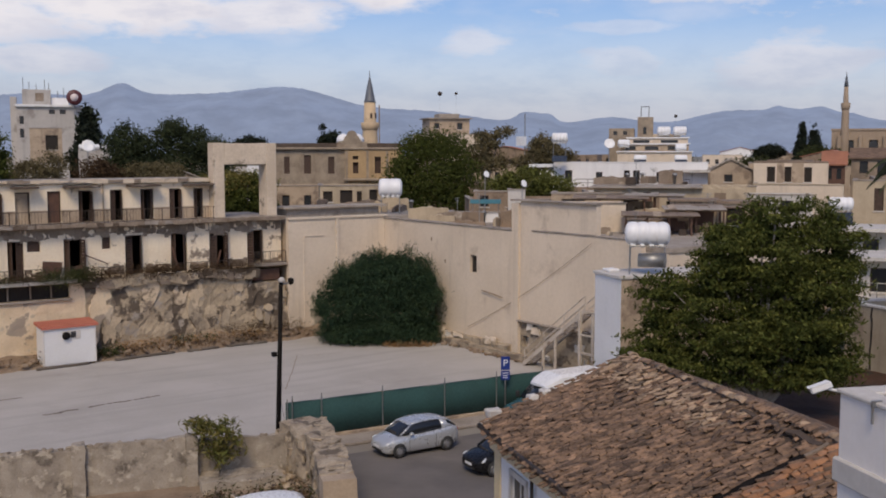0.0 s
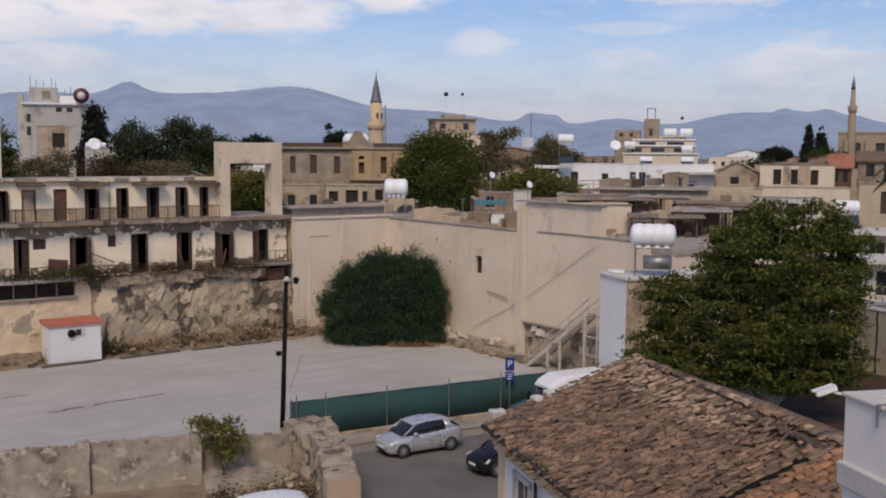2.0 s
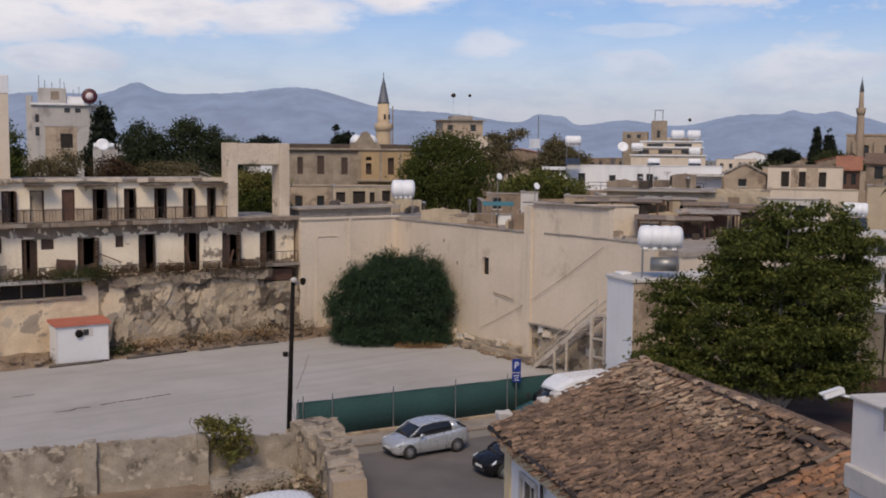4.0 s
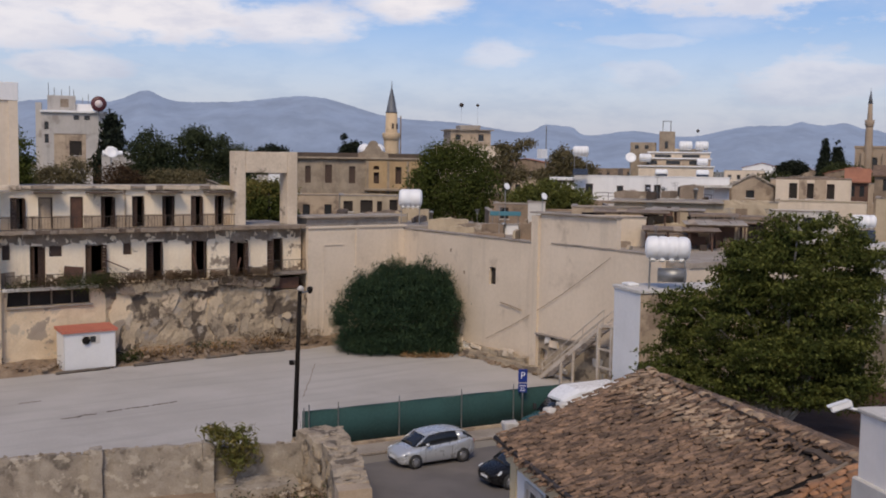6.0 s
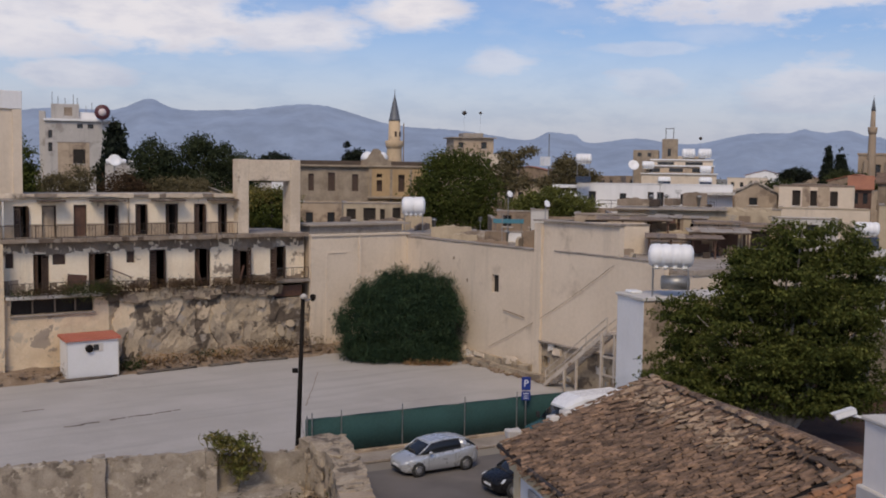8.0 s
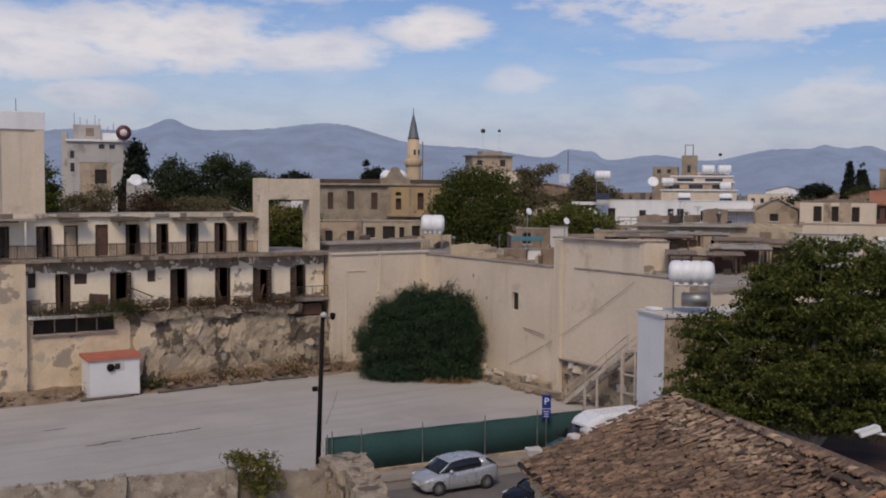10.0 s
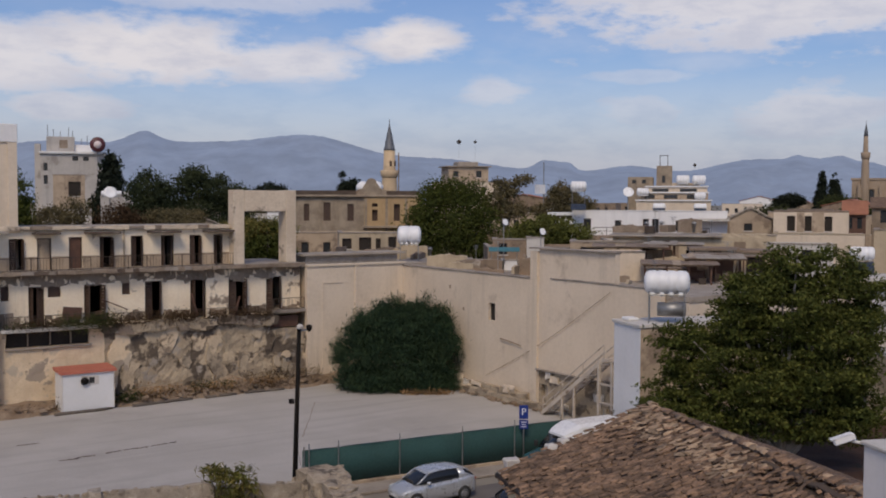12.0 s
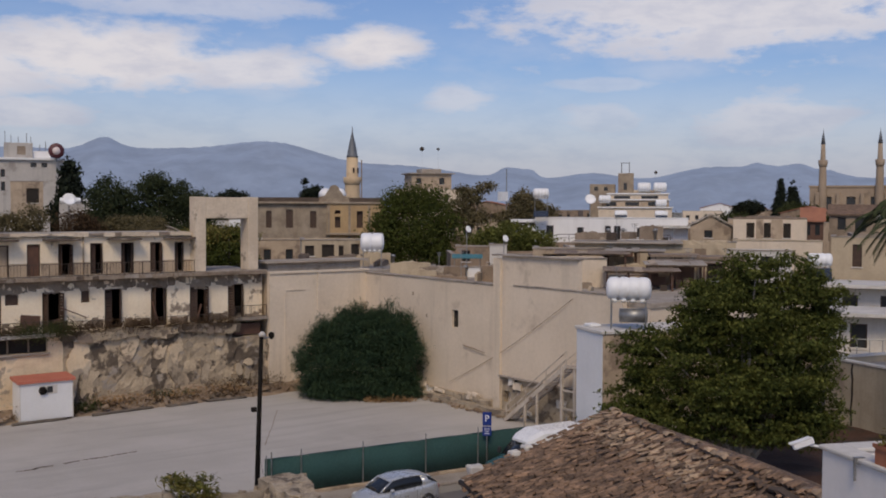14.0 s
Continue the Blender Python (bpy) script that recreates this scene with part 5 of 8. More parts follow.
def tile_mesh(length, r0, r1, n=5, thick=0.018, flip=False):
    """Half-round clay tile along -x, wide end low."""
    me = bpy.data.meshes.new("tile")
    verts, faces = [], []
    for shell in (0, thick):
        for x, r in ((0.0, r0), (-length, r1)):
            for i in range(n + 1):
                a = math.pi * i / n
                verts.append((x, (r - shell) * math.cos(a), (-1 if flip else 1) * (r - shell) * math.sin(a) * 0.75))
    m = n + 1
    for i in range(n):
        faces += [(i, i + 1, m + i + 1, m + i), (2 * m + i, 3 * m + i, 3 * m + i + 1, 2 * m + i + 1), (m + i, m + i + 1, 3 * m + i + 1, 3 * m + i), (i, 2 * m + i, 2 * m + i + 1, i + 1)]
    me.from_pydata(verts, [], faces)
    me.polygons.foreach_set("use_smooth", [True] * len(me.polygons))
    return me


TILES = [tile_mesh(0.33, 0.048, 0.063), tile_mesh(0.30, 0.051, 0.066), tile_mesh(0.36, 0.046, 0.060)]
TILES_NEW = [tile_mesh(0.38, 0.085, 0.105)]
for me in TILES:
    me.materials.append(M_TILE)
TILES_NEW[0].materials.append(M_TILE_NEW)
ANGLE = math.degrees(math.atan(FALL))


def roof_pose(s, y, lift, rng, wild=1.0):
    """On the near slope: s metres down from the ridge, y along it. The ridge sags a little."""
    sag = -0.05 * math.sin(math.pi * min(1.0, -y / 9.0)) + 0.05 * noise.noise(Vector((s * 0.7, y * 0.6, 0)))
    return pose(-s * math.cos(math.atan(FALL)), y, RIDGE_Z - s * math.sin(math.atan(FALL)) - 0.06 + lift + sag, rng.gauss(0, 3 * wild), -ANGLE + rng.gauss(3, 2.5 * wild), rng.gauss(0, 4.5 * wild))


rng = random.Random(77)
joined = {"v": [], "f": []}
younger = {"v": [], "f": []}
pale = {"v": [], "f": []}


def add_joined(me, m, heap=None):
    heap = joined if heap is None else heap
    base = len(heap["v"])
    heap["v"] += [tuple(m @ v.co) for v in me.vertices]
    heap["f"] += [tuple(base + i for i in p.vertices) for p in me.polygons]


SLOPE = HALF / math.cos(math.atan(FALL))
PITCH, COURSE = 0.124, 0.215
loose = 0
for c in range(int(LONG / PITCH)):
    y = -0.05 - c * PITCH
    newer = 9.85 < -y < 10.75
    for r in range(int(SLOPE / COURSE) + 1):
        s = 0.06 + r * COURSE + rng.uniform(-0.07, 0.07) + 0.10 * math.sin(c * 1.7)
        if rng.random() < 0.035 or (6.9 < -y < 9.2 and 0.30 < s < 0.62) or s > SLOPE - 0.1 or (9.5 < -y < 9.74 and s > 0.6):
            continue
        wild = 1.35 + 2.2 * max(0.0, noise.noise(Vector((s * 0.8, y * 0.5, 9))))
        m = roof_pose(s, y + rng.uniform(-0.03, 0.03), 0.05 + rng.uniform(0, 0.02), rng, wild)
        choice = TILES_NEW[0] if newer and c % 2 == 0 else rng.choice(TILES)
        if (loose < 290 and s < 2.6 and -y < 9.4 and rng.random() < 0.32):
            tile = new("tile", choice)
            tile.parent, tile.matrix_basis = roof, m
            loose += 1
        else:
            add_joined(choice, m, younger if choice is TILES_NEW[0] else joined)
        add_joined(TILES[0], roof_pose(s + 0.1, y - PITCH / 2, -0.035, rng, 0.5) @ Matrix.Diagonal((1, 1, -0.6, 1)))
# displaced tiles lying across the courses near the ridge
for k in range(70):
    y = -rng.uniform(0.5, 9.0)
    add_joined(rng.choice(TILES), roof_pose(rng.uniform(0.1, 1.6), y, 0.14, rng, 4.0))
for k in range(26):
    y = -6.7 - 0.11 * k
    add_joined(TILES[k % 3], roof_pose(-0.12 + 0.1 * rng.random(), y, 0.17 + 0.05 * math.sin(k), rng, 1.5))
# ridge cappings
for k in range(int(LONG / 0.26)):
    y = -0.0 - k * 0.26
    if rng.random() < 0.9:
        add_joined(TILES[0], pose(rng.gauss(0, 0.02), y, RIDGE_Z + 0.02 + rng.gauss(0, 0.02), rng.gauss(0, 3), 0, 90 + rng.gauss(0, 5)) @ Matrix.Diagonal((1.1, 2.3, 1.9, 1)), pale if rng.random() < 0.6 else joined)
# slipped, bleached tiles heaped below the ridge
for k in range(210):
    y = -0.3 - 6.6 * rng.random() ** 1.3
    add_joined(TILES[k % 3], roof_pose(0.12 + 1.15 * rng.random() ** 1.4, y, 0.07 + 0.06 * rng.random(), rng, 3.2), pale)
# verge tiles down the gable edge and the far slope
for r in range(int(SLOPE / 0.36)):
    add_joined(TILES[1], roof_pose(0.1 + r * 0.36, 0.06, 0.10, rng, 0.8))
for c in range(int(LONG / 0.25)):
    for r in range(14):
        s = 0.06 + r * 0.35
        add_joined(TILES[0], pose(s * math.cos(math.atan(FALL)), -0.05 - c * 0.25, RIDGE_Z - s * math.sin(math.atan(FALL)) - 0.01, 0, 180 + ANGLE, 0) @ Matrix.Diagonal((1, 1, -1, 1)))
for heap, mat in ((joined, M_TILES), (younger, M_TILES_NEW), (pale, M_TILES_PALE)):
    me = bpy.data.meshes.new("tiles")
    me.from_pydata(heap["v"], [], heap["f"])
    me.polygons.foreach_set("use_smooth", [True] * len(me.polygons))
    me.materials.append(mat)
    rest = new("tiles", me)
    rest.parent = roof
    tagged(rest, kind="stuff")
# strip painted dark for shade under lifted ridge tiles; black flashing across the roof
bm = bmesh.new()
bm_box(bm, (-0.42, -9.6, 0.04), (-0.28, -6.6, 0.11), pose(0, 0, RIDGE_Z - 0.06, 0, -ANGLE * 0.9))
cut_up(bm, 0.3)
rough_up(bm, 0.07, 2.0)
part("joint_shade", bm, M_DECK, tile_house, "dark strip for the shade in the open joint below the ridge")
bm = bmesh.new()
bm_box(bm, (-4.6, -9.70, 0.03), (-0.5, -9.52, 0.07), pose(0, 0, RIDGE_Z - 0.06, 0, -ANGLE))
cut_up(bm, 0.3)
rough_up(bm, 0.05, 2.6)
part("flashing", bm, M_BLACK, tile_house, "black felt flashing strip")
bm = bmesh.new()
bm_box(bm, (-0.9, -9.86, 0.09), (-0.3, -9.78, 0.16), pose(0, 0, RIDGE_Z - 0.06, 0, -ANGLE))
cut_up(bm, 0.3)
rough_up(bm, 0.04, 2.6)
part("flashing_batten", bm, M_BAND, tile_house)
# chimney stubs at the gable edge
for x, s in ((-4.3, 0.22), (-3.1, 0.14), (-2.7, 0.12)):
    bm = bmesh.new()
    z = RIDGE_Z + x * FALL
    bm_box(bm, (x - s, -0.1, z - 0.1), (x + s, 0.3, z + s * 0.9), None, 0.04)
    cut_up(bm, 0.2)
    rough_up(bm, 0.06, 3.0, x)
    part("verge_stone", bm, M_OFFWHITE, tile_house, "pale stone bedded on the verge")

# ---------------------------------------------------------------- the white parapet close by
parapet_house = thing("white_parapet_house", "white rendered house corner with a roof parapet", "house", pose(12.13, 7.82, 0, 0, 0, STREET - 4))
bm = bmesh.new()
bm_wall(bm, -5.5, 0, 0, 9.28, 0, 0.25, [(-1.75, -0.32, 7.6, 9.0), (-4.4, -2.9, 7.6, 9.0)], pose(0, 0, 0, 0, 0, 90) @ Matrix.Diagonal((1, -1, 1, 1)))
bm_box(bm, (0.251, -0.25, 0), (6, 0, 9.28))
bmesh.ops.recalc_face_normals(bm, faces=bm.faces[:])
part("wall", bm, M_WARMWHITE, parapet_house)
box_part("roof_slab", (-0.06, -5.5, 9.28), (6, 0.06, 9.60), M_OFFWHITE, parapet_house, "grey slab edge", 0.02)
box_part("parapet", (0, -5.5, 9.60), (0.26, 0, 10.46), M_WARMWHITE, parapet_house)
box_part("parapet", (0.261, -0.26, 9.60), (6, 0, 10.46), M_WARMWHITE, parapet_house)
box_part("coping", (-0.04, -5.5, 10.46), (0.30, 0.04, 10.52), M_OFFWHITE, parapet_house, "weathered coping", 0.015)
box_part("coping", (0.301, -0.30, 10.46), (6, 0.04, 10.52), M_OFFWHITE, parapet_house, "weathered coping", 0.015)
for y0, y1 in ((-1.75, -0.32), (-4.4, -2.9)):
    window = box_part("window", (0.12, y0, 7.6), (0.15, y1, 9.0), M_GLASS, parapet_house, "window with a dark frame")
    box_part("frame", (0.06, y0, 8.92), (0.119, y1, 9.0), M_BROWN, window)
    box_part("frame", (0.06, (y0 + y1) / 2 - 0.04, 7.6), (0.119, (y0 + y1) / 2 + 0.04, 8.919), M_BROWN, window)
bm = bmesh.new()
bm_box(bm, (-0.075, -0.775, 10.24), (-0.045, -0.755, 10.47)), bm_box(bm, (-0.075, -0.79, 10.45), (0.06, -0.74, 10.535))
part("clamp", bm, M_STEEL, parapet_house)
cctv = thing("floodlight", "white weatherproof floodlight on a bracket at the parapet", "floodlight", look((12.06, 7.98, 10.54), (11.2, 8.75, 10.10)))
box_part("housing", (-0.05, -0.045, -0.22), (0.05, 0.045, 0.06), M_WHITE, cctv, "", 0.015)
box_part("visor", (-0.058, 0.046, -0.25), (0.058, 0.055, 0.03), M_WHITE, cctv)
tube_part("bracket", (0, -0.05, 0.0), (0.02, -0.13, 0.12), 0.02, M_WHITE, cctv, "", 6)
planter = thing("planter", "terracotta trough with low green plants on the parapet", "planter", pose(12.13, 7.82, 10.52, 0, 0, STREET - 4) @ pose(0.14, -1.50, 0))
bm = bmesh.new()
bm_wall(bm, -0.45, 0.45, 0, 0.24, -0.13, -0.10), bm_wall(bm, -0.45, 0.45, 0, 0.24, 0.10, 0.13)
bm_box(bm, (-0.45, -0.10, 0), (-0.42, 0.10, 0.24)), bm_box(bm, (0.42, -0.10, 0), (0.45, 0.10, 0.24)), bm_box(bm, (-0.42, -0.10, 0), (0.42, 0.10, 0.18))
for s in (-1, 1):
    bm_box(bm, (-0.47, s * 0.14 - 0.012, 0.2), (0.47, s * 0.14 + 0.012, 0.25))
trough = part("trough", bm, M_TERRA, planter)
trough.matrix_basis = pose(0, 0, 0, 0, 0, 90)

# ---------------------------------------------------------------- plants


def leaves(name, spots, size, aspect, mat, parent, rng, droop=0.0, upright=0.0):
    """A crown of single leaves: each is a small folded diamond at a spot, in a direction of its own."""
    n = len(spots)
    along = rng.normal(size=(n, 3))
    along[:, 2] = along[:, 2] * (1 - 0.5 * abs(droop)) - droop + upright
    along /= np.linalg.norm(along, axis=1)[:, None]
    side = np.cross(along, rng.normal(size=(n, 3)))
    side /= np.linalg.norm(side, axis=1)[:, None] + 1e-9
    length = size * rng.uniform(0.6, 1.3, size=(n, 1))
    width = length * aspect
    fold = np.cross(along, side) * width * 0.3
    verts = np.stack([spots - along * length / 2, spots - side * width / 2 + fold, spots + along * length / 2, spots + side * width / 2 + fold], 1).reshape(-1, 3)
    me = bpy.data.meshes.new(name)
    me.vertices.add(4 * n), me.loops.add(4 * n), me.polygons.add(n)
    me.vertices.foreach_set("co", verts.ravel())
    me.loops.foreach_set("vertex_index", np.arange(4 * n))
    me.polygons.foreach_set("loop_start", np.arange(0, 4 * n, 4))
    me.update(calc_edges=True)
    me.materials.append(mat)
    ob = new(name, me)
    ob.parent = parent
    return ob


def clumps(blobs, count, per, spread, rng, hollow=0.45, flat=0.7):
    """Spots in tufts inside lumpy blobs (x, y, z, rx, ry, rz), denser towards the outside."""
    weight = np.array([b[3] * b[4] * b[5] for b in blobs]) ** 0.8
    pick = rng.choice(len(blobs), size=count, p=weight / weight.sum())
    way = rng.normal(size=(count, 3))
    way /= np.linalg.norm(way, axis=1)[:, None]
    reach = hollow + (1.04 - hollow) * rng.uniform(size=(count, 1)) ** 0.7
    b = np.array(blobs)[pick]
    centre = b[:, :3] + way * reach * b[:, 3:]
    spots = np.repeat(centre, per, 0) + rng.normal(size=(count * per, 3)) * np.array([spread, spread, spread * flat])
    return spots


def tree(name, label, x, y, turn, blobs, count, per, spread, size, aspect, mat, trunk_h, trunk_r, seed, category="tree", limbs=7, droop=0.15, upright=0.0, group="", hollow=0.45, extra=None, flat=0.7, bark=None):
    """Blobs are given in the tree's own axes, x across and y away; the trunk stands at its origin."""
    rng = np.random.default_rng(seed)
    ob = thing(name, label, category, pose(x, y, 0, 0, 0, turn), group)
    spots = clumps(blobs, count, per, spread, rng, hollow, flat)
    spots = spots[spots[:, 2] > 0.05]
    if trunk_r:
        bm = bmesh.new()
        r2 = random.Random(seed)
        bm_path(bm, [(0, 0, 0), (0.1, 0.05, trunk_h * 0.5), (0.05, 0, trunk_h)], trunk_r, trunk_r * 0.7, 8)
        part("trunk", bm, bark or M_BARK, ob)
        for k in range(limbs):
            b = blobs[k % len(blobs)]
            tip = Vector((b[0] + r2.uniform(-0.6, 0.6) * b[3], b[1] + r2.uniform(-0.6, 0.6) * b[4], b[2] + r2.uniform(-0.2, 0.7) * b[5]))
            root = Vector((0.05, 0, trunk_h * r2.uniform(0.6, 1.0)))
            mid = (root + tip) / 2 + Vector((0, 0, 0.12 * (tip - root).length))
            bm = bmesh.new()
            bm_path(bm, [root, mid, tip], trunk_r * 0.55, trunk_r * 0.14, 6)
            part("limb", bm, bark or M_BARK, ob)
    leaves("crown", spots, size, aspect, mat, ob, rng, droop, upright)
    if extra is not None:
        share = spots[rng.uniform(size=len(spots)) < 0.32] + np.array([0.02, -0.05, 0.10])
        leaves("lighter_leaves", share, size, aspect, extra, ob, rng, droop, upright)
    return ob


# broad tree in the garden
tree("broadleaf_tree", "large spreading dark green tree in the garden", 38.3, 28.7, -53,
     [(0.2, 0, 9.1, 3.1, 2.4, 1.5), (-3.2, 0, 7.0, 2.4, 2.2, 1.3), (2.2, 0, 7.9, 1.9, 2.3, 1.2), (-4.8, -0.4, 4.5, 1.6, 1.8, 1.1), (1.0, -0.4, 6.0, 2.3, 2.4, 1.2), (-1.1, -0.5, 5.4, 2.6, 2.4, 1.3), (1.0, 0, 10.9, 2.1, 1.6, 0.8), (2.8, 0, 10.0, 1.5, 1.4, 0.8), (2.6, 0, 6.1, 1.5, 1.8, 0.9), (-0.9, 0, 9.7, 1.8, 1.5, 0.8), (-3.2, -0.8, 3.8, 2.4, 1.6, 0.9), (3.3, 0, 8.6, 1.0, 1.5, 0.6), (0.9, -0.3, 4.0, 2.4, 1.8, 1.0), (2.5, -0.2, 4.3, 1.3, 1.6, 1.0), (-4.3, 0.2, 5.8, 1.4, 1.4, 0.7), (-0.6, 0.6, 7.4, 2.4, 1.8, 1.0), (-1.9, 0, 8.4, 1.6, 1.4, 0.7), (2.9, 0.5, 4.8, 1.3, 1.2, 1.3), (-5.2, -0.6, 3.5, 1.2, 1.4, 0.8), (3.1, 0, 7.2, 0.9, 1.4, 0.6)],
     1350, 60, 0.29, 0.20, 0.40, M_LEAF, 3.0, 0.22, 3, limbs=34, extra=M_LEAF_MID, hollow=0.30, flat=0.30, bark=M_BARK_PALE)
# feathery bush against the wall
bush = tree("feathery_bush", "dense blue-green feathery bush on the lot", 40.2, 63.2, -32.5,
            [(-0.2, 0, 2.1, 4.3, 2.6, 2.4), (0.2, 0, 3.8, 3.8, 2.3, 1.9), (2.2, 0, 4.7, 1.7, 1.6, 1.3), (-1.4, 0, 4.9, 2.0, 1.6, 1.1), (3.2, 0, 2.6, 1.3, 1.8, 2.2), (-0.5, 0, 5.9, 1.0, 0.8, 0.5), (-0.2, 0, 6.3, 0.35, 0.4, 0.45), (1.9, 0, 5.9, 0.7, 0.7, 0.5), (2.2, 0, 6.4, 0.25, 0.3, 0.4), (3.3, 0, 5.2, 0.5, 0.6, 0.6), (-2.9, 0, 4.1, 1.0, 0.9, 0.8), (0.8, 0, 5.4, 1.5, 1.2, 0.75), (-3.9, 0, 2.6, 0.6, 0.8, 1.2), (3.9, 0, 3.6, 0.4, 0.5, 0.6), (0.0, -0.3, 0.8, 4.3, 2.4, 0.9), (-2.2, -0.6, 0.6, 2.0, 2.0, 0.7), (2.2, -0.6, 0.6, 2.2, 2.0, 0.7)],
            1900, 50, 0.28, 0.34, 0.11, M_NEEDLE, 1.2, 0.2, 5, "bush", 5, 0.0, 0.75, hollow=0.5, extra=M_NEEDLE_PALE)
rng_np = np.random.default_rng(8)
spots = np.stack([rng_np.uniform(-3.0, 3.6, 1500), rng_np.uniform(-0.5, 0.5, 1500), np.abs(rng_np.normal(0.1, 0.14, 1500))], 1)
dry = thing("dry_weeds", "orange-brown dry weeds under the bush", "weeds", pose(39.6, 60.9, 0, 0, 0, -32), kind="stuff")
leaves("dry_stalks", spots[np.abs(spots[:, 0] - 1.4) + rng_np.uniform(0, 1.2, 1500) < 2.0], 0.34, 0.16, M_DRYGRASS, dry, rng_np, 0.0, 0.5)
# sapling on the low wall
tree("ailanthus_sapling", "bushy yellow-green sapling growing at the low wall", 17.05, 39.2, -23,
     [(0.0, 0, 2.0, 0.7, 0.5, 0.6), (0.55, 0, 1.75, 0.65, 0.5, 0.5), (-0.45, 0, 2.3, 0.5, 0.4, 0.3), (0.35, 0, 2.45, 0.6, 0.4, 0.25), (-1.1, 0, 2.68, 0.4, 0.15, 0.08), (-0.75, 0, 2.6, 0.35, 0.2, 0.1), (0.1, -0.1, 1.25, 0.6, 0.4, 0.35), (-0.7, 0, 1.8, 0.35, 0.3, 0.3)],
     80, 13, 0.15, 0.32, 0.19, M_LEAF_DRY, 1.1, 0.05, 9, "sapling", 8, 0.45, extra=M_LEAF_MID)
# weeds on the lower balconies and the bank
weeds = thing("balcony_weeds", "dry weeds and creepers on the ruined balconies", "weeds", pose(0, 0, 0), kind="stuff")
rng_np = np.random.default_rng(14)


def tuft_row(name, x0, x1, y, z, count, spread, size, mat):
    c = np.stack([rng_np.uniform(x0, x1, count), np.full(count, y) + rng_np.normal(0, 0.12, count), np.full(count, z)], 1)
    s = np.repeat(c, 22, 0) + rng_np.normal(size=(count * 22, 3)) * np.array([spread, 0.18, spread * 0.8])
    leaves(name, s, size, 0.25, mat, weeds, rng_np, 0.1, 0.3)


tuft_row("creeper", 18.2, 21.4, 69.0, 5.5, 100, 0.38, 0.18, M_FAR_LEAF)
tuft_row("dark_tuft", 15.6, 18.6, 69.2, 5.5, 50, 0.28, 0.16, M_DARKWEED)
tuft_row("creeper", 14.9, 18.4, 69.15, 5.45, 18, 0.22, 0.2, M_FAR_LEAF)
tuft_row("dark_tuft", 21.2, 24.3, 69.25, 5.5, 80, 0.32, 0.17, M_DARKWEED)
tuft_row("dark_tuft", 24.9, 27.4, 69.25, 5.5, 84, 0.32, 0.17, M_DARKWEED)
tuft_row("dark_tuft", 28.2, 33.2, 69.25, 5.4, 96, 0.28, 0.17, M_DARKWEED)
tuft_row("green_tuft", 21.4, 22.8, 67.9, 0.5, 22, 0.28, 0.25, M_FAR_LEAF)
tuft_row("dry_tuft", 23, 33, 68.2, 0.6, 40, 0.30, 0.26, M_DRYGRASS)
tuft_row("dark_tuft", 16, 37, 67.9, 0.35, 90, 0.34, 0.18, M_DARKWEED)
tuft_row("dark_tuft", 31, 37, 68.6, 0.9, 40, 0.34, 0.18, M_DARKWEED)
tuft_row("green_tuft", 24.5, 30, 68.4, 0.7, 14, 0.2, 0.22, M_FAR_LEAF)
yard = thing("yard_scrub", "scrubby brown and green weeds in the yard corner", "weeds", pose(17.5, 36.0, 0), kind="stuff")
c = np.stack([rng_np.uniform(-2.5, 2.2, 60), rng_np.uniform(-2.5, 1.6, 60), np.full(60, 0.2)], 1)
s = np.repeat(c, 24, 0) + rng_np.normal(size=(60 * 24, 3)) * np.array([0.3, 0.3, 0.18])
leaves("scrub", s, 0.22, 0.25, M_DARKWEED, yard, rng_np, 0.0, 0.4)
leaves("green_scrub", s[::3] + 0.1, 0.2, 0.3, M_FAR_LEAF, yard, rng_np, 0.0, 0.4)
# plants in the trough
rng_np = np.random.default_rng(17)
spots = np.stack([rng_np.normal(0, 0.07, 700), rng_np.uniform(-0.4, 0.4, 700), 0.24 + np.abs(rng_np.normal(0, 0.07, 700))], 1)
tagged(leaves("greenery", spots, 0.07, 0.4, M_LEAF_DRY, planter, rng_np, 0.0, 0.4), kind="stuff")


def facing(x, y):
    return -math.degrees(math.atan2(x, y))


def far_tree(label, x, y, blobs, seed, mat=None, count=260, size=0.50, name="tree", spread=0.42):
    return tree(name, label, x, y, facing(x, y), blobs, count, 46, spread, size * 0.72, 0.5, mat or M_FAR_LEAF, max(1.5, min(b[2] for b in blobs) - 1), 0.28, seed, "tree", 5, 0.1)


far_tree("large round dark green tree behind the wall", 69.6, 97.6, [(0, 0, 11.6, 5.0, 4.5, 3.8), (-3.4, 0, 9.6, 2.6, 3, 2.8), (3.6, 0, 9.8, 2.5, 3, 2.8), (0.4, 0, 14.4, 3.2, 3, 1.7), (-2.0, 0, 13.6, 2.2, 2.4, 1.8), (0, 0, 7.5, 5.0, 4, 3.0)], 41, M_LEAF, 620, 0.45, spread=0.6)
far_tree("dark grove tree behind the hotel", 41.2, 114.9, [(-1.2, 0, 14.2, 2.0, 2.4, 2.2), (0.9, 0, 13.4, 1.7, 2.2, 2.0), (-2.6, 0, 11.8, 1.6, 1.8, 1.4), (0.2, 0, 11.0, 3.0, 2.2, 2.0), (-1.2, 0, 16.0, 0.9, 1.0, 0.8)], 42, M_GROVE, 340, 0.42)
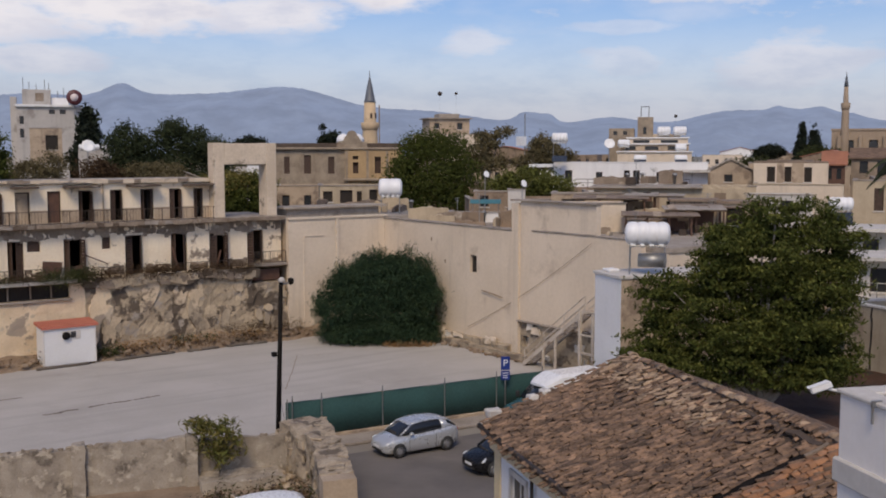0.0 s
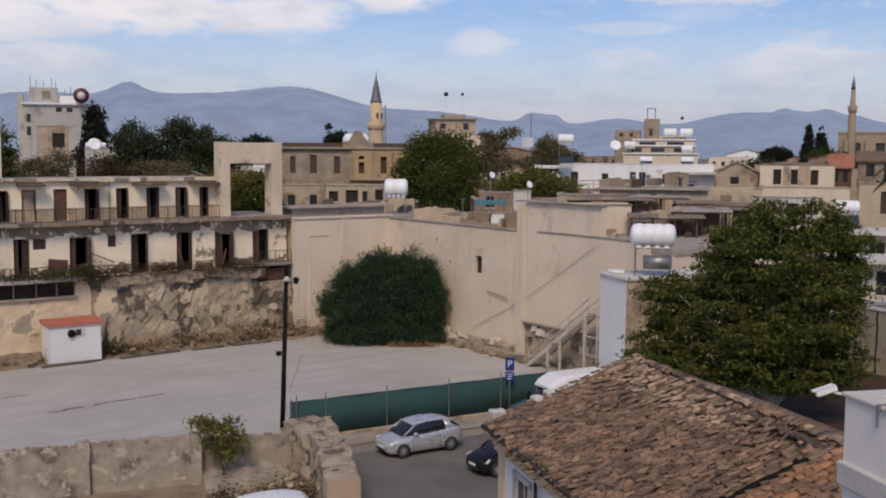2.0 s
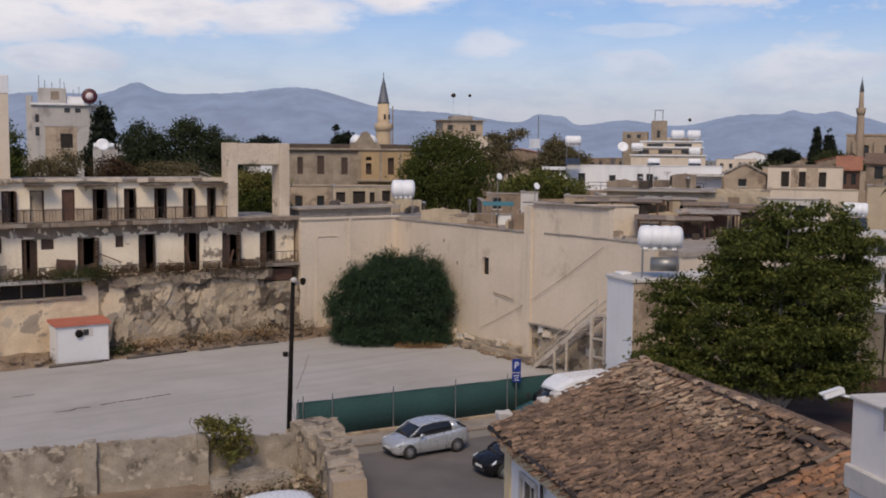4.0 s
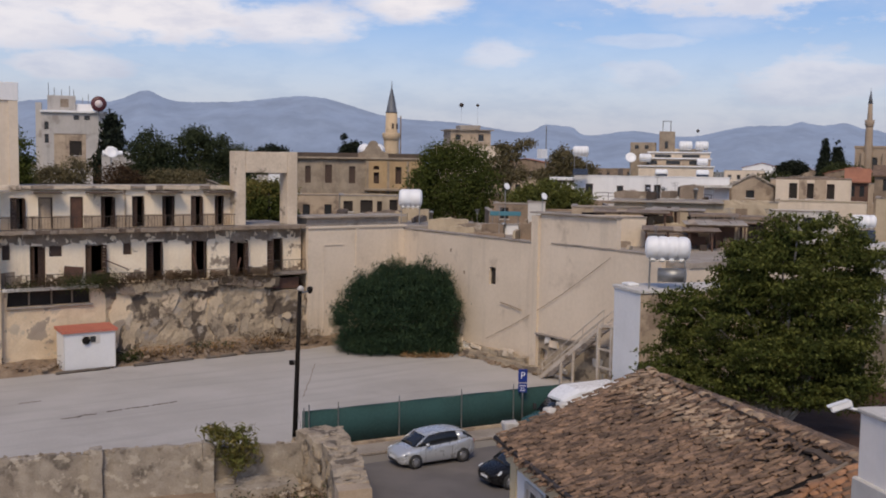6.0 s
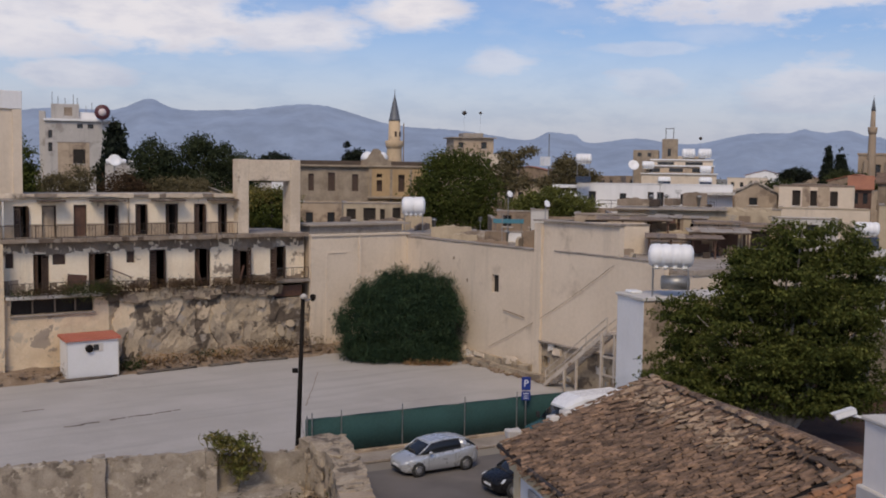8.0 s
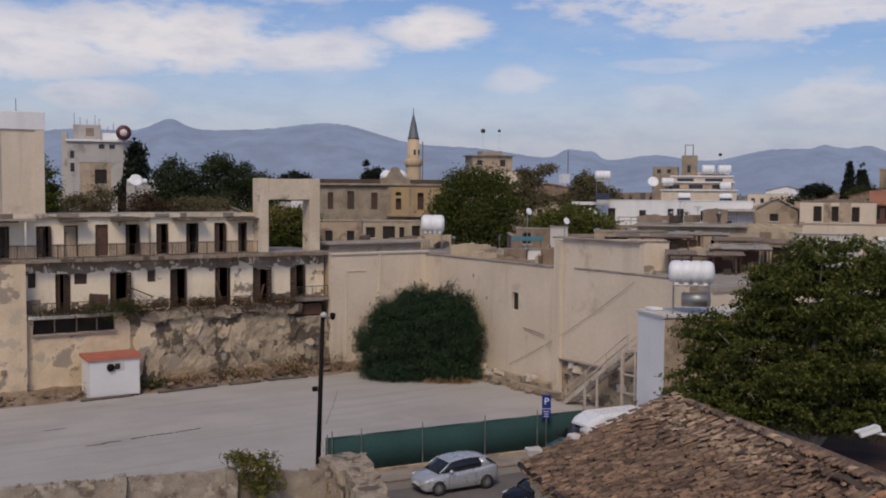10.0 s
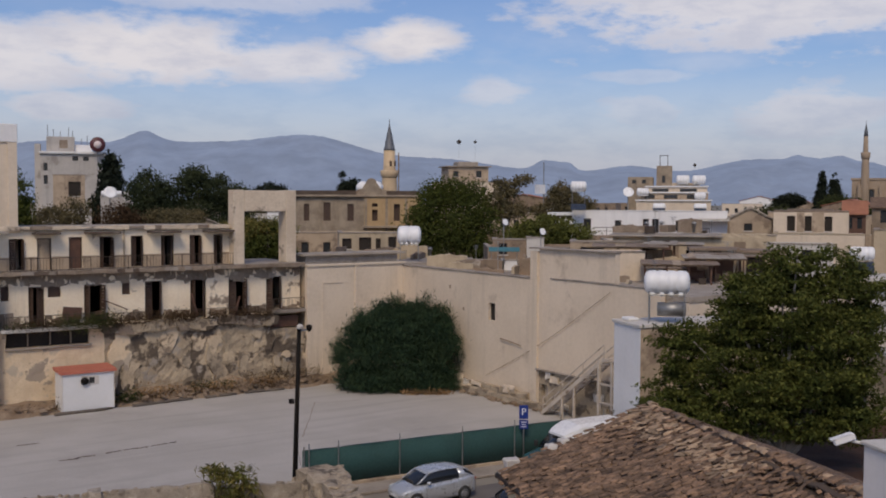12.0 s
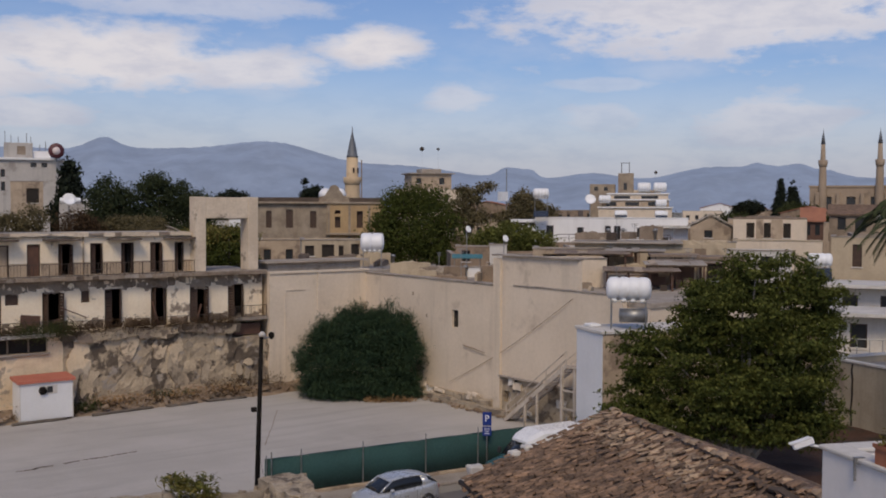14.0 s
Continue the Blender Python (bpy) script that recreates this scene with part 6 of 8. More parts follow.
far_tree("dark grove tree behind the hotel", 45.8, 113.3, [(-1.2, 0, 15.0, 1.7, 2.2, 1.9), (1.5, 0, 14.4, 1.7, 2.2, 1.9), (-0.6, 0, 16.4, 1.0, 1.2, 0.7), (0, 0, 11.6, 3.0, 2.4, 2.4)], 43, M_GROVE, 360, 0.42)
far_tree("dark grove tree behind the hotel", 49.2, 112.0, [(0, 0, 13.6, 1.5, 2, 1.7), (0.6, 0, 10.6, 2.0, 2, 2.0)], 44, M_GROVE, 190, 0.42)
far_tree("yellow-green tree behind the hotel roof", 43.0, 96.6, [(0, 0, 10.2, 2.6, 2.0, 1.2), (3.0, 0, 10.6, 2.4, 2, 1.1)], 45, M_LEAF_DRY, 190, 0.34)
for x, y, blobs, seed, mat in ((27.0, 97.5, [(0, 0, 12.2, 1.6, 1.6, 1.4), (-1.6, 0, 11.6, 1.4, 1.4, 1.4), (1.2, 0, 10.2, 1.6, 1.4, 1.0)], 46, M_OLIVEBUSH), (30.6, 96.0, [(0, 0, 11.6, 1.9, 1.6, 1.5), (1.6, 0, 11.0, 1.5, 1.4, 1.1)], 58, M_DARKWEED), (34.4, 94.6, [(0, 0, 11.2, 1.8, 1.6, 1.2), (2.0, 0, 10.6, 1.8, 1.4, 1.1)], 59, M_OLIVEBUSH), (37.6, 98.0, [(0, 0, 11.4, 2.2, 1.6, 1.1)], 60, M_OLIVEBUSH)):
    far_tree("dry brown-olive bush behind the hotel roof", x, y, blobs, seed, mat, 150, 0.30, "bush", 0.34)
far_tree("tall tree beside the stair block", 23.4, 106.5, [(0, 0, 13.4, 2.0, 2, 2.8), (-1.4, 0, 11.6, 1.8, 2, 2.2), (1.0, 0, 11.0, 1.8, 2, 2.0)], 47, M_LEAF, 220, 0.45)
far_tree("tree seen through the portal", 45.0, 95.0, [(0, 0, 9.4, 2.2, 2, 2.2), (1.4, 0, 8.2, 1.6, 2, 1.6), (-1.6, 0, 8.6, 1.6, 2, 2.0)], 48, M_LEAF, 200, 0.4)
far_tree("loose open tree on the skyline", 93.0, 117.0, [(0, 0, 15.0, 1.8, 2, 0.9), (2.0, 0, 16.4, 1.4, 1.5, 0.8), (-2.2, 0, 13.6, 2.2, 2, 0.9), (-1.2, 0, 16.0, 0.8, 1, 0.5), (0, 0, 12, 3.6, 2, 1.4)], 49, M_OLIVEBUSH, 150, 0.5)
far_tree("loose open tree on the skyline", 99.0, 112.0, [(0, 0, 14.2, 2.0, 2, 1.2), (2.0, 0, 12.6, 2.6, 2, 1.4), (-2.0, 0, 12.0, 2.6, 2, 1.3), (-0.5, 0, 15.6, 0.9, 1, 0.6)], 50, M_OLIVEBUSH, 190, 0.5)
far_tree("low spreading garden tree behind the roofs", 74.9, 87.2, [(0, 0, 10.2, 3.2, 2.4, 1.7), (-2.6, 0, 9.8, 1.8, 2, 1.4), (2.8, 0, 9.8, 2.2, 2, 1.4)], 51, M_LEAF_MID, 260, 0.4)
far_tree("dark tree beside the old church", 247.5, 169.5, [(0, 0, 12.2, 4.4, 3, 2.8), (4.0, 0, 11.6, 3, 3, 2.6)], 52, M_FAR_LEAF, 160, 0.9, spread=0.8)
far_tree("dark low tree on the skyline", 205.0, 152.0, [(0, 0, 13.6, 2.4, 2, 1.3), (-2.2, 0, 13.2, 1.8, 2, 1.0)], 53, M_CYPRESS, 120, 0.8, spread=0.6)
far_tree("dark low tree on the skyline", 76.5, 160.0, [(0, 0, 14.6, 2.6, 2, 1.6)], 54, M_CYPRESS, 90, 0.6)
far_tree("dark low tree on the skyline", 92.0, 160.0, [(0, 0, 15.0, 2.0, 2, 2.0)], 55, M_CYPRESS, 90, 0.6)


def cypress(label, x, y, top, r, seed):
    blobs = [(0.03 * r * math.sin(k * 2.1), 0, top * (0.35 + 0.58 * k / 9), r * (1.0 - 0.84 * (k / 9) ** 1.5), r * (1.0 - 0.84 * (k / 9) ** 1.5), top * 0.10) for k in range(10)]
    return tree("cypress", label, x, y, facing(x, y), blobs, 420, 26, 0.16 * r, 0.34 * r, 0.4, M_CYPRESS, top * 0.3, 0.2, seed, "cypress", 3, 0.0, 0.9)


cypress("tall dark cypress beside the pale block", 51.7, 165.7, 20.6, 3.3, 61)
cypress("dark cypress behind the sandstone building", 93.5, 165.4, 20.4, 1.3, 62)
cypress("pair of slim dark cypresses by the church", 270.0, 189.8, 22.8, 2.6, 63)
cypress("pair of slim dark cypresses by the church", 272.0, 187.0, 21.6, 2.9, 64)

palm = thing("palm_tree", "tall date palm with drooping dark fronds", "palm", pose(49.75, 27.75, 0, 0, 0, -60))
bm = bmesh.new()
bm_path(bm, [(0, 0, 0), (0.1, 0, 5), (0.0, 0, 13.3)], 0.27, 0.2, 10)
part("trunk", bm, M_BARK, palm)
rng_np = np.random.default_rng(71)
for k in range(46):
    a, rise = 2.4 * k, (rng_np.uniform(-0.1, 1.5) if k % 3 else rng_np.uniform(-1.0, 0.0))
    reach = rng_np.uniform(2.1, 2.9) * (1 + min(0, rise) * 0.45)
    pts = []
    for t in np.linspace(0, 1, 9):
        pts.append((math.cos(a) * reach * t, math.sin(a) * reach * t, 13.3 + rise * 2.2 * t - (1.2 + rise * 0.8) * t * t * 1.3))
    pts = np.array(pts)
    bm = bmesh.new()
    for i in range(8):
        p, q = Vector(pts[i]), Vector(pts[i + 1])
        for u in (0.0, 0.2, 0.4, 0.6, 0.8):
            root = p.lerp(q, u)
            ahead = (q - p).normalized()
            across = ahead.cross(Vector((0, 0, 1))).normalized()
            for s in (-1, 1):
                tip = root + across * s * 0.42 * (1 - 0.5 * i / 8) + ahead * 0.3 - Vector((0, 0, 0.17))
                bm.faces.new([bm.verts.new(v) for v in (root - ahead * 0.03, tip, root + ahead * 0.06)])
    bm_path(bm, [tuple(p) for p in pts], 0.03, 0.01, 4)
    part("frond", bm, M_GROVE, palm)

# ---------------------------------------------------------------- tanks and buildings behind


def water_tank(label, x, y, z, turn, length=2.0, r=0.55, stand=1.0, two=False, panel=True, group="roof water tanks", under=False, lobes=3):
    """A white drum lying on a steel stand, with its solar collector."""
    ob = thing("water_tank", label, "water tank", pose(x, y, z, 0, 0, turn), group)
    for k in range(2 if two else 1):
        bm = bmesh.new()
        off = (k - 0.5) * (2 * r + 0.08) if two else 0.0
        h = length / 2
        prof = [(0.02, -h), (r * 0.45, -h * 0.985), (r * 0.78, -h * 0.93), (r * 0.95, -h * 0.83), (r, -h * 0.68)]
        for i in range(lobes):
            c = h * (0.42 * i - 0.21 * (lobes - 1))
            prof += [(r, c - h * 0.08), (r * 0.93, c - h * 0.025), (r * 0.93, c + h * 0.025), (r, c + h * 0.08)]
        prof += [(r, h * 0.68), (r * 0.95, h * 0.83), (r * 0.78, h * 0.93), (r * 0.45, h * 0.985), (0.02, h)]
        bm_lathe(bm, prof, 20, (0, off, stand + r), "X")
        part("drum", bm, M_TANK, ob, "white ribbed plastic drum", True)
        for i in range(4):
            x = h * (-0.62 + 0.41 * i)
            box_part("foot", (x - 0.10 * h, off - r * 0.62, stand - 0.08), (x + 0.10 * h, off + r * 0.62, stand + r * 0.42), M_TANK, ob, "", 0.02)
    for s in (-1, 1):
        for t in (-1, 1):
            tube_part("leg", (s * length * 0.38, t * r * (1.7 if two else 0.7), 0), (s * length * 0.38, t * r * (1.7 if two else 0.7), stand + r * 0.25), 0.035, M_STEEL, ob, "", 6)
    for t in (-1, 1):
        tube_part("cross_bar", (-length * 0.4, t * r * (1.7 if two else 0.7), stand), (length * 0.4, t * r * (1.7 if two else 0.7), stand), 0.03, M_STEEL, ob, "", 6)
    if under:
        bm = bmesh.new()
        bm_lathe(bm, [(0.02, -0.75), (0.36, -0.72), (0.38, 0.72), (0.02, 0.75)], 16, (0.25, 0, 0.72), "X")
        part("boiler", bm, M_STEEL, ob, "grey steel boiler under the drum", True)
    if panel:
        bm = bmesh.new()
        bm_box(bm, (-length * 0.45, -0.55, -0.04), (length * 0.45, 0.55, 0.04), None, 0.01)
        p = part("collector", bm, M_PANEL, ob, "dark solar collector")
        p.matrix_basis = pose(0, -r - 0.5, 0.42, 42)
    return ob


def house(name, label, x, y, w, d, top, turn, mat, openings=(), side=(), parapet=0.35, roof=None, gable=0.0, eave=0.0, category="house", cope=None, opening_mat=None):
    """A block house: front wall along its own x at y = 0, facing -y. Openings (x from the left edge, sill, width, height) in the front,
    and side openings in the left wall (y from the front)."""
    ob = thing(name, label, category, pose(x, y, 0, 0, 0, turn))
    holes = [(-w / 2 + a, -w / 2 + a + c, b, b + h) for a, b, c, h in openings]
    bm = bmesh.new()
    bm_wall(bm, -w / 2, w / 2, 0, top, 0, 0.3, holes)
    left = [(a, a + c, b, b + h) for a, b, c, h in side]
    bm_wall(bm, 0.3, d, 0, top, -w / 2, -w / 2 + 0.3, left, pose(0, 0, 0, 0, 0, 90) @ Matrix.Diagonal((1, -1, 1, 1)))
    bm_box(bm, (w / 2 - 0.3, 0.3, 0), (w / 2, d, top)), bm_box(bm, (-w / 2 + 0.3, d - 0.3, 0), (w / 2 - 0.3, d, top))
    if gable:
        for yy in (0.0, d - 0.3):
            vs = [bm.verts.new(p) for p in ((-w / 2, yy, top), (w / 2, yy, top), (0, yy, top + gable), (-w / 2, yy + 0.3, top), (w / 2, yy + 0.3, top), (0, yy + 0.3, top + gable))]
            for f in ((0, 1, 2), (5, 4, 3), (0, 2, 5, 3), (2, 1, 4, 5)):
                bm.faces.new([vs[i] for i in f])
    bmesh.ops.recalc_face_normals(bm, faces=bm.faces[:])
    part("wall", bm, mat, ob)
    if gable:
        bm = bmesh.new()
        for s in (-1, 1):
            a = [(0, -0.25, top + gable + 0.1), (0, d + 0.25, top + gable + 0.1), (s * (w / 2 + 0.35), d + 0.25, top - 0.06), (s * (w / 2 + 0.35), -0.25, top - 0.06)]
            vs = [bm.verts.new(p) for p in a] + [bm.verts.new((px, py, pz + 0.14)) for px, py, pz in a]
            for f in ((0, 1, 2, 3), (7, 6, 5, 4), (0, 3, 7, 4), (1, 5, 6, 2), (3, 2, 6, 7), (0, 4, 5, 1)):
                bm.faces.new([vs[i] for i in f])
        bmesh.ops.recalc_face_normals(bm, faces=bm.faces[:])
        part("roof", bm, roof or M_TILE_FAR, ob)
    else:
        box_part("roof", (-w / 2 + 0.3 - eave, 0.3 - eave, top - parapet - 0.15 if not eave else top + 0.002), (w / 2 - 0.3 + eave, d - 0.3 + eave, top - parapet if not eave else top + 0.18), roof or M_ROOF, ob)
        if not eave:
            bm = bmesh.new()
            bm_box(bm, (-w / 2 - 0.06, -0.06, top), (w / 2 + 0.06, 0.36, top + 0.10)), bm_box(bm, (-w / 2 - 0.06, 0.361, top), (-w / 2 + 0.36, d, top + 0.10))
            part("coping", bm, cope or M_SLAB, ob)
    for x0, x1, z0, z1 in holes:
        win = box_part("window", (x0, 0.2, z0), (x1, 0.23, z1), opening_mat or M_GLASS, ob, "dark opening")
        box_part("sill", (x0 - 0.08, -0.08, z0 - 0.1), (x1 + 0.08, -0.002, z0 - 0.02), M_OFFWHITE, win)
        bm = bmesh.new()
        bm_box(bm, (x0, 0.1, z0), (x0 + 0.08, 0.19, z1)), bm_box(bm, (x1 - 0.08, 0.1, z0), (x1, 0.19, z1)), bm_box(bm, (x0 + 0.08, 0.1, z1 - 0.08), (x1 - 0.08, 0.19, z1))
        part("frame", bm, M_DOOR, win)
    for y0, y1, z0, z1 in left:
        box_part("window", (-w / 2 + 0.2, y0, z0), (-w / 2 + 0.23, y1, z1), opening_mat or M_GLASS, ob, "dark opening")
    return ob


# white column-like house past the fence, with tanks on top
column = thing("white_house", "narrow white rendered house, one side toned darker as shade", "house", pose(38.75, 37.75, 0, 0, 0, STREET + 2))
box_part("wall", (0, 0, 0), (7.5, 2.9, 7.1), M_WHITE, column)
# this side's shade is painted on as a darker beige sheet
box_part("side_shade", (0.02, -0.03, 0), (7.5, -0.002, 7.08), M_BEIGE, column, "grey-beige sheet that tones this side down as shade")
box_part("roof_slab", (-0.1, -0.12, 7.1), (7.5, 3.0, 7.26), M_OFFWHITE, column, "", 0.02)
box_part("roof_hump", (0.25, 1.8, 7.26), (0.9, 2.6, 7.42), M_WHITE, column, "", 0.05)
water_tank("white drum tank on the narrow house's roof", 40.55, 37.65, 7.26, -48, 2.35, 0.62, 1.5, panel=False, under=True)
garden_house = house("house", "olive-beige house wall with a dark crack behind the tree", 50.8, 29.05, 9.0, 5, 5.3, -105, M_OLIVE, cope=M_OFFWHITE)
rng = random.Random(311)
bm = bmesh.new()
bm_path(bm, [(-2.5 + rng.gauss(0, 0.05), -0.01, 5.25 - 0.42 * k) for k in range(9)], 0.06, 0.05, 5)
part("crack", bm, M_DEEP_SHADE, garden_house, "dark open crack down the render")
box_part("bare_patch", (-3.75, -0.012, 3.6), (-3.1, -0.003, 4.9), M_BAND, garden_house, "bare grey patch", 0.002)
# raised garden between the tile-roofed house and the crack wall
bm = bmesh.new()
bm_box(bm, (-11.0, -3.0, 0.02), (12.0, 17.5, 1.85))
cut_up(bm, 1.0)
rough_up(bm, 0.16, 0.6)
garden = tagged(part("garden_earth", bm, M_SOIL), "raised garden bed of dark reddish earth", "ground", kind="structure")
garden.matrix_basis = pose(39.5, 24.2, 0, 0, 0, -58)

# roofs behind the long wall
water_tank("large white ribbed drum tank on the terrace roof", 46.7, 71.6, 8.59, -33, 1.95, 0.74, 1.40, panel=False, lobes=1)
house("house", "low tan concrete house with open bays", 51.6, 86.0, 5.9, 6, 10.4, facing(51.4, 85.7) + 3, M_TAN, [(0.3, 8.9, 0.9, 1.0), (1.9, 8.75, 1.2, 1.25), (3.5, 8.9, 0.5, 1.0), (4.7, 8.75, 0.8, 1.3)], opening_mat=M_DEEP_SHADE)
house("shed_room", "small brown roof room behind the parapet", 53.2, 66.4, 3.0, 2.5, 10.4, facing(53, 66), M_BROWN, [(0.5, 9.2, 0.7, 0.9)])
house("shed_room", "small grey roof room", 54.6, 65.0, 1.4, 2, 10.55, facing(54, 65), M_OFFWHITE)
house("roof_room", "white low roof room with a turquoise awning", 49.6, 63.6, 4.6, 2.2, 8.95, facing(49, 63), M_WHITE, parapet=0.1)
bm = bmesh.new()
bm_box(bm, (-1.2, -0.6, 0), (1.2, 0.6, 0.05), pose(50.6, 64.0, 9.75, 12, 0, -38))
awning = tagged(part("awning", bm, M_TURQUOISE), "turquoise sheet awning on the roof", "awning")
bm = bmesh.new()
for dx in (-1.0, 1.0):
    bm_tube(bm, (50.6 + dx * 0.8, 64.0 - dx * 0.6, 8.2), (50.6 + dx * 0.8, 64.0 - dx * 0.6, 9.75), 0.03, None, 6)
part("pole", bm, M_STEEL, awning)
for x, y, z in ((52.6, 66.6, 12.0), (51.8, 61.0, 11.4)):
    ob = thing("aerial_mast", "thin steel roof mast with small dishes", "mast", pose(x, y, 8.2))
    tube_part("mast", (0, 0, 0), (0, 0, z - 8.2), 0.04, M_STEEL, ob, "", 6)
    bm = bmesh.new()
    bm_lathe(bm, [(0.02, 0), (0.18, 0.04), (0.28, 0.12), (0.27, 0.13), (0.02, 0.03)], 14)
    dish = part("dish", bm, M_TANK, ob, "white dish")
    dish.matrix_basis = pose(0, -0.1, z - 8.4, 70)
house("roof_room", "cream roof room with stained parapet", 49.2, 52.2, 6.6, 4, 10.1, facing(48, 53), M_CREAM)
house("roof_room", "flat-roofed beige roof room", 56.5, 58.8, 5.5, 4, 10.4, facing(56, 58), M_BEIGE, [(0.8, 9.0, 1.8, 1.0)])

# the block that carries the camera's terrace
own_block = thing("own_block", "plain rendered block with a roof terrace under the viewer", "building", pose(0, 0, 0, 0, 0, -36))
box_part("wall", (-7, -12, 0), (7, 0.55, 11.9), M_CREAM, own_block)
box_part("terrace", (-7.1, -12.1, 11.9), (7.1, 0.6, 12.05), M_ROOF, own_block)
box_part("parapet", (-7.1, 0.35, 12.05), (7.1, 0.6, 12.9), M_CREAM, own_block, "", 0.02)


def roof_clutter(seed, count, x0, x1, y0, y1, z):
    """Odds and ends left on a flat roof: stub walls, sheets, crates, vents and aerials."""
    rng = random.Random(seed)
    for k in range(count):
        x, y, turn, kind = rng.uniform(x0, x1), rng.uniform(y0, y1), rng.choice((-48, -40, 40, 10)), rng.choice("wwwwcva")
        m = pose(x, y, z, 0, 0, turn + rng.uniform(-6, 6))
        if kind == "w":
            bm = bmesh.new()
            w, h = rng.uniform(1.0, 3.2), rng.uniform(0.4, 1.3)
            bm_box(bm, (-w / 2, -0.1, 0), (w / 2, 0.1, h))
            cut_up(bm, 0.3)
            ragged(bm, h, 0.3, 1.7)
            ob = tagged(part("stub_wall", bm, rng.choice((M_BEIGE, M_BROWN, M_TAN, M_BAND))), "broken low stub wall on a flat roof", "wall", "roof stub walls")
        elif kind == "s":
            bm = bmesh.new()
            w, d = rng.uniform(1.4, 3.4), rng.uniform(0.9, 1.8)
            bm_box(bm, (-w / 2, -d / 2, 0.75), (w / 2, d / 2, 0.80), pose(0, 0, 0, rng.uniform(-6, 6)))
            for sx in (-1, 1):
                for sy in (-1, 1):
                    bm_box(bm, (sx * w * 0.44 - 0.04, sy * d * 0.42 - 0.04, 0), (sx * w * 0.44 + 0.04, sy * d * 0.42 + 0.04, 0.76))
            ob = tagged(part("lean_to", bm, rng.choice((M_BROWN, M_ROOF, M_RUST, M_TAN))), "rusty sheet lean-to on a flat roof", "lean-to", "roof lean-tos")
        elif kind == "c":
            bm = bmesh.new()
            w = rng.uniform(0.4, 0.9)
            bm_box(bm, (-w, -w * 0.6, 0), (w, w * 0.6, w * 0.9), None, 0.03)
            ob = tagged(part("crate", bm, rng.choice((M_IRON, M_OFFWHITE, M_BROWN, M_BAND))), "weathered crate on a flat roof", "crate", "roof crates")
        elif kind == "v":
            bm = bmesh.new()
            bm_lathe(bm, [(0.12, 0), (0.12, 0.7), (0.22, 0.72), (0.2, 0.86), (0.04, 0.95)], 10)
            ob = tagged(part("roof_vent", bm, M_STEEL), "small steel roof vent", "vent", "roof vents")
        else:
            bm = bmesh.new()
            h = rng.uniform(1.2, 2.6)
            bm_tube(bm, (0, 0, 0), (0, 0, h), 0.025, None, 5)
            for q in range(4):
                bm_tube(bm, (-0.35 + 0.05 * q, 0, h - 0.1 * q), (0.35 - 0.05 * q, 0, h - 0.1 * q), 0.015, None, 4)
            ob = tagged(part("tv_aerial", bm, M_STEEL), "thin television aerial on a flat roof", "aerial", "roof aerials")
        ob.matrix_basis = m


roof_clutter(1, 64, 46, 61.5, 46, 68, 8.2)
roof_clutter(2, 10, 38, 51, 73, 77, 8.58)
# ruined upper storeys right of the long wall
ruin = thing("ruined_house", "roofless brown upper storey with boarded bays", "house", pose(63.8, 57.0, 0, 0, 0, -48))
bm = bmesh.new()
bm_wall(bm, -6, 6, 0, 10.7, 0, 0.3, [(-5.6, -4.6, 8.6, 10.2), (-4.2, -2.4, 8.5, 9.9), (-0.2, 1.2, 8.7, 9.7), (1.9, 3.2, 8.4, 9.9)])
bm_box(bm, (-6, 0.3, 0), (-5.7, 6, 10.7)), bm_box(bm, (5.7, 0.3, 0), (6, 6, 10.7)), bm_box(bm, (-5.7, 5.7, 0), (5.7, 6, 10.7))
part("wall", bm, M_TAN, ruin)
for x0, x1, mat in ((-2.1, -1.35, M_DOOR_RED), (-1.2, -0.75, M_BROWN), (-5.6, -4.9, M_OFFWHITE), (3.5, 4.4, M_BROWN)):
    box_part("boarding", (x0, -0.08, 8.3), (x1, -0.01, 10.4), mat, ruin, "upright boards")
box_part("roof", (-6.3, -0.5, 10.72), (2.6, 6.2, 10.86), M_ROOF, ruin, "sagging flat roof edge", 0.03)
bm = bmesh.new()
bm_box(bm, (2.6, 0.0, 10.7), (6.0, 0.3, 11.0))
cut_up(bm, 0.3)
rough_up(bm, 0.16, 1.9, only=lambda p: p.z > 10.8)
part("broken_wall_top", bm, M_TAN, ruin)
box_part("white_panel", (-5.4, -0.12, 8.4), (-4.5, -0.085, 10.3), M_WHITE, ruin, "pale blue-white sheet")
# near-black sheet set behind the bays as their unlit inside
box_part("interior", (-5.69, 2.0, 8.0), (5.69, 2.1, 10.7), M_DEEP_SHADE, ruin)
house("shed_roof", "low shed with a brown sheet roof", 57.4, 51.6, 5.0, 3, 8.95, -47, M_BROWN, eave=0.4, roof=M_RUST)
house("house", "long tan flat-roofed house with dark bays", 72.6, 63.6, 13.2, 6, 10.55, -48, M_TAN, [(0.6, 9.2, 1.4, 1.0), (4.0, 9.3, 1.2, 0.9), (8.0, 9.2, 1.6, 1.0)])
house("house", "grey ruined house with broken wall", 70.2, 51.6, 5.6, 5, 10.2, -54, M_OFFWHITE, [(0.8, 8.6, 0.8, 1.2), (3.2, 8.6, 0.9, 1.2)])
for x, y, s in ((64.0, 47.5, 1.4), (62.3, 49.2, 1.2)):
    far_tree("pale flowering shrub on the roofs", x, y, [(0, 0, 8.4, s, 1, 0.7)], int(80 + x), M_OFFWHITE, 30, 0.2, "shrub", 0.3)

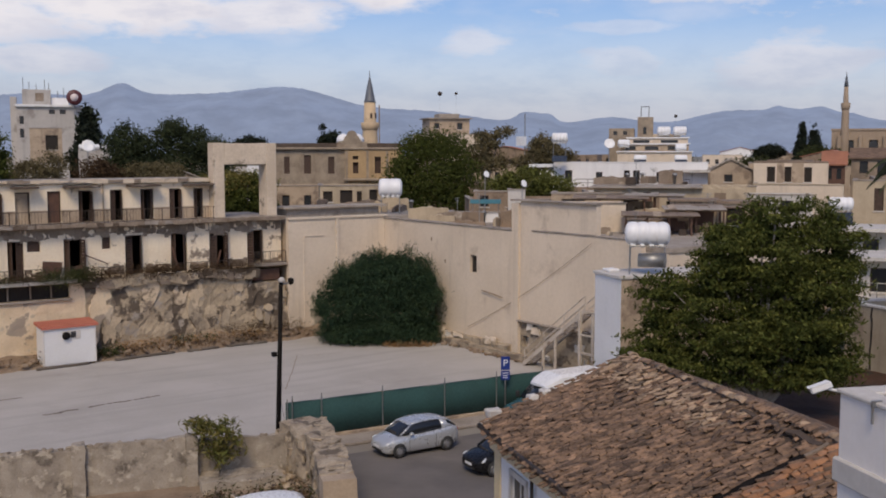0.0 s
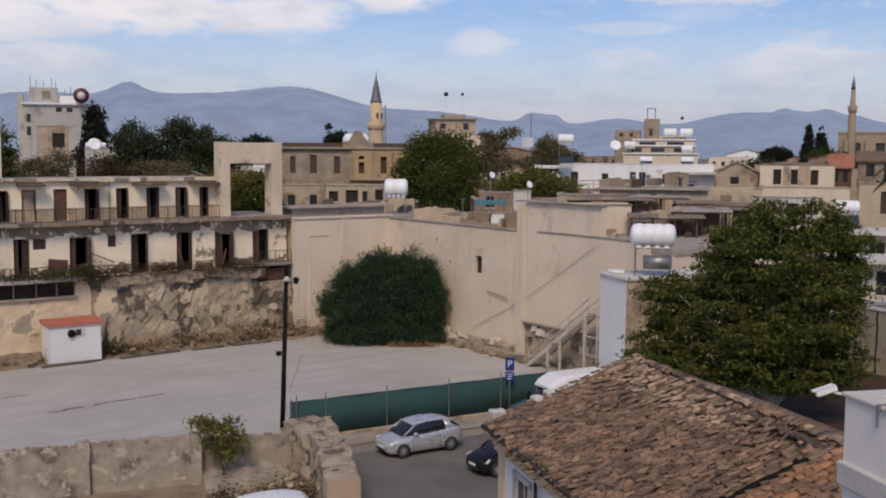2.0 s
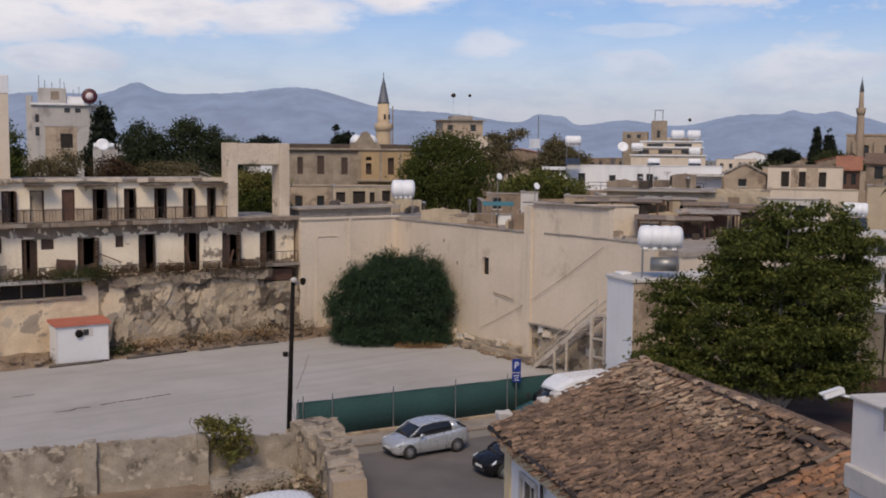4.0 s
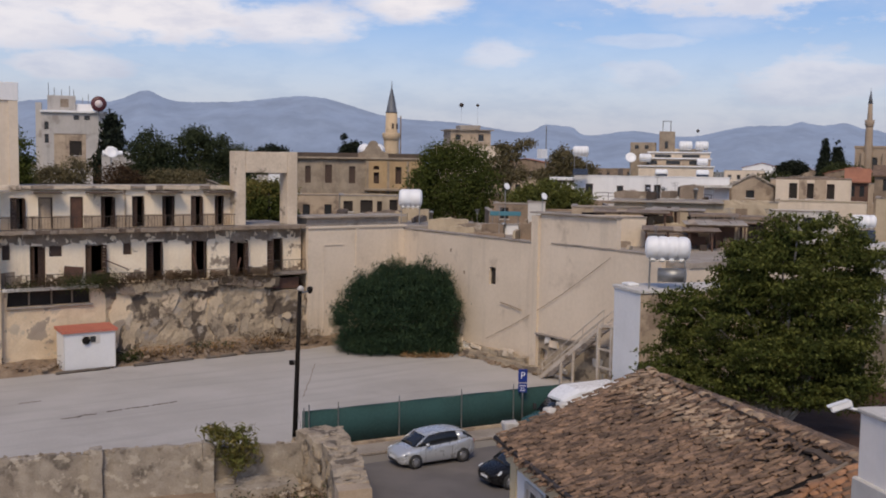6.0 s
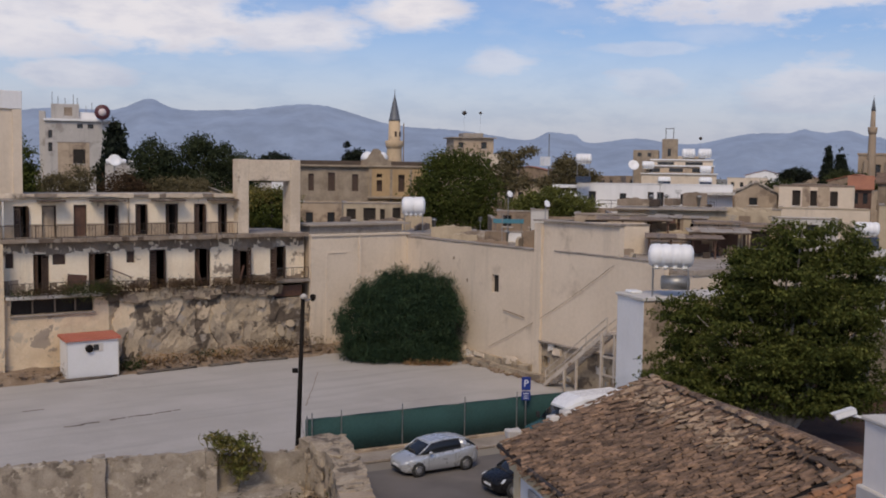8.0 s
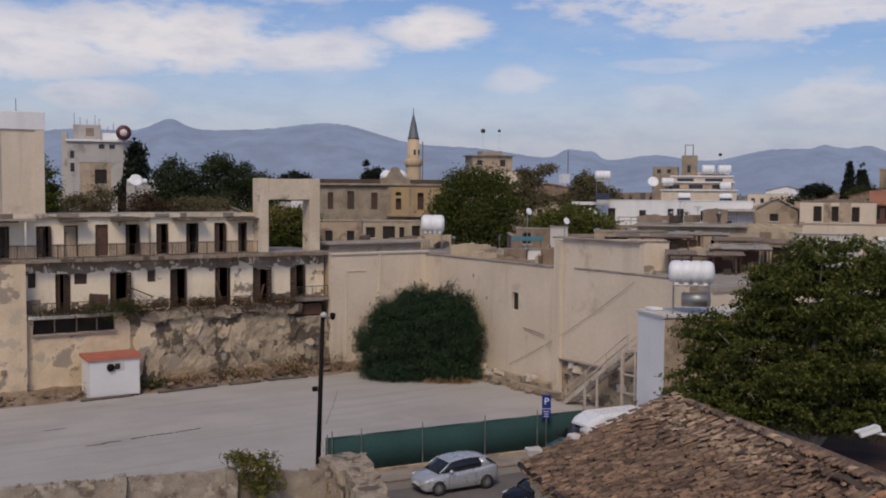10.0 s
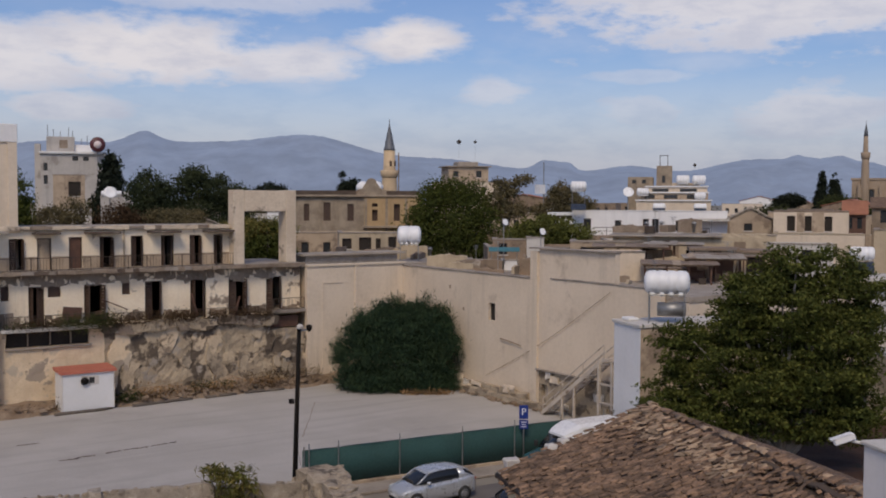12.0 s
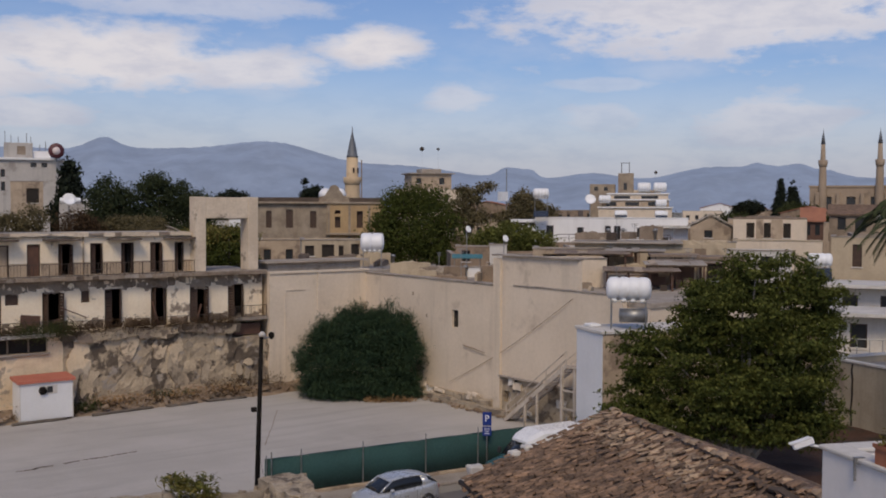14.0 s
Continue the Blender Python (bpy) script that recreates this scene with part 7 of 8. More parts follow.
# lean-to rooms crowded on the long roof: shanty storey
for x, y, w, top, skin, gaps in ((58.2, 49.6, 3.2, 10.1, M_BEIGE, [(0.3, 8.6, 0.8, 1.3), (1.7, 8.9, 1.2, 0.8)]), (60.2, 47.0, 3.4, 10.0, M_TAN, [(0.6, 8.5, 1.3, 1.2), (2.4, 8.5, 0.6, 1.3)]), (53.6, 50.6, 3.4, 9.2, M_BEIGE, [(0.6, 8.4, 1.6, 0.6)])):
    room = house("lean_to_room", "shabby roof room under a rusty sheet", x, y, w, 2.4, top, facing(x, y) + 5, skin, gaps, eave=0.45, roof=M_RUST, opening_mat=M_DEEP_SHADE)
    for k in range(3):
        tube_part("prop", (-w / 2 + 0.2 + k * w / 2.4, -0.6, 8.2), (-w / 2 + 0.2 + k * w / 2.4, -0.5, top), 0.04, M_IRON, room, "", 5)
    bm = bmesh.new()
    bm_box(bm, (-w / 2 - 0.2, -1.0, top - 0.12), (w / 2 + 0.2, -0.2, top - 0.07), pose(0, 0, 0, 4))
    part("sheet", bm, M_RUST, room, "rusty sheet awning")



def timber_shelter(x, y, z, w, d, h, seed, roof_mat):
    """A rickety roof shelter: posts, beams, uneven roof boards, a few hanging panels and stored boxes."""
    rng = random.Random(seed)
    ob = thing("roof_shelter", "rickety brown timber shelter crowded with boxes on the roof", "shelter", pose(x, y, z, 0, 0, facing(x, y) + rng.uniform(-4, 8)), "roof shelters")
    n = max(2, int(w / 1.4))
    for i in range(n + 1):
        for yy in (0.0, d):
            box_part("post", (-w / 2 + w * i / n - 0.05, yy - 0.05, 0), (-w / 2 + w * i / n + 0.05, yy + 0.05, h - 0.08), M_DOOR_RED, ob)
    for yy in (0.0, d):
        box_part("beam", (-w / 2 - 0.15, yy - 0.06, h - 0.08), (w / 2 + 0.15, yy + 0.06, h + 0.04), M_BROWN, ob)
    u = -w / 2 - 0.3
    while u < w / 2 + 0.2:
        wide = rng.uniform(0.3, 0.8)
        bm = bmesh.new()
        bm_box(bm, (0, -0.35 + rng.uniform(-0.1, 0.1), 0), (wide - 0.02, d + 0.3, 0.035))
        part("roof_board", bm, roof_mat if rng.random() < 0.75 else M_BEIGE, ob).matrix_basis = pose(u, 0, h + 0.05, rng.uniform(1, 4), rng.uniform(-2, 2))
        u += wide
    for i in range(n):
        if rng.random() < 0.7:
            a = -w / 2 + w * i / n + 0.08
            b = a + rng.uniform(0.4, 0.95) * (w / n - 0.15)
            box_part("panel", (a, d - 0.03, rng.uniform(0.0, 0.3)), (b, d + 0.02, h * rng.uniform(0.6, 0.95)), rng.choice((M_BEIGE, M_TAN, M_PALE, M_DOOR_RED)), ob)
    for i in range(4):
        a, t = rng.uniform(-w / 2 + 0.2, w / 2 - 0.7), rng.uniform(0.3, 0.8)
        box_part("stored_box", (a, 0.25 + 0.3 * i / 4 + 0.12 * i, 0), (a + rng.uniform(0.3, 0.6), 0.36 + 0.3 * i / 4 + 0.12 * i, t), rng.choice((M_BROWN, M_PALE, M_IRON, M_TAN)), ob, "", 0.02)


timber_shelter(51.2, 46.6, 8.2, 4.2, 2.0, 1.25, 401, M_RUST)
timber_shelter(54.6, 46.4, 8.2, 3.6, 2.2, 1.55, 402, M_ROOF)
timber_shelter(55.6, 55.4, 8.2, 5.0, 2.0, 1.95, 403, M_RUST)
timber_shelter(59.0, 54.2, 8.2, 4.0, 2.0, 2.1, 404, M_ROOF)
timber_shelter(52.0, 58.4, 8.2, 3.4, 1.6, 1.5, 405, M_RUST)

# white building with canopy and tank
white = house("white_building", "long white flat building with a projecting canopy", 93.8, 90.2, 18.6, 8, 12.35, -46, M_WHITE, [(1.4, 9.9, 0.9, 1.5), (5.2, 10.2, 0.8, 1.0), (8.6, 9.9, 0.7, 1.5), (9.7, 9.6, 0.8, 1.8), (12.5, 10.0, 1.0, 1.2)], category="building", cope=M_WHITE)
box_part("canopy", (-12.4, -0.4, 11.75), (-9.36, 5.0, 12.1), M_WHITE, white, "projecting white canopy", 0.03)
box_part("canopy_pier", (-12.2, 2.0, 0), (-11.9, 4.6, 11.74), M_OFFWHITE, white)
box_part("step_roof", (5.5, -1.6, 11.2), (9.6, -0.1, 11.5), M_OFFWHITE, white)
bm = bmesh.new()
bm_box(bm, (-6.5, -3.2, 10.35), (7.0, -3.14, 10.42)), bm_box(bm, (-6.5, -3.2, 9.95), (7.0, -3.14, 10.0))
for k in range(10):
    bm_box(bm, (-6.5 + 1.5 * k, -3.2, 9.3), (-6.44 + 1.5 * k, -3.14, 10.4))
part("terrace_rail", bm, M_IRON, white, "dark terrace rail")
box_part("front_terrace", (-8.8, -3.4, 0), (9.2, -0.01, 9.35), M_BROWN, white, "brown terrace in front")
for x, w in ((-3.8, 1.6), (5.4, 1.4)):
    box_part("stored_crate", (x, -2.6, 9.36), (x + w, -1.6, 10.1), M_IRON, white, "dark stored crates", 0.05)
water_tank("white drum tank on a high stand", 87.5, 96.0, 12.4, -42, 2.0, 0.62, 2.35)
for x, y, z, n in ((97.5, 92.0, 11.9, 2), (100.5, 88.0, 11.9, 1)):
    water_tank("low white tank on the white building", x, y, z, -46, 1.6, 0.45, 0.5)

# stepped ochre tower behind it
tower = thing("stepped_tower", "stepped cream and ochre roof storeys crowded with tanks", "building", pose(139.9, 128.5, 0, 0, 0, -47.5))
for x0, x1, y0, z1, mat in ((-6.6, 6.4, 0, 13.6, M_CREAM), (-5.9, 5.9, 1.5, 15.0, M_BEIGE), (-5.0, 5.8, 3.0, 16.1, M_CREAM), (-8.4, -3.8, 6.0, 18.0, M_SAND), (-3.2, -0.4, 5.0, 20.0, M_SAND), (-0.39, 4.5, 5.5, 16.9, M_CREAM)):
    box_part("storey", (x0, y0, 0), (x1, 12, z1), mat, tower, "", 0.05)
for x0, x1, y, z0, z1 in ((-5.2, -3.4, 1.46, 14.0, 14.7), (-1.8, 0.6, 1.46, 14.0, 14.7), (2.2, 4.4, 1.46, 14.0, 14.7), (-3.9, -1.0, 2.96, 15.3, 15.8), (1.0, 4.0, 2.96, 15.3, 15.8), (-7.6, -6.9, 5.96, 16.8, 17.5), (-5.8, -5.1, 5.96, 16.8, 17.5), (-2.2, -1.6, 4.96, 16.9, 18.2)):
    box_part("opening", (x0, y, z0), (x1, y + 0.03, z1), M_GLASS, tower)
for x0, x1, y, z in ((-6.8, 6.6, -0.3, 13.6), (-6.1, 6.1, 1.2, 15.0), (-5.2, 6.0, 2.7, 16.1)):
    box_part("slab_edge", (x0, y, z), (x1, y + 1.4, z + 0.22), M_WHITE, tower, "white slab edge")
for x in (-2.6, -1.2):
    tube_part("mast", (x, 6, 20), (x, 6, 22.0), 0.07, M_IRON, tower, "", 5)
tube_part("mast_bar", (-2.6, 6, 21.9), (-1.2, 6, 21.9), 0.06, M_IRON, tower, "", 5)
for x, y, z, s in ((143.9, 130.1, 16.32, 0), (145.8, 128.0, 16.32, 0)):
    water_tank("white drum tank on the stepped tower", x, y, z, -47, 2.4, 0.8, 0.35, panel=False)
water_tank("white drum tank on the stepped tower", 136.7, 133.0, 13.6, -47, 2.2, 0.7, 0.9, panel=False)
water_tank("low white tank on the stepped tower", 143.5, 125.7, 13.82, -47, 2.0, 0.6, 0.1, panel=False)
for x, y, z in ((132.0, 132.0, 13.8), (47.6, 153.0, 13.2)):
    dish = thing("satellite_dish", "large white satellite dish", "satellite dish", pose(x, y, 0, 0, 0, facing(x, y) + 12))
    tube_part("mast", (0, 0, 0), (0, 0, z + 1.2), 0.09, M_STEEL, dish, "", 6)
    bm = bmesh.new()
    bm_lathe(bm, [(0.02, 0.0), (0.5, 0.09), (0.95, 0.32), (0.95, 0.36), (0.5, 0.14), (0.02, 0.05)], 22)
    d = part("reflector", bm, M_TANK, dish, "white reflector", True)
    d.matrix_basis = pose(0, -0.1, z + 1.2, 62)
flag = thing("roof_mast", "thin mast with a small white box", "mast", pose(104.4, 122.4, 0))
tube_part("mast", (0, 0, 0), (0, 0, 19.5), 0.09, M_STEEL, flag, "", 6)
box_part("equipment_box", (-1.4, -0.6, 14.6), (-0.2, 0.4, 16.0), M_TANK, flag, "white box")

# houses at the right
house("gabled_house", "beige gabled house with a dark eave", 92.4, 73.8, 4.4, 6, 11.6, -51, M_BEIGE, [(1.5, 10.4, 0.9, 0.8)], gable=1.2, roof=M_ROOF)
cream_house = house("house", "cream house with three dark doorways on its terrace", 91.0, 65.2, 7.2, 6, 12.5, -54, M_CREAM, [(1.3, 10.6, 0.8, 1.55), (3.0, 10.6, 0.7, 1.55), (4.9, 10.6, 0.75, 1.5)], opening_mat=M_DEEP_SHADE, eave=0.3, roof=M_RUST)
for a, b in ((-1.35, -0.62), (0.12, 1.25)):
    box_part("bare_bay", (a, -0.03, 10.5), (b, -0.003, 12.49), M_BEIGE, cream_house, "bare beige bay")
house("house", "cream terrace house in front", 85.8, 60.6, 8.2, 5, 10.5, -54, M_CREAM, [(0.8, 9.2, 2.4, 0.12)], cope=M_TAN)
house("house", "beige flat house beside the gabled one", 96.5, 71.5, 5.0, 5, 12.4, -52, M_BEIGE)
house("house", "small house under a red tile roof", 106.6, 69.2, 4.0, 2.3, 12.2, 34, M_DOOR_RED, side=[(0.4, 10.6, 0.5, 1.2), (1.4, 10.6, 0.5, 1.2)], gable=1.3)
house("house", "stone house with a red tile roof and dark windows", 114.7, 67.65, 6.0, 5, 12.9, 32, M_OLDSTONE, side=[(1.0, 11.0, 1.2, 1.6), (3.2, 11.2, 0.9, 1.4)], gable=1.0, roof=M_TILES)
house("house", "faded tan house with a shuttered door", 81.8, 48.6, 6.2, 5, 11.2, -58, M_TAN, [(1.7, 8.7, 0.75, 1.9)], opening_mat=M_DOOR)
house("house", "faded tan house side wing", 86.5, 43.0, 5.4, 5, 11.0, -60, M_TAN, [(2.0, 8.7, 0.75, 1.9)], opening_mat=M_DOOR)
water_tank("white drum tank behind the tree", 67.0, 43.7, 8.55, -55, 1.7, 0.48, 0.9)
for x, y, w, z, d in ((65.5, 38.0, 7.0, 8.6, 4), (60.2, 34.4, 6.5, 7.3, 4)):
    terrace = house("terrace_house", "white house with slab terraces and railings", x, y, w, d, z - 0.4, -60, M_OFFWHITE, [(1.0, z - 2.3, 1.0, 1.5), (3.4, z - 2.3, 1.2, 1.5)], eave=0.0)
    box_part("terrace_slab", (-w / 2 - 0.3, -1.4, z - 2.75), (w / 2, -0.01, z - 2.5), M_OFFWHITE, terrace, "white terrace slab", 0.02)
    box_part("terrace_slab", (-w / 2 - 0.3, -1.2, z - 0.29), (w / 2, d, z - 0.05), M_OFFWHITE, terrace, "white terrace slab", 0.02)
    for k in range(9):
        tube_part("baluster", (-w / 2 + k * w / 9, -1.3, z - 2.5), (-w / 2 + k * w / 9, -1.3, z - 1.6), 0.03, M_STEEL, terrace, "", 5)
    tube_part("handrail", (-w / 2, -1.3, z - 1.6), (w / 2, -1.3, z - 1.6), 0.03, M_STEEL, terrace, "", 6)
for x, y in ((61.6, 31.2), (59.6, 28.4)):
    house("house", "white low house with a flat roof", x, y, 5.0, 4, 6.0, -62, M_OFFWHITE, [(1.2, 4.0, 1.0, 1.2)], cope=M_OFFWHITE)

# sandstone building with cornice and ochre bay
sand = thing("sandstone_building", "old sandstone building with ochre middle bay", "building", pose(75.3, 129.4, 0, 0, 0, -30))
bm = bmesh.new()
SW = [(-7.4, -6.6, 10.6, 13.0), (-4.6, -3.6, 10.6, 13.2), (-1.2, -0.3, 10.6, 13.0), (-7.3, -6.6, 6.6, 8.4), (-4.4, -3.6, 6.6, 8.8), (-1.1, -0.3, 6.6, 8.6)]
bm_wall(bm, -9.2, 1.2, 0, 14.0, 0, 0.4, SW)
bm_box(bm, (-9.2, 0.41, 0), (-8.8, 10, 14.0)), bm_box(bm, (-8.79, 9.6, 0), (9, 10, 14.0))
part("wall", bm, M_SAND, sand)
bm = bmesh.new()
OW = [(2.3, 3.1, 10.6, 12.2), (2.3, 3.1, 12.6, 13.1), (5.4, 6.3, 10.6, 13.0), (8.0, 8.7, 10.8, 12.8)]
bm_wall(bm, 1.2, 9.4, 0, 14.0, -0.35, 0.4, OW)
part("ochre_wall", bm, M_OCHRE, sand, "ochre painted bay")
for x in (-5.3, -3.0, 1.25, 4.2, 7.0):
    box_part("pilaster", (x, -0.5 if x > 1 else -0.16, 9.0), (x + 0.35, -0.352 if x > 1 else -0.002, 13.8), M_SAND, sand)
for a, b, c, d in SW:
    box_part("window", (a, 0.25, c), (b, 0.28, d), M_DOOR, sand, "dark window")
for a, b, c, d in OW:
    box_part("window", (a, 0.2, c), (b, 0.23, d), M_DOOR, sand, "dark window")
box_part("cornice", (-9.5, -0.6, 14.0), (9.6, 10, 14.3), M_SAND, sand, "", 0.05)
box_part("roof", (-9.0, 0.2, 14.301), (9.2, 9.8, 14.9), M_DECK, sand, "dark sagging roof")
box_part("balcony", (1.0, -1.3, 9.6), (9.4, -0.36, 9.9), M_SAND, sand, "", 0.04)
box_part("porch", (0.2, -3.2, 0), (9.4, -1.31, 8.9), M_SAND, sand, "projecting sandstone porch", 0.05)
bm = bmesh.new()
for k, x in enumerate((1.0, 3.0)):
    bm_lathe(bm, [(1.0, 0), (0.95, 0.7), (0.6, 1.2), (0.1, 1.4)], 14, (x, 2.0, 14.9))
part("roof_dome", bm, M_TANK, sand, "white roof domes", True)
bm = bmesh.new()
outline = [(0.0, 14.3), (4.4, 14.3), (4.3, 15.0), (3.5, 15.2), (3.1, 15.9)] + [(2.2 + 0.75 * math.cos(math.pi * k / 8), 16.0 + 0.7 * math.sin(math.pi * k / 8)) for k in range(9)] + [(1.3, 15.9), (0.9, 15.2), (0.1, 15.0)]
front = [bm.verts.new((x, -0.1, z)) for x, z in outline]
back = [bm.verts.new((x, 0.3, z)) for x, z in outline]
bm.faces.new(front), bm.faces.new(back[::-1])
for i in range(len(outline)):
    bm.faces.new((front[i], back[i], back[(i + 1) % len(outline)], front[(i + 1) % len(outline)]))
bmesh.ops.recalc_face_normals(bm, faces=bm.faces[:])
part("pediment", bm, M_SAND, sand, "stepped pediment")

# minarets and the old church


def minaret(label, x, y, profile, spire, stone, balcony):
    ob = thing("minaret", label, "minaret", pose(x, y, 0))
    bm = bmesh.new()
    bm_lathe(bm, profile, 16)
    part("shaft", bm, stone, ob)
    bm = bmesh.new()
    bm_lathe(bm, balcony, 20)
    part("balcony", bm, stone, ob, "projecting balcony ring")
    bm = bmesh.new()
    bm_lathe(bm, spire, 16)
    part("spire", bm, M_LEAD, ob, "pointed lead spire")
    return ob


m1 = minaret("pale stone minaret with a pointed lead spire", 87.5, 139.9, [(1.5, 0), (1.32, 14.0), (1.18, 16.8), (1.2, 17.3), (0.98, 18.2), (0.90, 21.4)], [(0.98, 21.4), (0.86, 21.6), (0.48, 23.6), (0.09, 25.3), (0.03, 26.3)], M_MINARET, [(1.15, 16.9), (1.38, 17.6), (1.42, 18.2), (1.34, 18.25), (1.25, 17.9)])
for a in (-110, -60):
    ca, sa = math.cos(math.radians(a)), math.sin(math.radians(a))
    box_part("slit_window", (ca * 0.93 - 0.15, sa * 0.93 - 0.10, 18.9), (ca * 0.93 + 0.15, sa * 0.93 + 0.06, 19.7), M_DOOR, m1)
tube_part("service_mast", (1.35, -0.6, 0), (1.35, -0.6, 21.0), 0.10, M_BROWN, m1, "", 6)
big = [(1.75, 0), (1.48, 18), (1.24, 28.6), (0.92, 31.2), (0.72, 36.8)]
for x, y in ((335.2, 218.2), (344.2, 201.5)):
    minaret("tall brown stone minaret of the old church mosque", x, y, big, [(0.80, 36.8), (0.48, 39.2), (0.1, 41.2), (0.04, 42.4)], M_OLDSTONE, [(1.2, 28.4), (1.55, 29.6), (1.62, 31.0), (1.5, 31.1), (1.4, 30.0)])
church = thing("church", "long brown gothic church turned mosque", "church", pose(344.0, 203.5, 0, 0, 0, -59))
bm = bmesh.new()
CW = [(-17, -14, 8, 18), (-9, -6, 8, 18), (-1, 2, 8, 18), (7, 10, 8, 18)]
bm_wall(bm, -21.5, 24, 0, 21.3, 0, 1.2, CW)
bm_box(bm, (-21.5, 1.21, 0), (-20.3, 20, 21.3)), bm_box(bm, (-20.29, 18.8, 0), (24, 20, 21.3))
part("wall", bm, M_OLDSTONE, church)
for a, b, c, d in CW:
    bm = bmesh.new()
    n = 8
    pts = [(a, c), (b, c), (b, d - 1.8)] + [((a + b) / 2 + (b - a) / 2 * math.cos(math.pi * k / n), d - 1.8 + 1.8 * math.sin(math.pi * k / n)) for k in range(1, n)] + [(a, d - 1.8)]
    bm.faces.new([bm.verts.new((x, 0.6, z)) for x, z in pts])
    bmesh.ops.recalc_face_normals(bm, faces=bm.faces[:])
    part("window", bm, M_GLASS, church, "dark pointed window")
for x in (-19.5, -12.4, -4.4, 3.6, 12, 20):
    box_part("buttress", (x, -1.4, 0), (x + 1.3, -0.01, 19.5), M_OLDSTONE, church, "", 0.1)
box_part("roof", (-21.8, -0.3, 21.3), (24, 20, 22.0), M_OLDSTONE, church, "flat roof edge")

# pale block with the round sign
pale = house("office_block", "tall pale office block crowded with aerials", 53.3, 192.7, 10.8, 8, 21.6, facing(53, 192), M_PALE, [(0.5, 16.2, 0.7, 1.6), (0.5, 18.6, 0.7, 1.4), (5.4, 20.4, 1.0, 0.8), (7.2, 20.4, 1.0, 0.8)], category="building", cope=M_WHITE)
box_part("slab_edge", (-5.6, -0.5, 21.7), (5.8, 8, 22.05), M_WHITE, pale, "white roof slab")
box_part("stair_head", (-4.4, 2.0, 22.06), (0.4, 6.5, 24.8), M_PALE, pale, "", 0.05)
box_part("stair_head", (0.41, 2.5, 22.06), (3.4, 6.0, 23.4), M_WHITE, pale, "", 0.05)
box_part("stair_side", (-6.4, 1.0, 0), (-5.41, 6.0, 23.4), M_PALE, pale)
box_part("dark_panel", (-2.2, 1.97, 22.7), (-0.8, 1.999, 24.2), M_BAND, pale)
for k, (x, h) in enumerate(((-4.2, 27.0), (-3.2, 26.2), (-2.0, 25.9), (-0.6, 26.6), (0.1, 26.0), (1.6, 24.6), (2.6, 25.2))):
    tube_part("aerial", (x, 3.0, 22), (x, 3.0, h), 0.06, M_STEEL, pale, "", 5)
ring = thing("ring_sign", "round dark red ring sign on the roof edge", "sign", pose(56.9, 189.6, 0, 0, 0, facing(56.9, 189.6)))
bm = bmesh.new()
bm_lathe(bm, [(0.62, -0.15), (1.35, -0.15), (1.35, 0.15), (0.62, 0.15)], 28)
r = part("ring", bm, M_RING, ring, "dark red ring")
r.matrix_basis = pose(0, 0, 23.3, 90)
bm = bmesh.new()
bm_lathe(bm, [(0.02, -0.20), (0.66, -0.20), (0.66, 0.2), (0.02, 0.2)], 24)
r = part("face", bm, M_RINGPALE, ring, "pale round face")
r.matrix_basis = pose(0, 0, 23.3, 90)
tube_part("post", (0, 0.1, 21.6), (0, 0.1, 22.0), 0.1, M_STEEL, ring)
tube_part("post", (0, 0.3, 0), (0, 0.3, 22.0), 0.1, M_STEEL, ring)
house("house", "beige house with a dark doorway below the block", 44.8, 164.0, 4.6, 6, 17.2, facing(46, 163), M_BEIGE, [(2.2, 14.0, 1.8, 2.2)], category="house", opening_mat=M_DEEP_SHADE)
house("house", "low pale house with roof tanks", 49.8, 157.2, 4.4, 5, 14.0, facing(48, 157), M_PALE)
for dx in (-1.4, 0.3, 1.7):
    water_tank("small white roof tank", 49.8 + dx, 157.4 - dx * 0.3, 13.7, -15, 1.2, 0.4, 0.3, panel=False)
house("house", "white low house among the trees", 31.0, 118.0, 7.0, 6, 12.4, facing(31, 118), M_OFFWHITE, [(1, 10.6, 0.8, 1.2), (4, 10.6, 0.8, 1.2)])
house("house", "low house with a grey tile roof", 41.4, 104.5, 5.0, 6, 10.9, facing(41, 104) + 20, M_BEIGE, gable=0.9, roof=M_ROOF)
house("house", "white house seen through the portal", 50.6, 103.0, 3.0, 5, 12.2, facing(50, 103), M_WHITE, [(1, 9.5, 0.7, 1.2)])

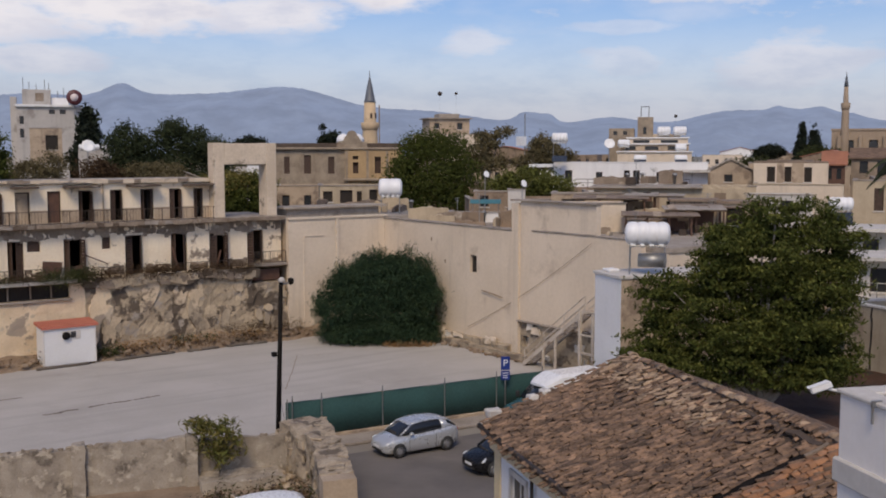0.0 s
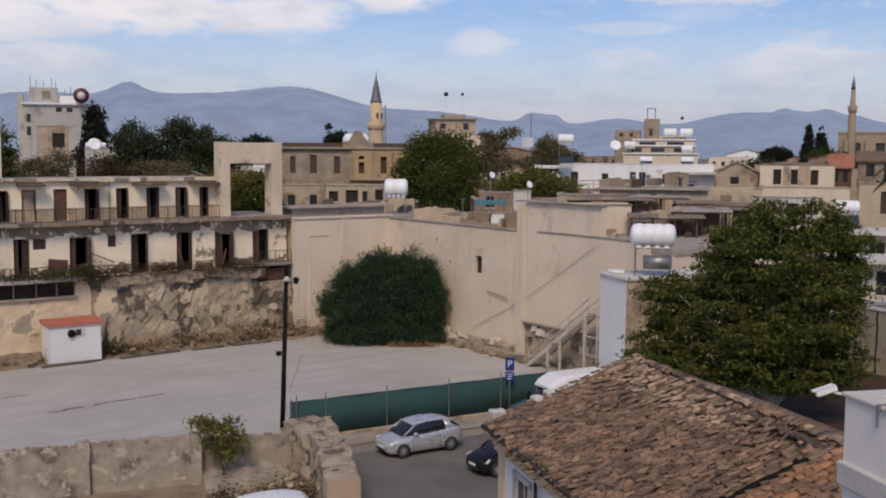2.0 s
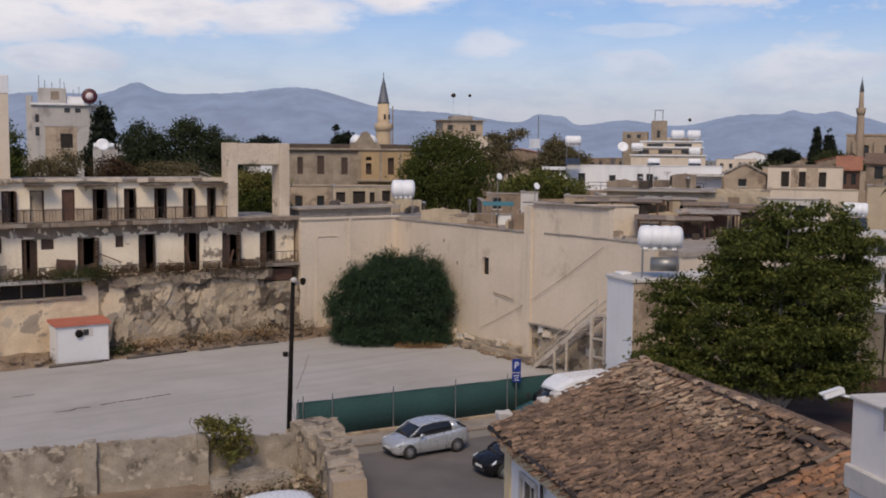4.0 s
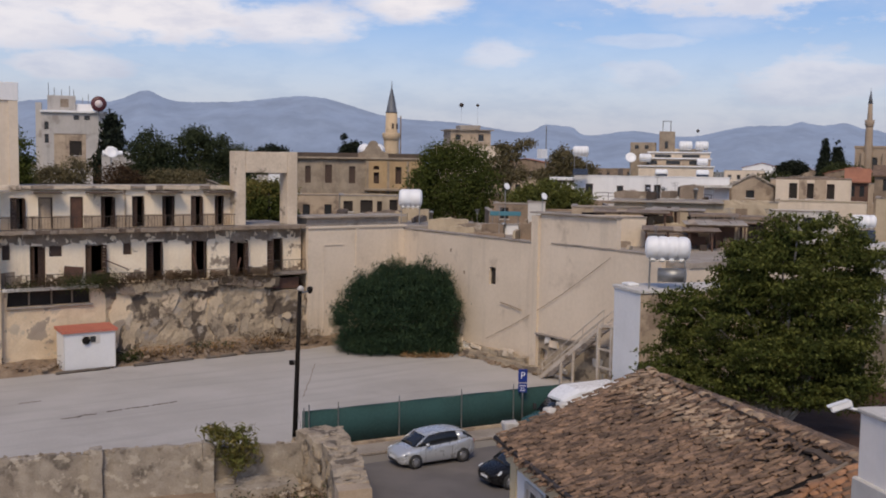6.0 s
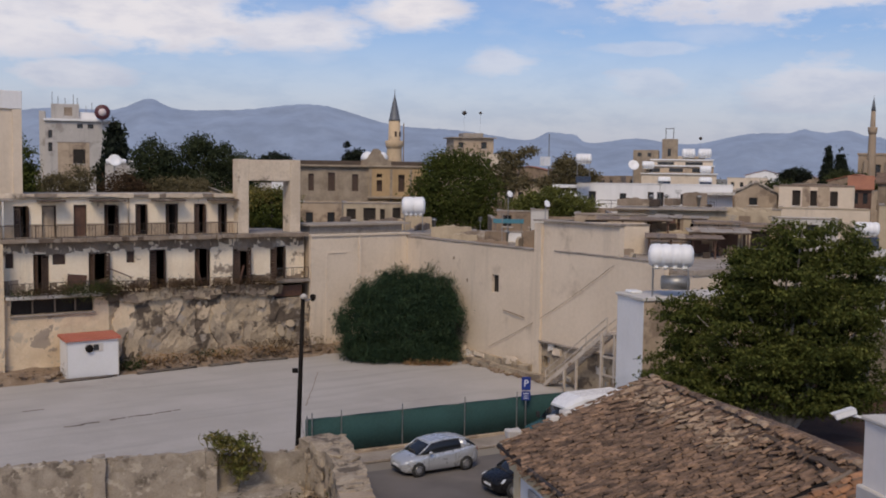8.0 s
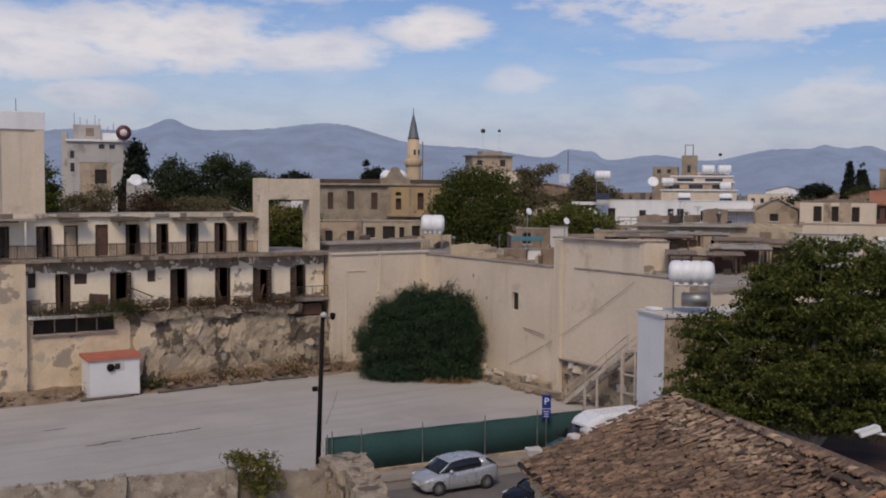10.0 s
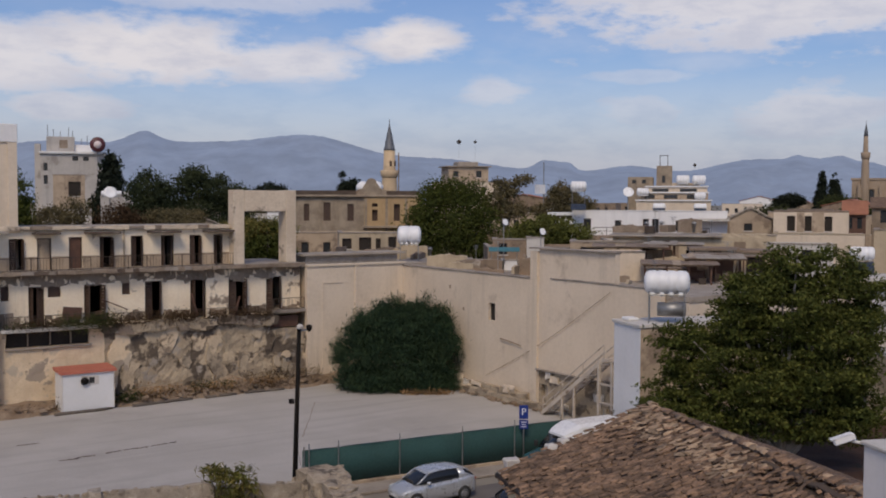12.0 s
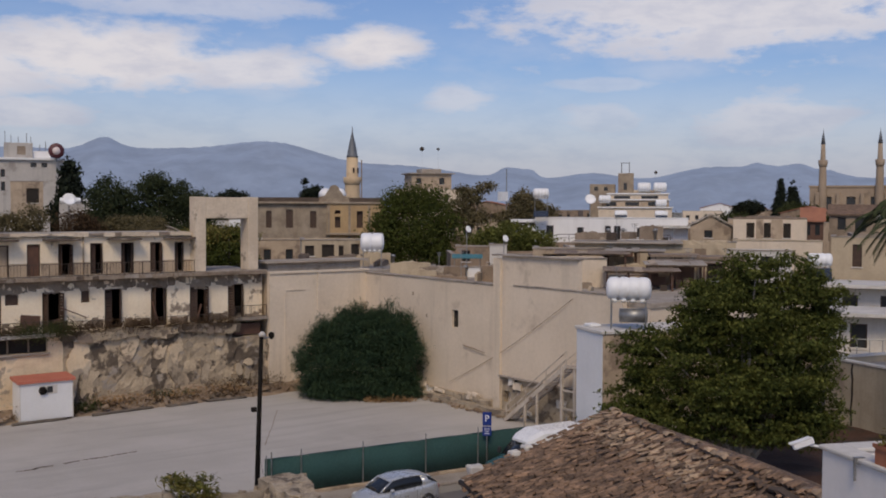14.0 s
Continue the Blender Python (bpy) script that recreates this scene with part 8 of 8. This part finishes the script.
# penthouse on the skyline with its aerials
pent = house("penthouse", "beige penthouse under a projecting roof", 130.4, 177.1, 8.6, 7, 20.6, facing(130, 177) + 14, M_BEIGE, [(1.0, 18.6, 1.1, 1.1), (5.9, 18.4, 1.2, 1.4)], category="house", eave=0.9)
box_part("upper_roof", (-2.0, 1.2, 20.8), (2.4, 5.6, 21.7), M_ROOF, pent, "low upper roof", 0.1)
house("house", "cream flat-roofed house below the penthouse", 126.0, 172.0, 14, 7, 17.2, facing(130, 177), M_CREAM, [(2, 15, 1, 1.3), (6, 15, 1, 1.3), (10, 15, 1, 1.3)])
for x, y, z, s in ((117.1, 162.2, 24.7, 0.45), (119.6, 160.4, 24.7, 0.3), (165.5, 146.5, 21.0, 0.35)):
    ob = thing("aerial_mast", "thin mast with a small dark aerial", "mast", pose(x, y, 0))
    tube_part("mast", (0, 0, 0), (0, 0, z), 0.014, M_STEEL, ob, "", 5)
    bm = bmesh.new()
    bm_lathe(bm, [(0.05, -s), (s * 0.9, -s * 0.5), (s, 0), (s * 0.9, s * 0.5), (0.05, s)], 10, (0, 0, z))
    part("aerial_drum", bm, M_IRON, ob, "dark drum")

# ---------------------------------------------------------------- the town further off
rng = random.Random(101)
LABELS = {"M_BEIGE": "beige flat-roofed town house", "M_CREAM": "cream flat-roofed town house", "M_OFFWHITE": "grey-white flat-roofed town house", "M_BROWN": "brown flat-roofed town house", "M_WHITE": "white flat-roofed town house"}
SKINS = {"M_BEIGE": M_BEIGE, "M_CREAM": M_CREAM, "M_OFFWHITE": M_OFFWHITE, "M_BROWN": M_BROWN, "M_WHITE": M_WHITE}
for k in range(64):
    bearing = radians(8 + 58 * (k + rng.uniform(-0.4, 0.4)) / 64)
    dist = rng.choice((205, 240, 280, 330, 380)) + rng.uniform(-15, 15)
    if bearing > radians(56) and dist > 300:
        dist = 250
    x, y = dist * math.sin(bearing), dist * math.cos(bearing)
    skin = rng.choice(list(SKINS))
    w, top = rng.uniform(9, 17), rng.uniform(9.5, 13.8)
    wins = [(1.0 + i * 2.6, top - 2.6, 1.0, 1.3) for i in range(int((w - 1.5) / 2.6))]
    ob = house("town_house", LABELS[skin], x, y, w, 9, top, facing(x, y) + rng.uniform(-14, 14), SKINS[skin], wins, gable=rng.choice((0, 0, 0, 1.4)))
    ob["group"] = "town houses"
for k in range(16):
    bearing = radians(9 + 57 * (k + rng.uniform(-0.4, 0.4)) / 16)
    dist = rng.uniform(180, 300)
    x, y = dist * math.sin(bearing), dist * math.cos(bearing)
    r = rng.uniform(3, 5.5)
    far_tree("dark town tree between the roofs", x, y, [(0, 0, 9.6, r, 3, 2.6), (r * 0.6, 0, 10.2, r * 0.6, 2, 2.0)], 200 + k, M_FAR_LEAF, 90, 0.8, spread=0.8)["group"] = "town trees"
# nearer roofs that close the gaps in the middle distance
for x, y, w, top, skin in ((62, 110, 12, 9.6, "M_BEIGE"), (54, 116, 10, 9.8, "M_OFFWHITE"), (82, 104, 14, 9.8, "M_BROWN"), (30, 112, 12, 9.4, "M_BEIGE"), (108, 100, 14, 11.0, "M_BEIGE"), (118, 88, 14, 11.6, "M_BROWN"), (124, 74, 12, 11.8, "M_BEIGE"), (66, 78, 10, 9.0, "M_BROWN"), (76, 72, 10, 9.6, "M_OFFWHITE"), (99, 55, 10, 11.0, "M_BEIGE"), (106, 44, 10, 11.5, "M_CREAM"), (60, 142, 14, 11.5, "M_OFFWHITE"), (36, 150, 14, 11.5, "M_BEIGE")):
    house("town_house", LABELS[skin], x, y, w, 8, top, facing(x, y) + 6, SKINS[skin], [(1.2 + i * 2.6, top - 2.4, 0.9, 1.3) for i in range(int((w - 2) / 2.6))])["group"] = "town houses"

# ---------------------------------------------------------------- hills on the horizon
AHEAD = Vector((math.sin(radians(36)), math.cos(radians(36)), 0))
RIGHT = Vector((AHEAD.y, -AHEAD.x, 0))
PEAKS = ((-1631, 318, 41.5), (-1229, 84, 20.0), (-1205, 30, 3.0), (-555, 258, 45.4), (-81, 282, 23.0), (-1030, 461, 50.5), (345, 75, 19.0), (410, 26, 8.0), (300, 26, 5.0), (642, 140, 13.3), (1060, 160, 18.0), (1350, 230, 27.0), (1275, 36, 6.0), (1445, 50, 8.0), (1560, 70, 7.0), (-2300, 420, 40.0), (2000, 300, 14.0))
bm = bmesh.new()
rows = []
for k in range(9):
    row = []
    t = k / 8
    for i in range(521):
        s = -3100 + 6200 * i / 520
        h = 48 + sum(a * math.exp(-((s - c) / w) ** 2) for c, w, a in PEAKS)
        h += 1.2 * noise.noise(Vector((s * 0.035, 3, 0))) + 0.9 * noise.noise(Vector((s * 0.09, 6, 0)))
        far = 3300 + 700 * t
        z = h * 2.17 * (far / 4000) * (math.sin(t * math.pi / 2) ** 1.3) * (1 + 0.42 * (1 - t) * noise.noise(Vector((s * 0.009, t * 3.0, 7))))
        row.append(bm.verts.new(AHEAD * far + RIGHT * s * (far / 4000) + Vector((0, 0, z + (13.6 if k == 8 else 0) - (1 if k == 0 else 0)))))
    rows.append(row)
for a, b in zip(rows, rows[1:]):
    for i in range(520):
        bm.faces.new((a[i], a[i + 1], b[i + 1], b[i])).smooth = True
tagged(part("hills", bm, M_HILLS), "long blue-grey mountain range with haze put into its colour", "mountains", kind="structure")

roof_clutter(3, 9, 61.5, 68.0, 58.0, 62.5, 10.95)
roof_clutter(4, 8, 70.5, 77.0, 64.0, 68.0, 10.2)
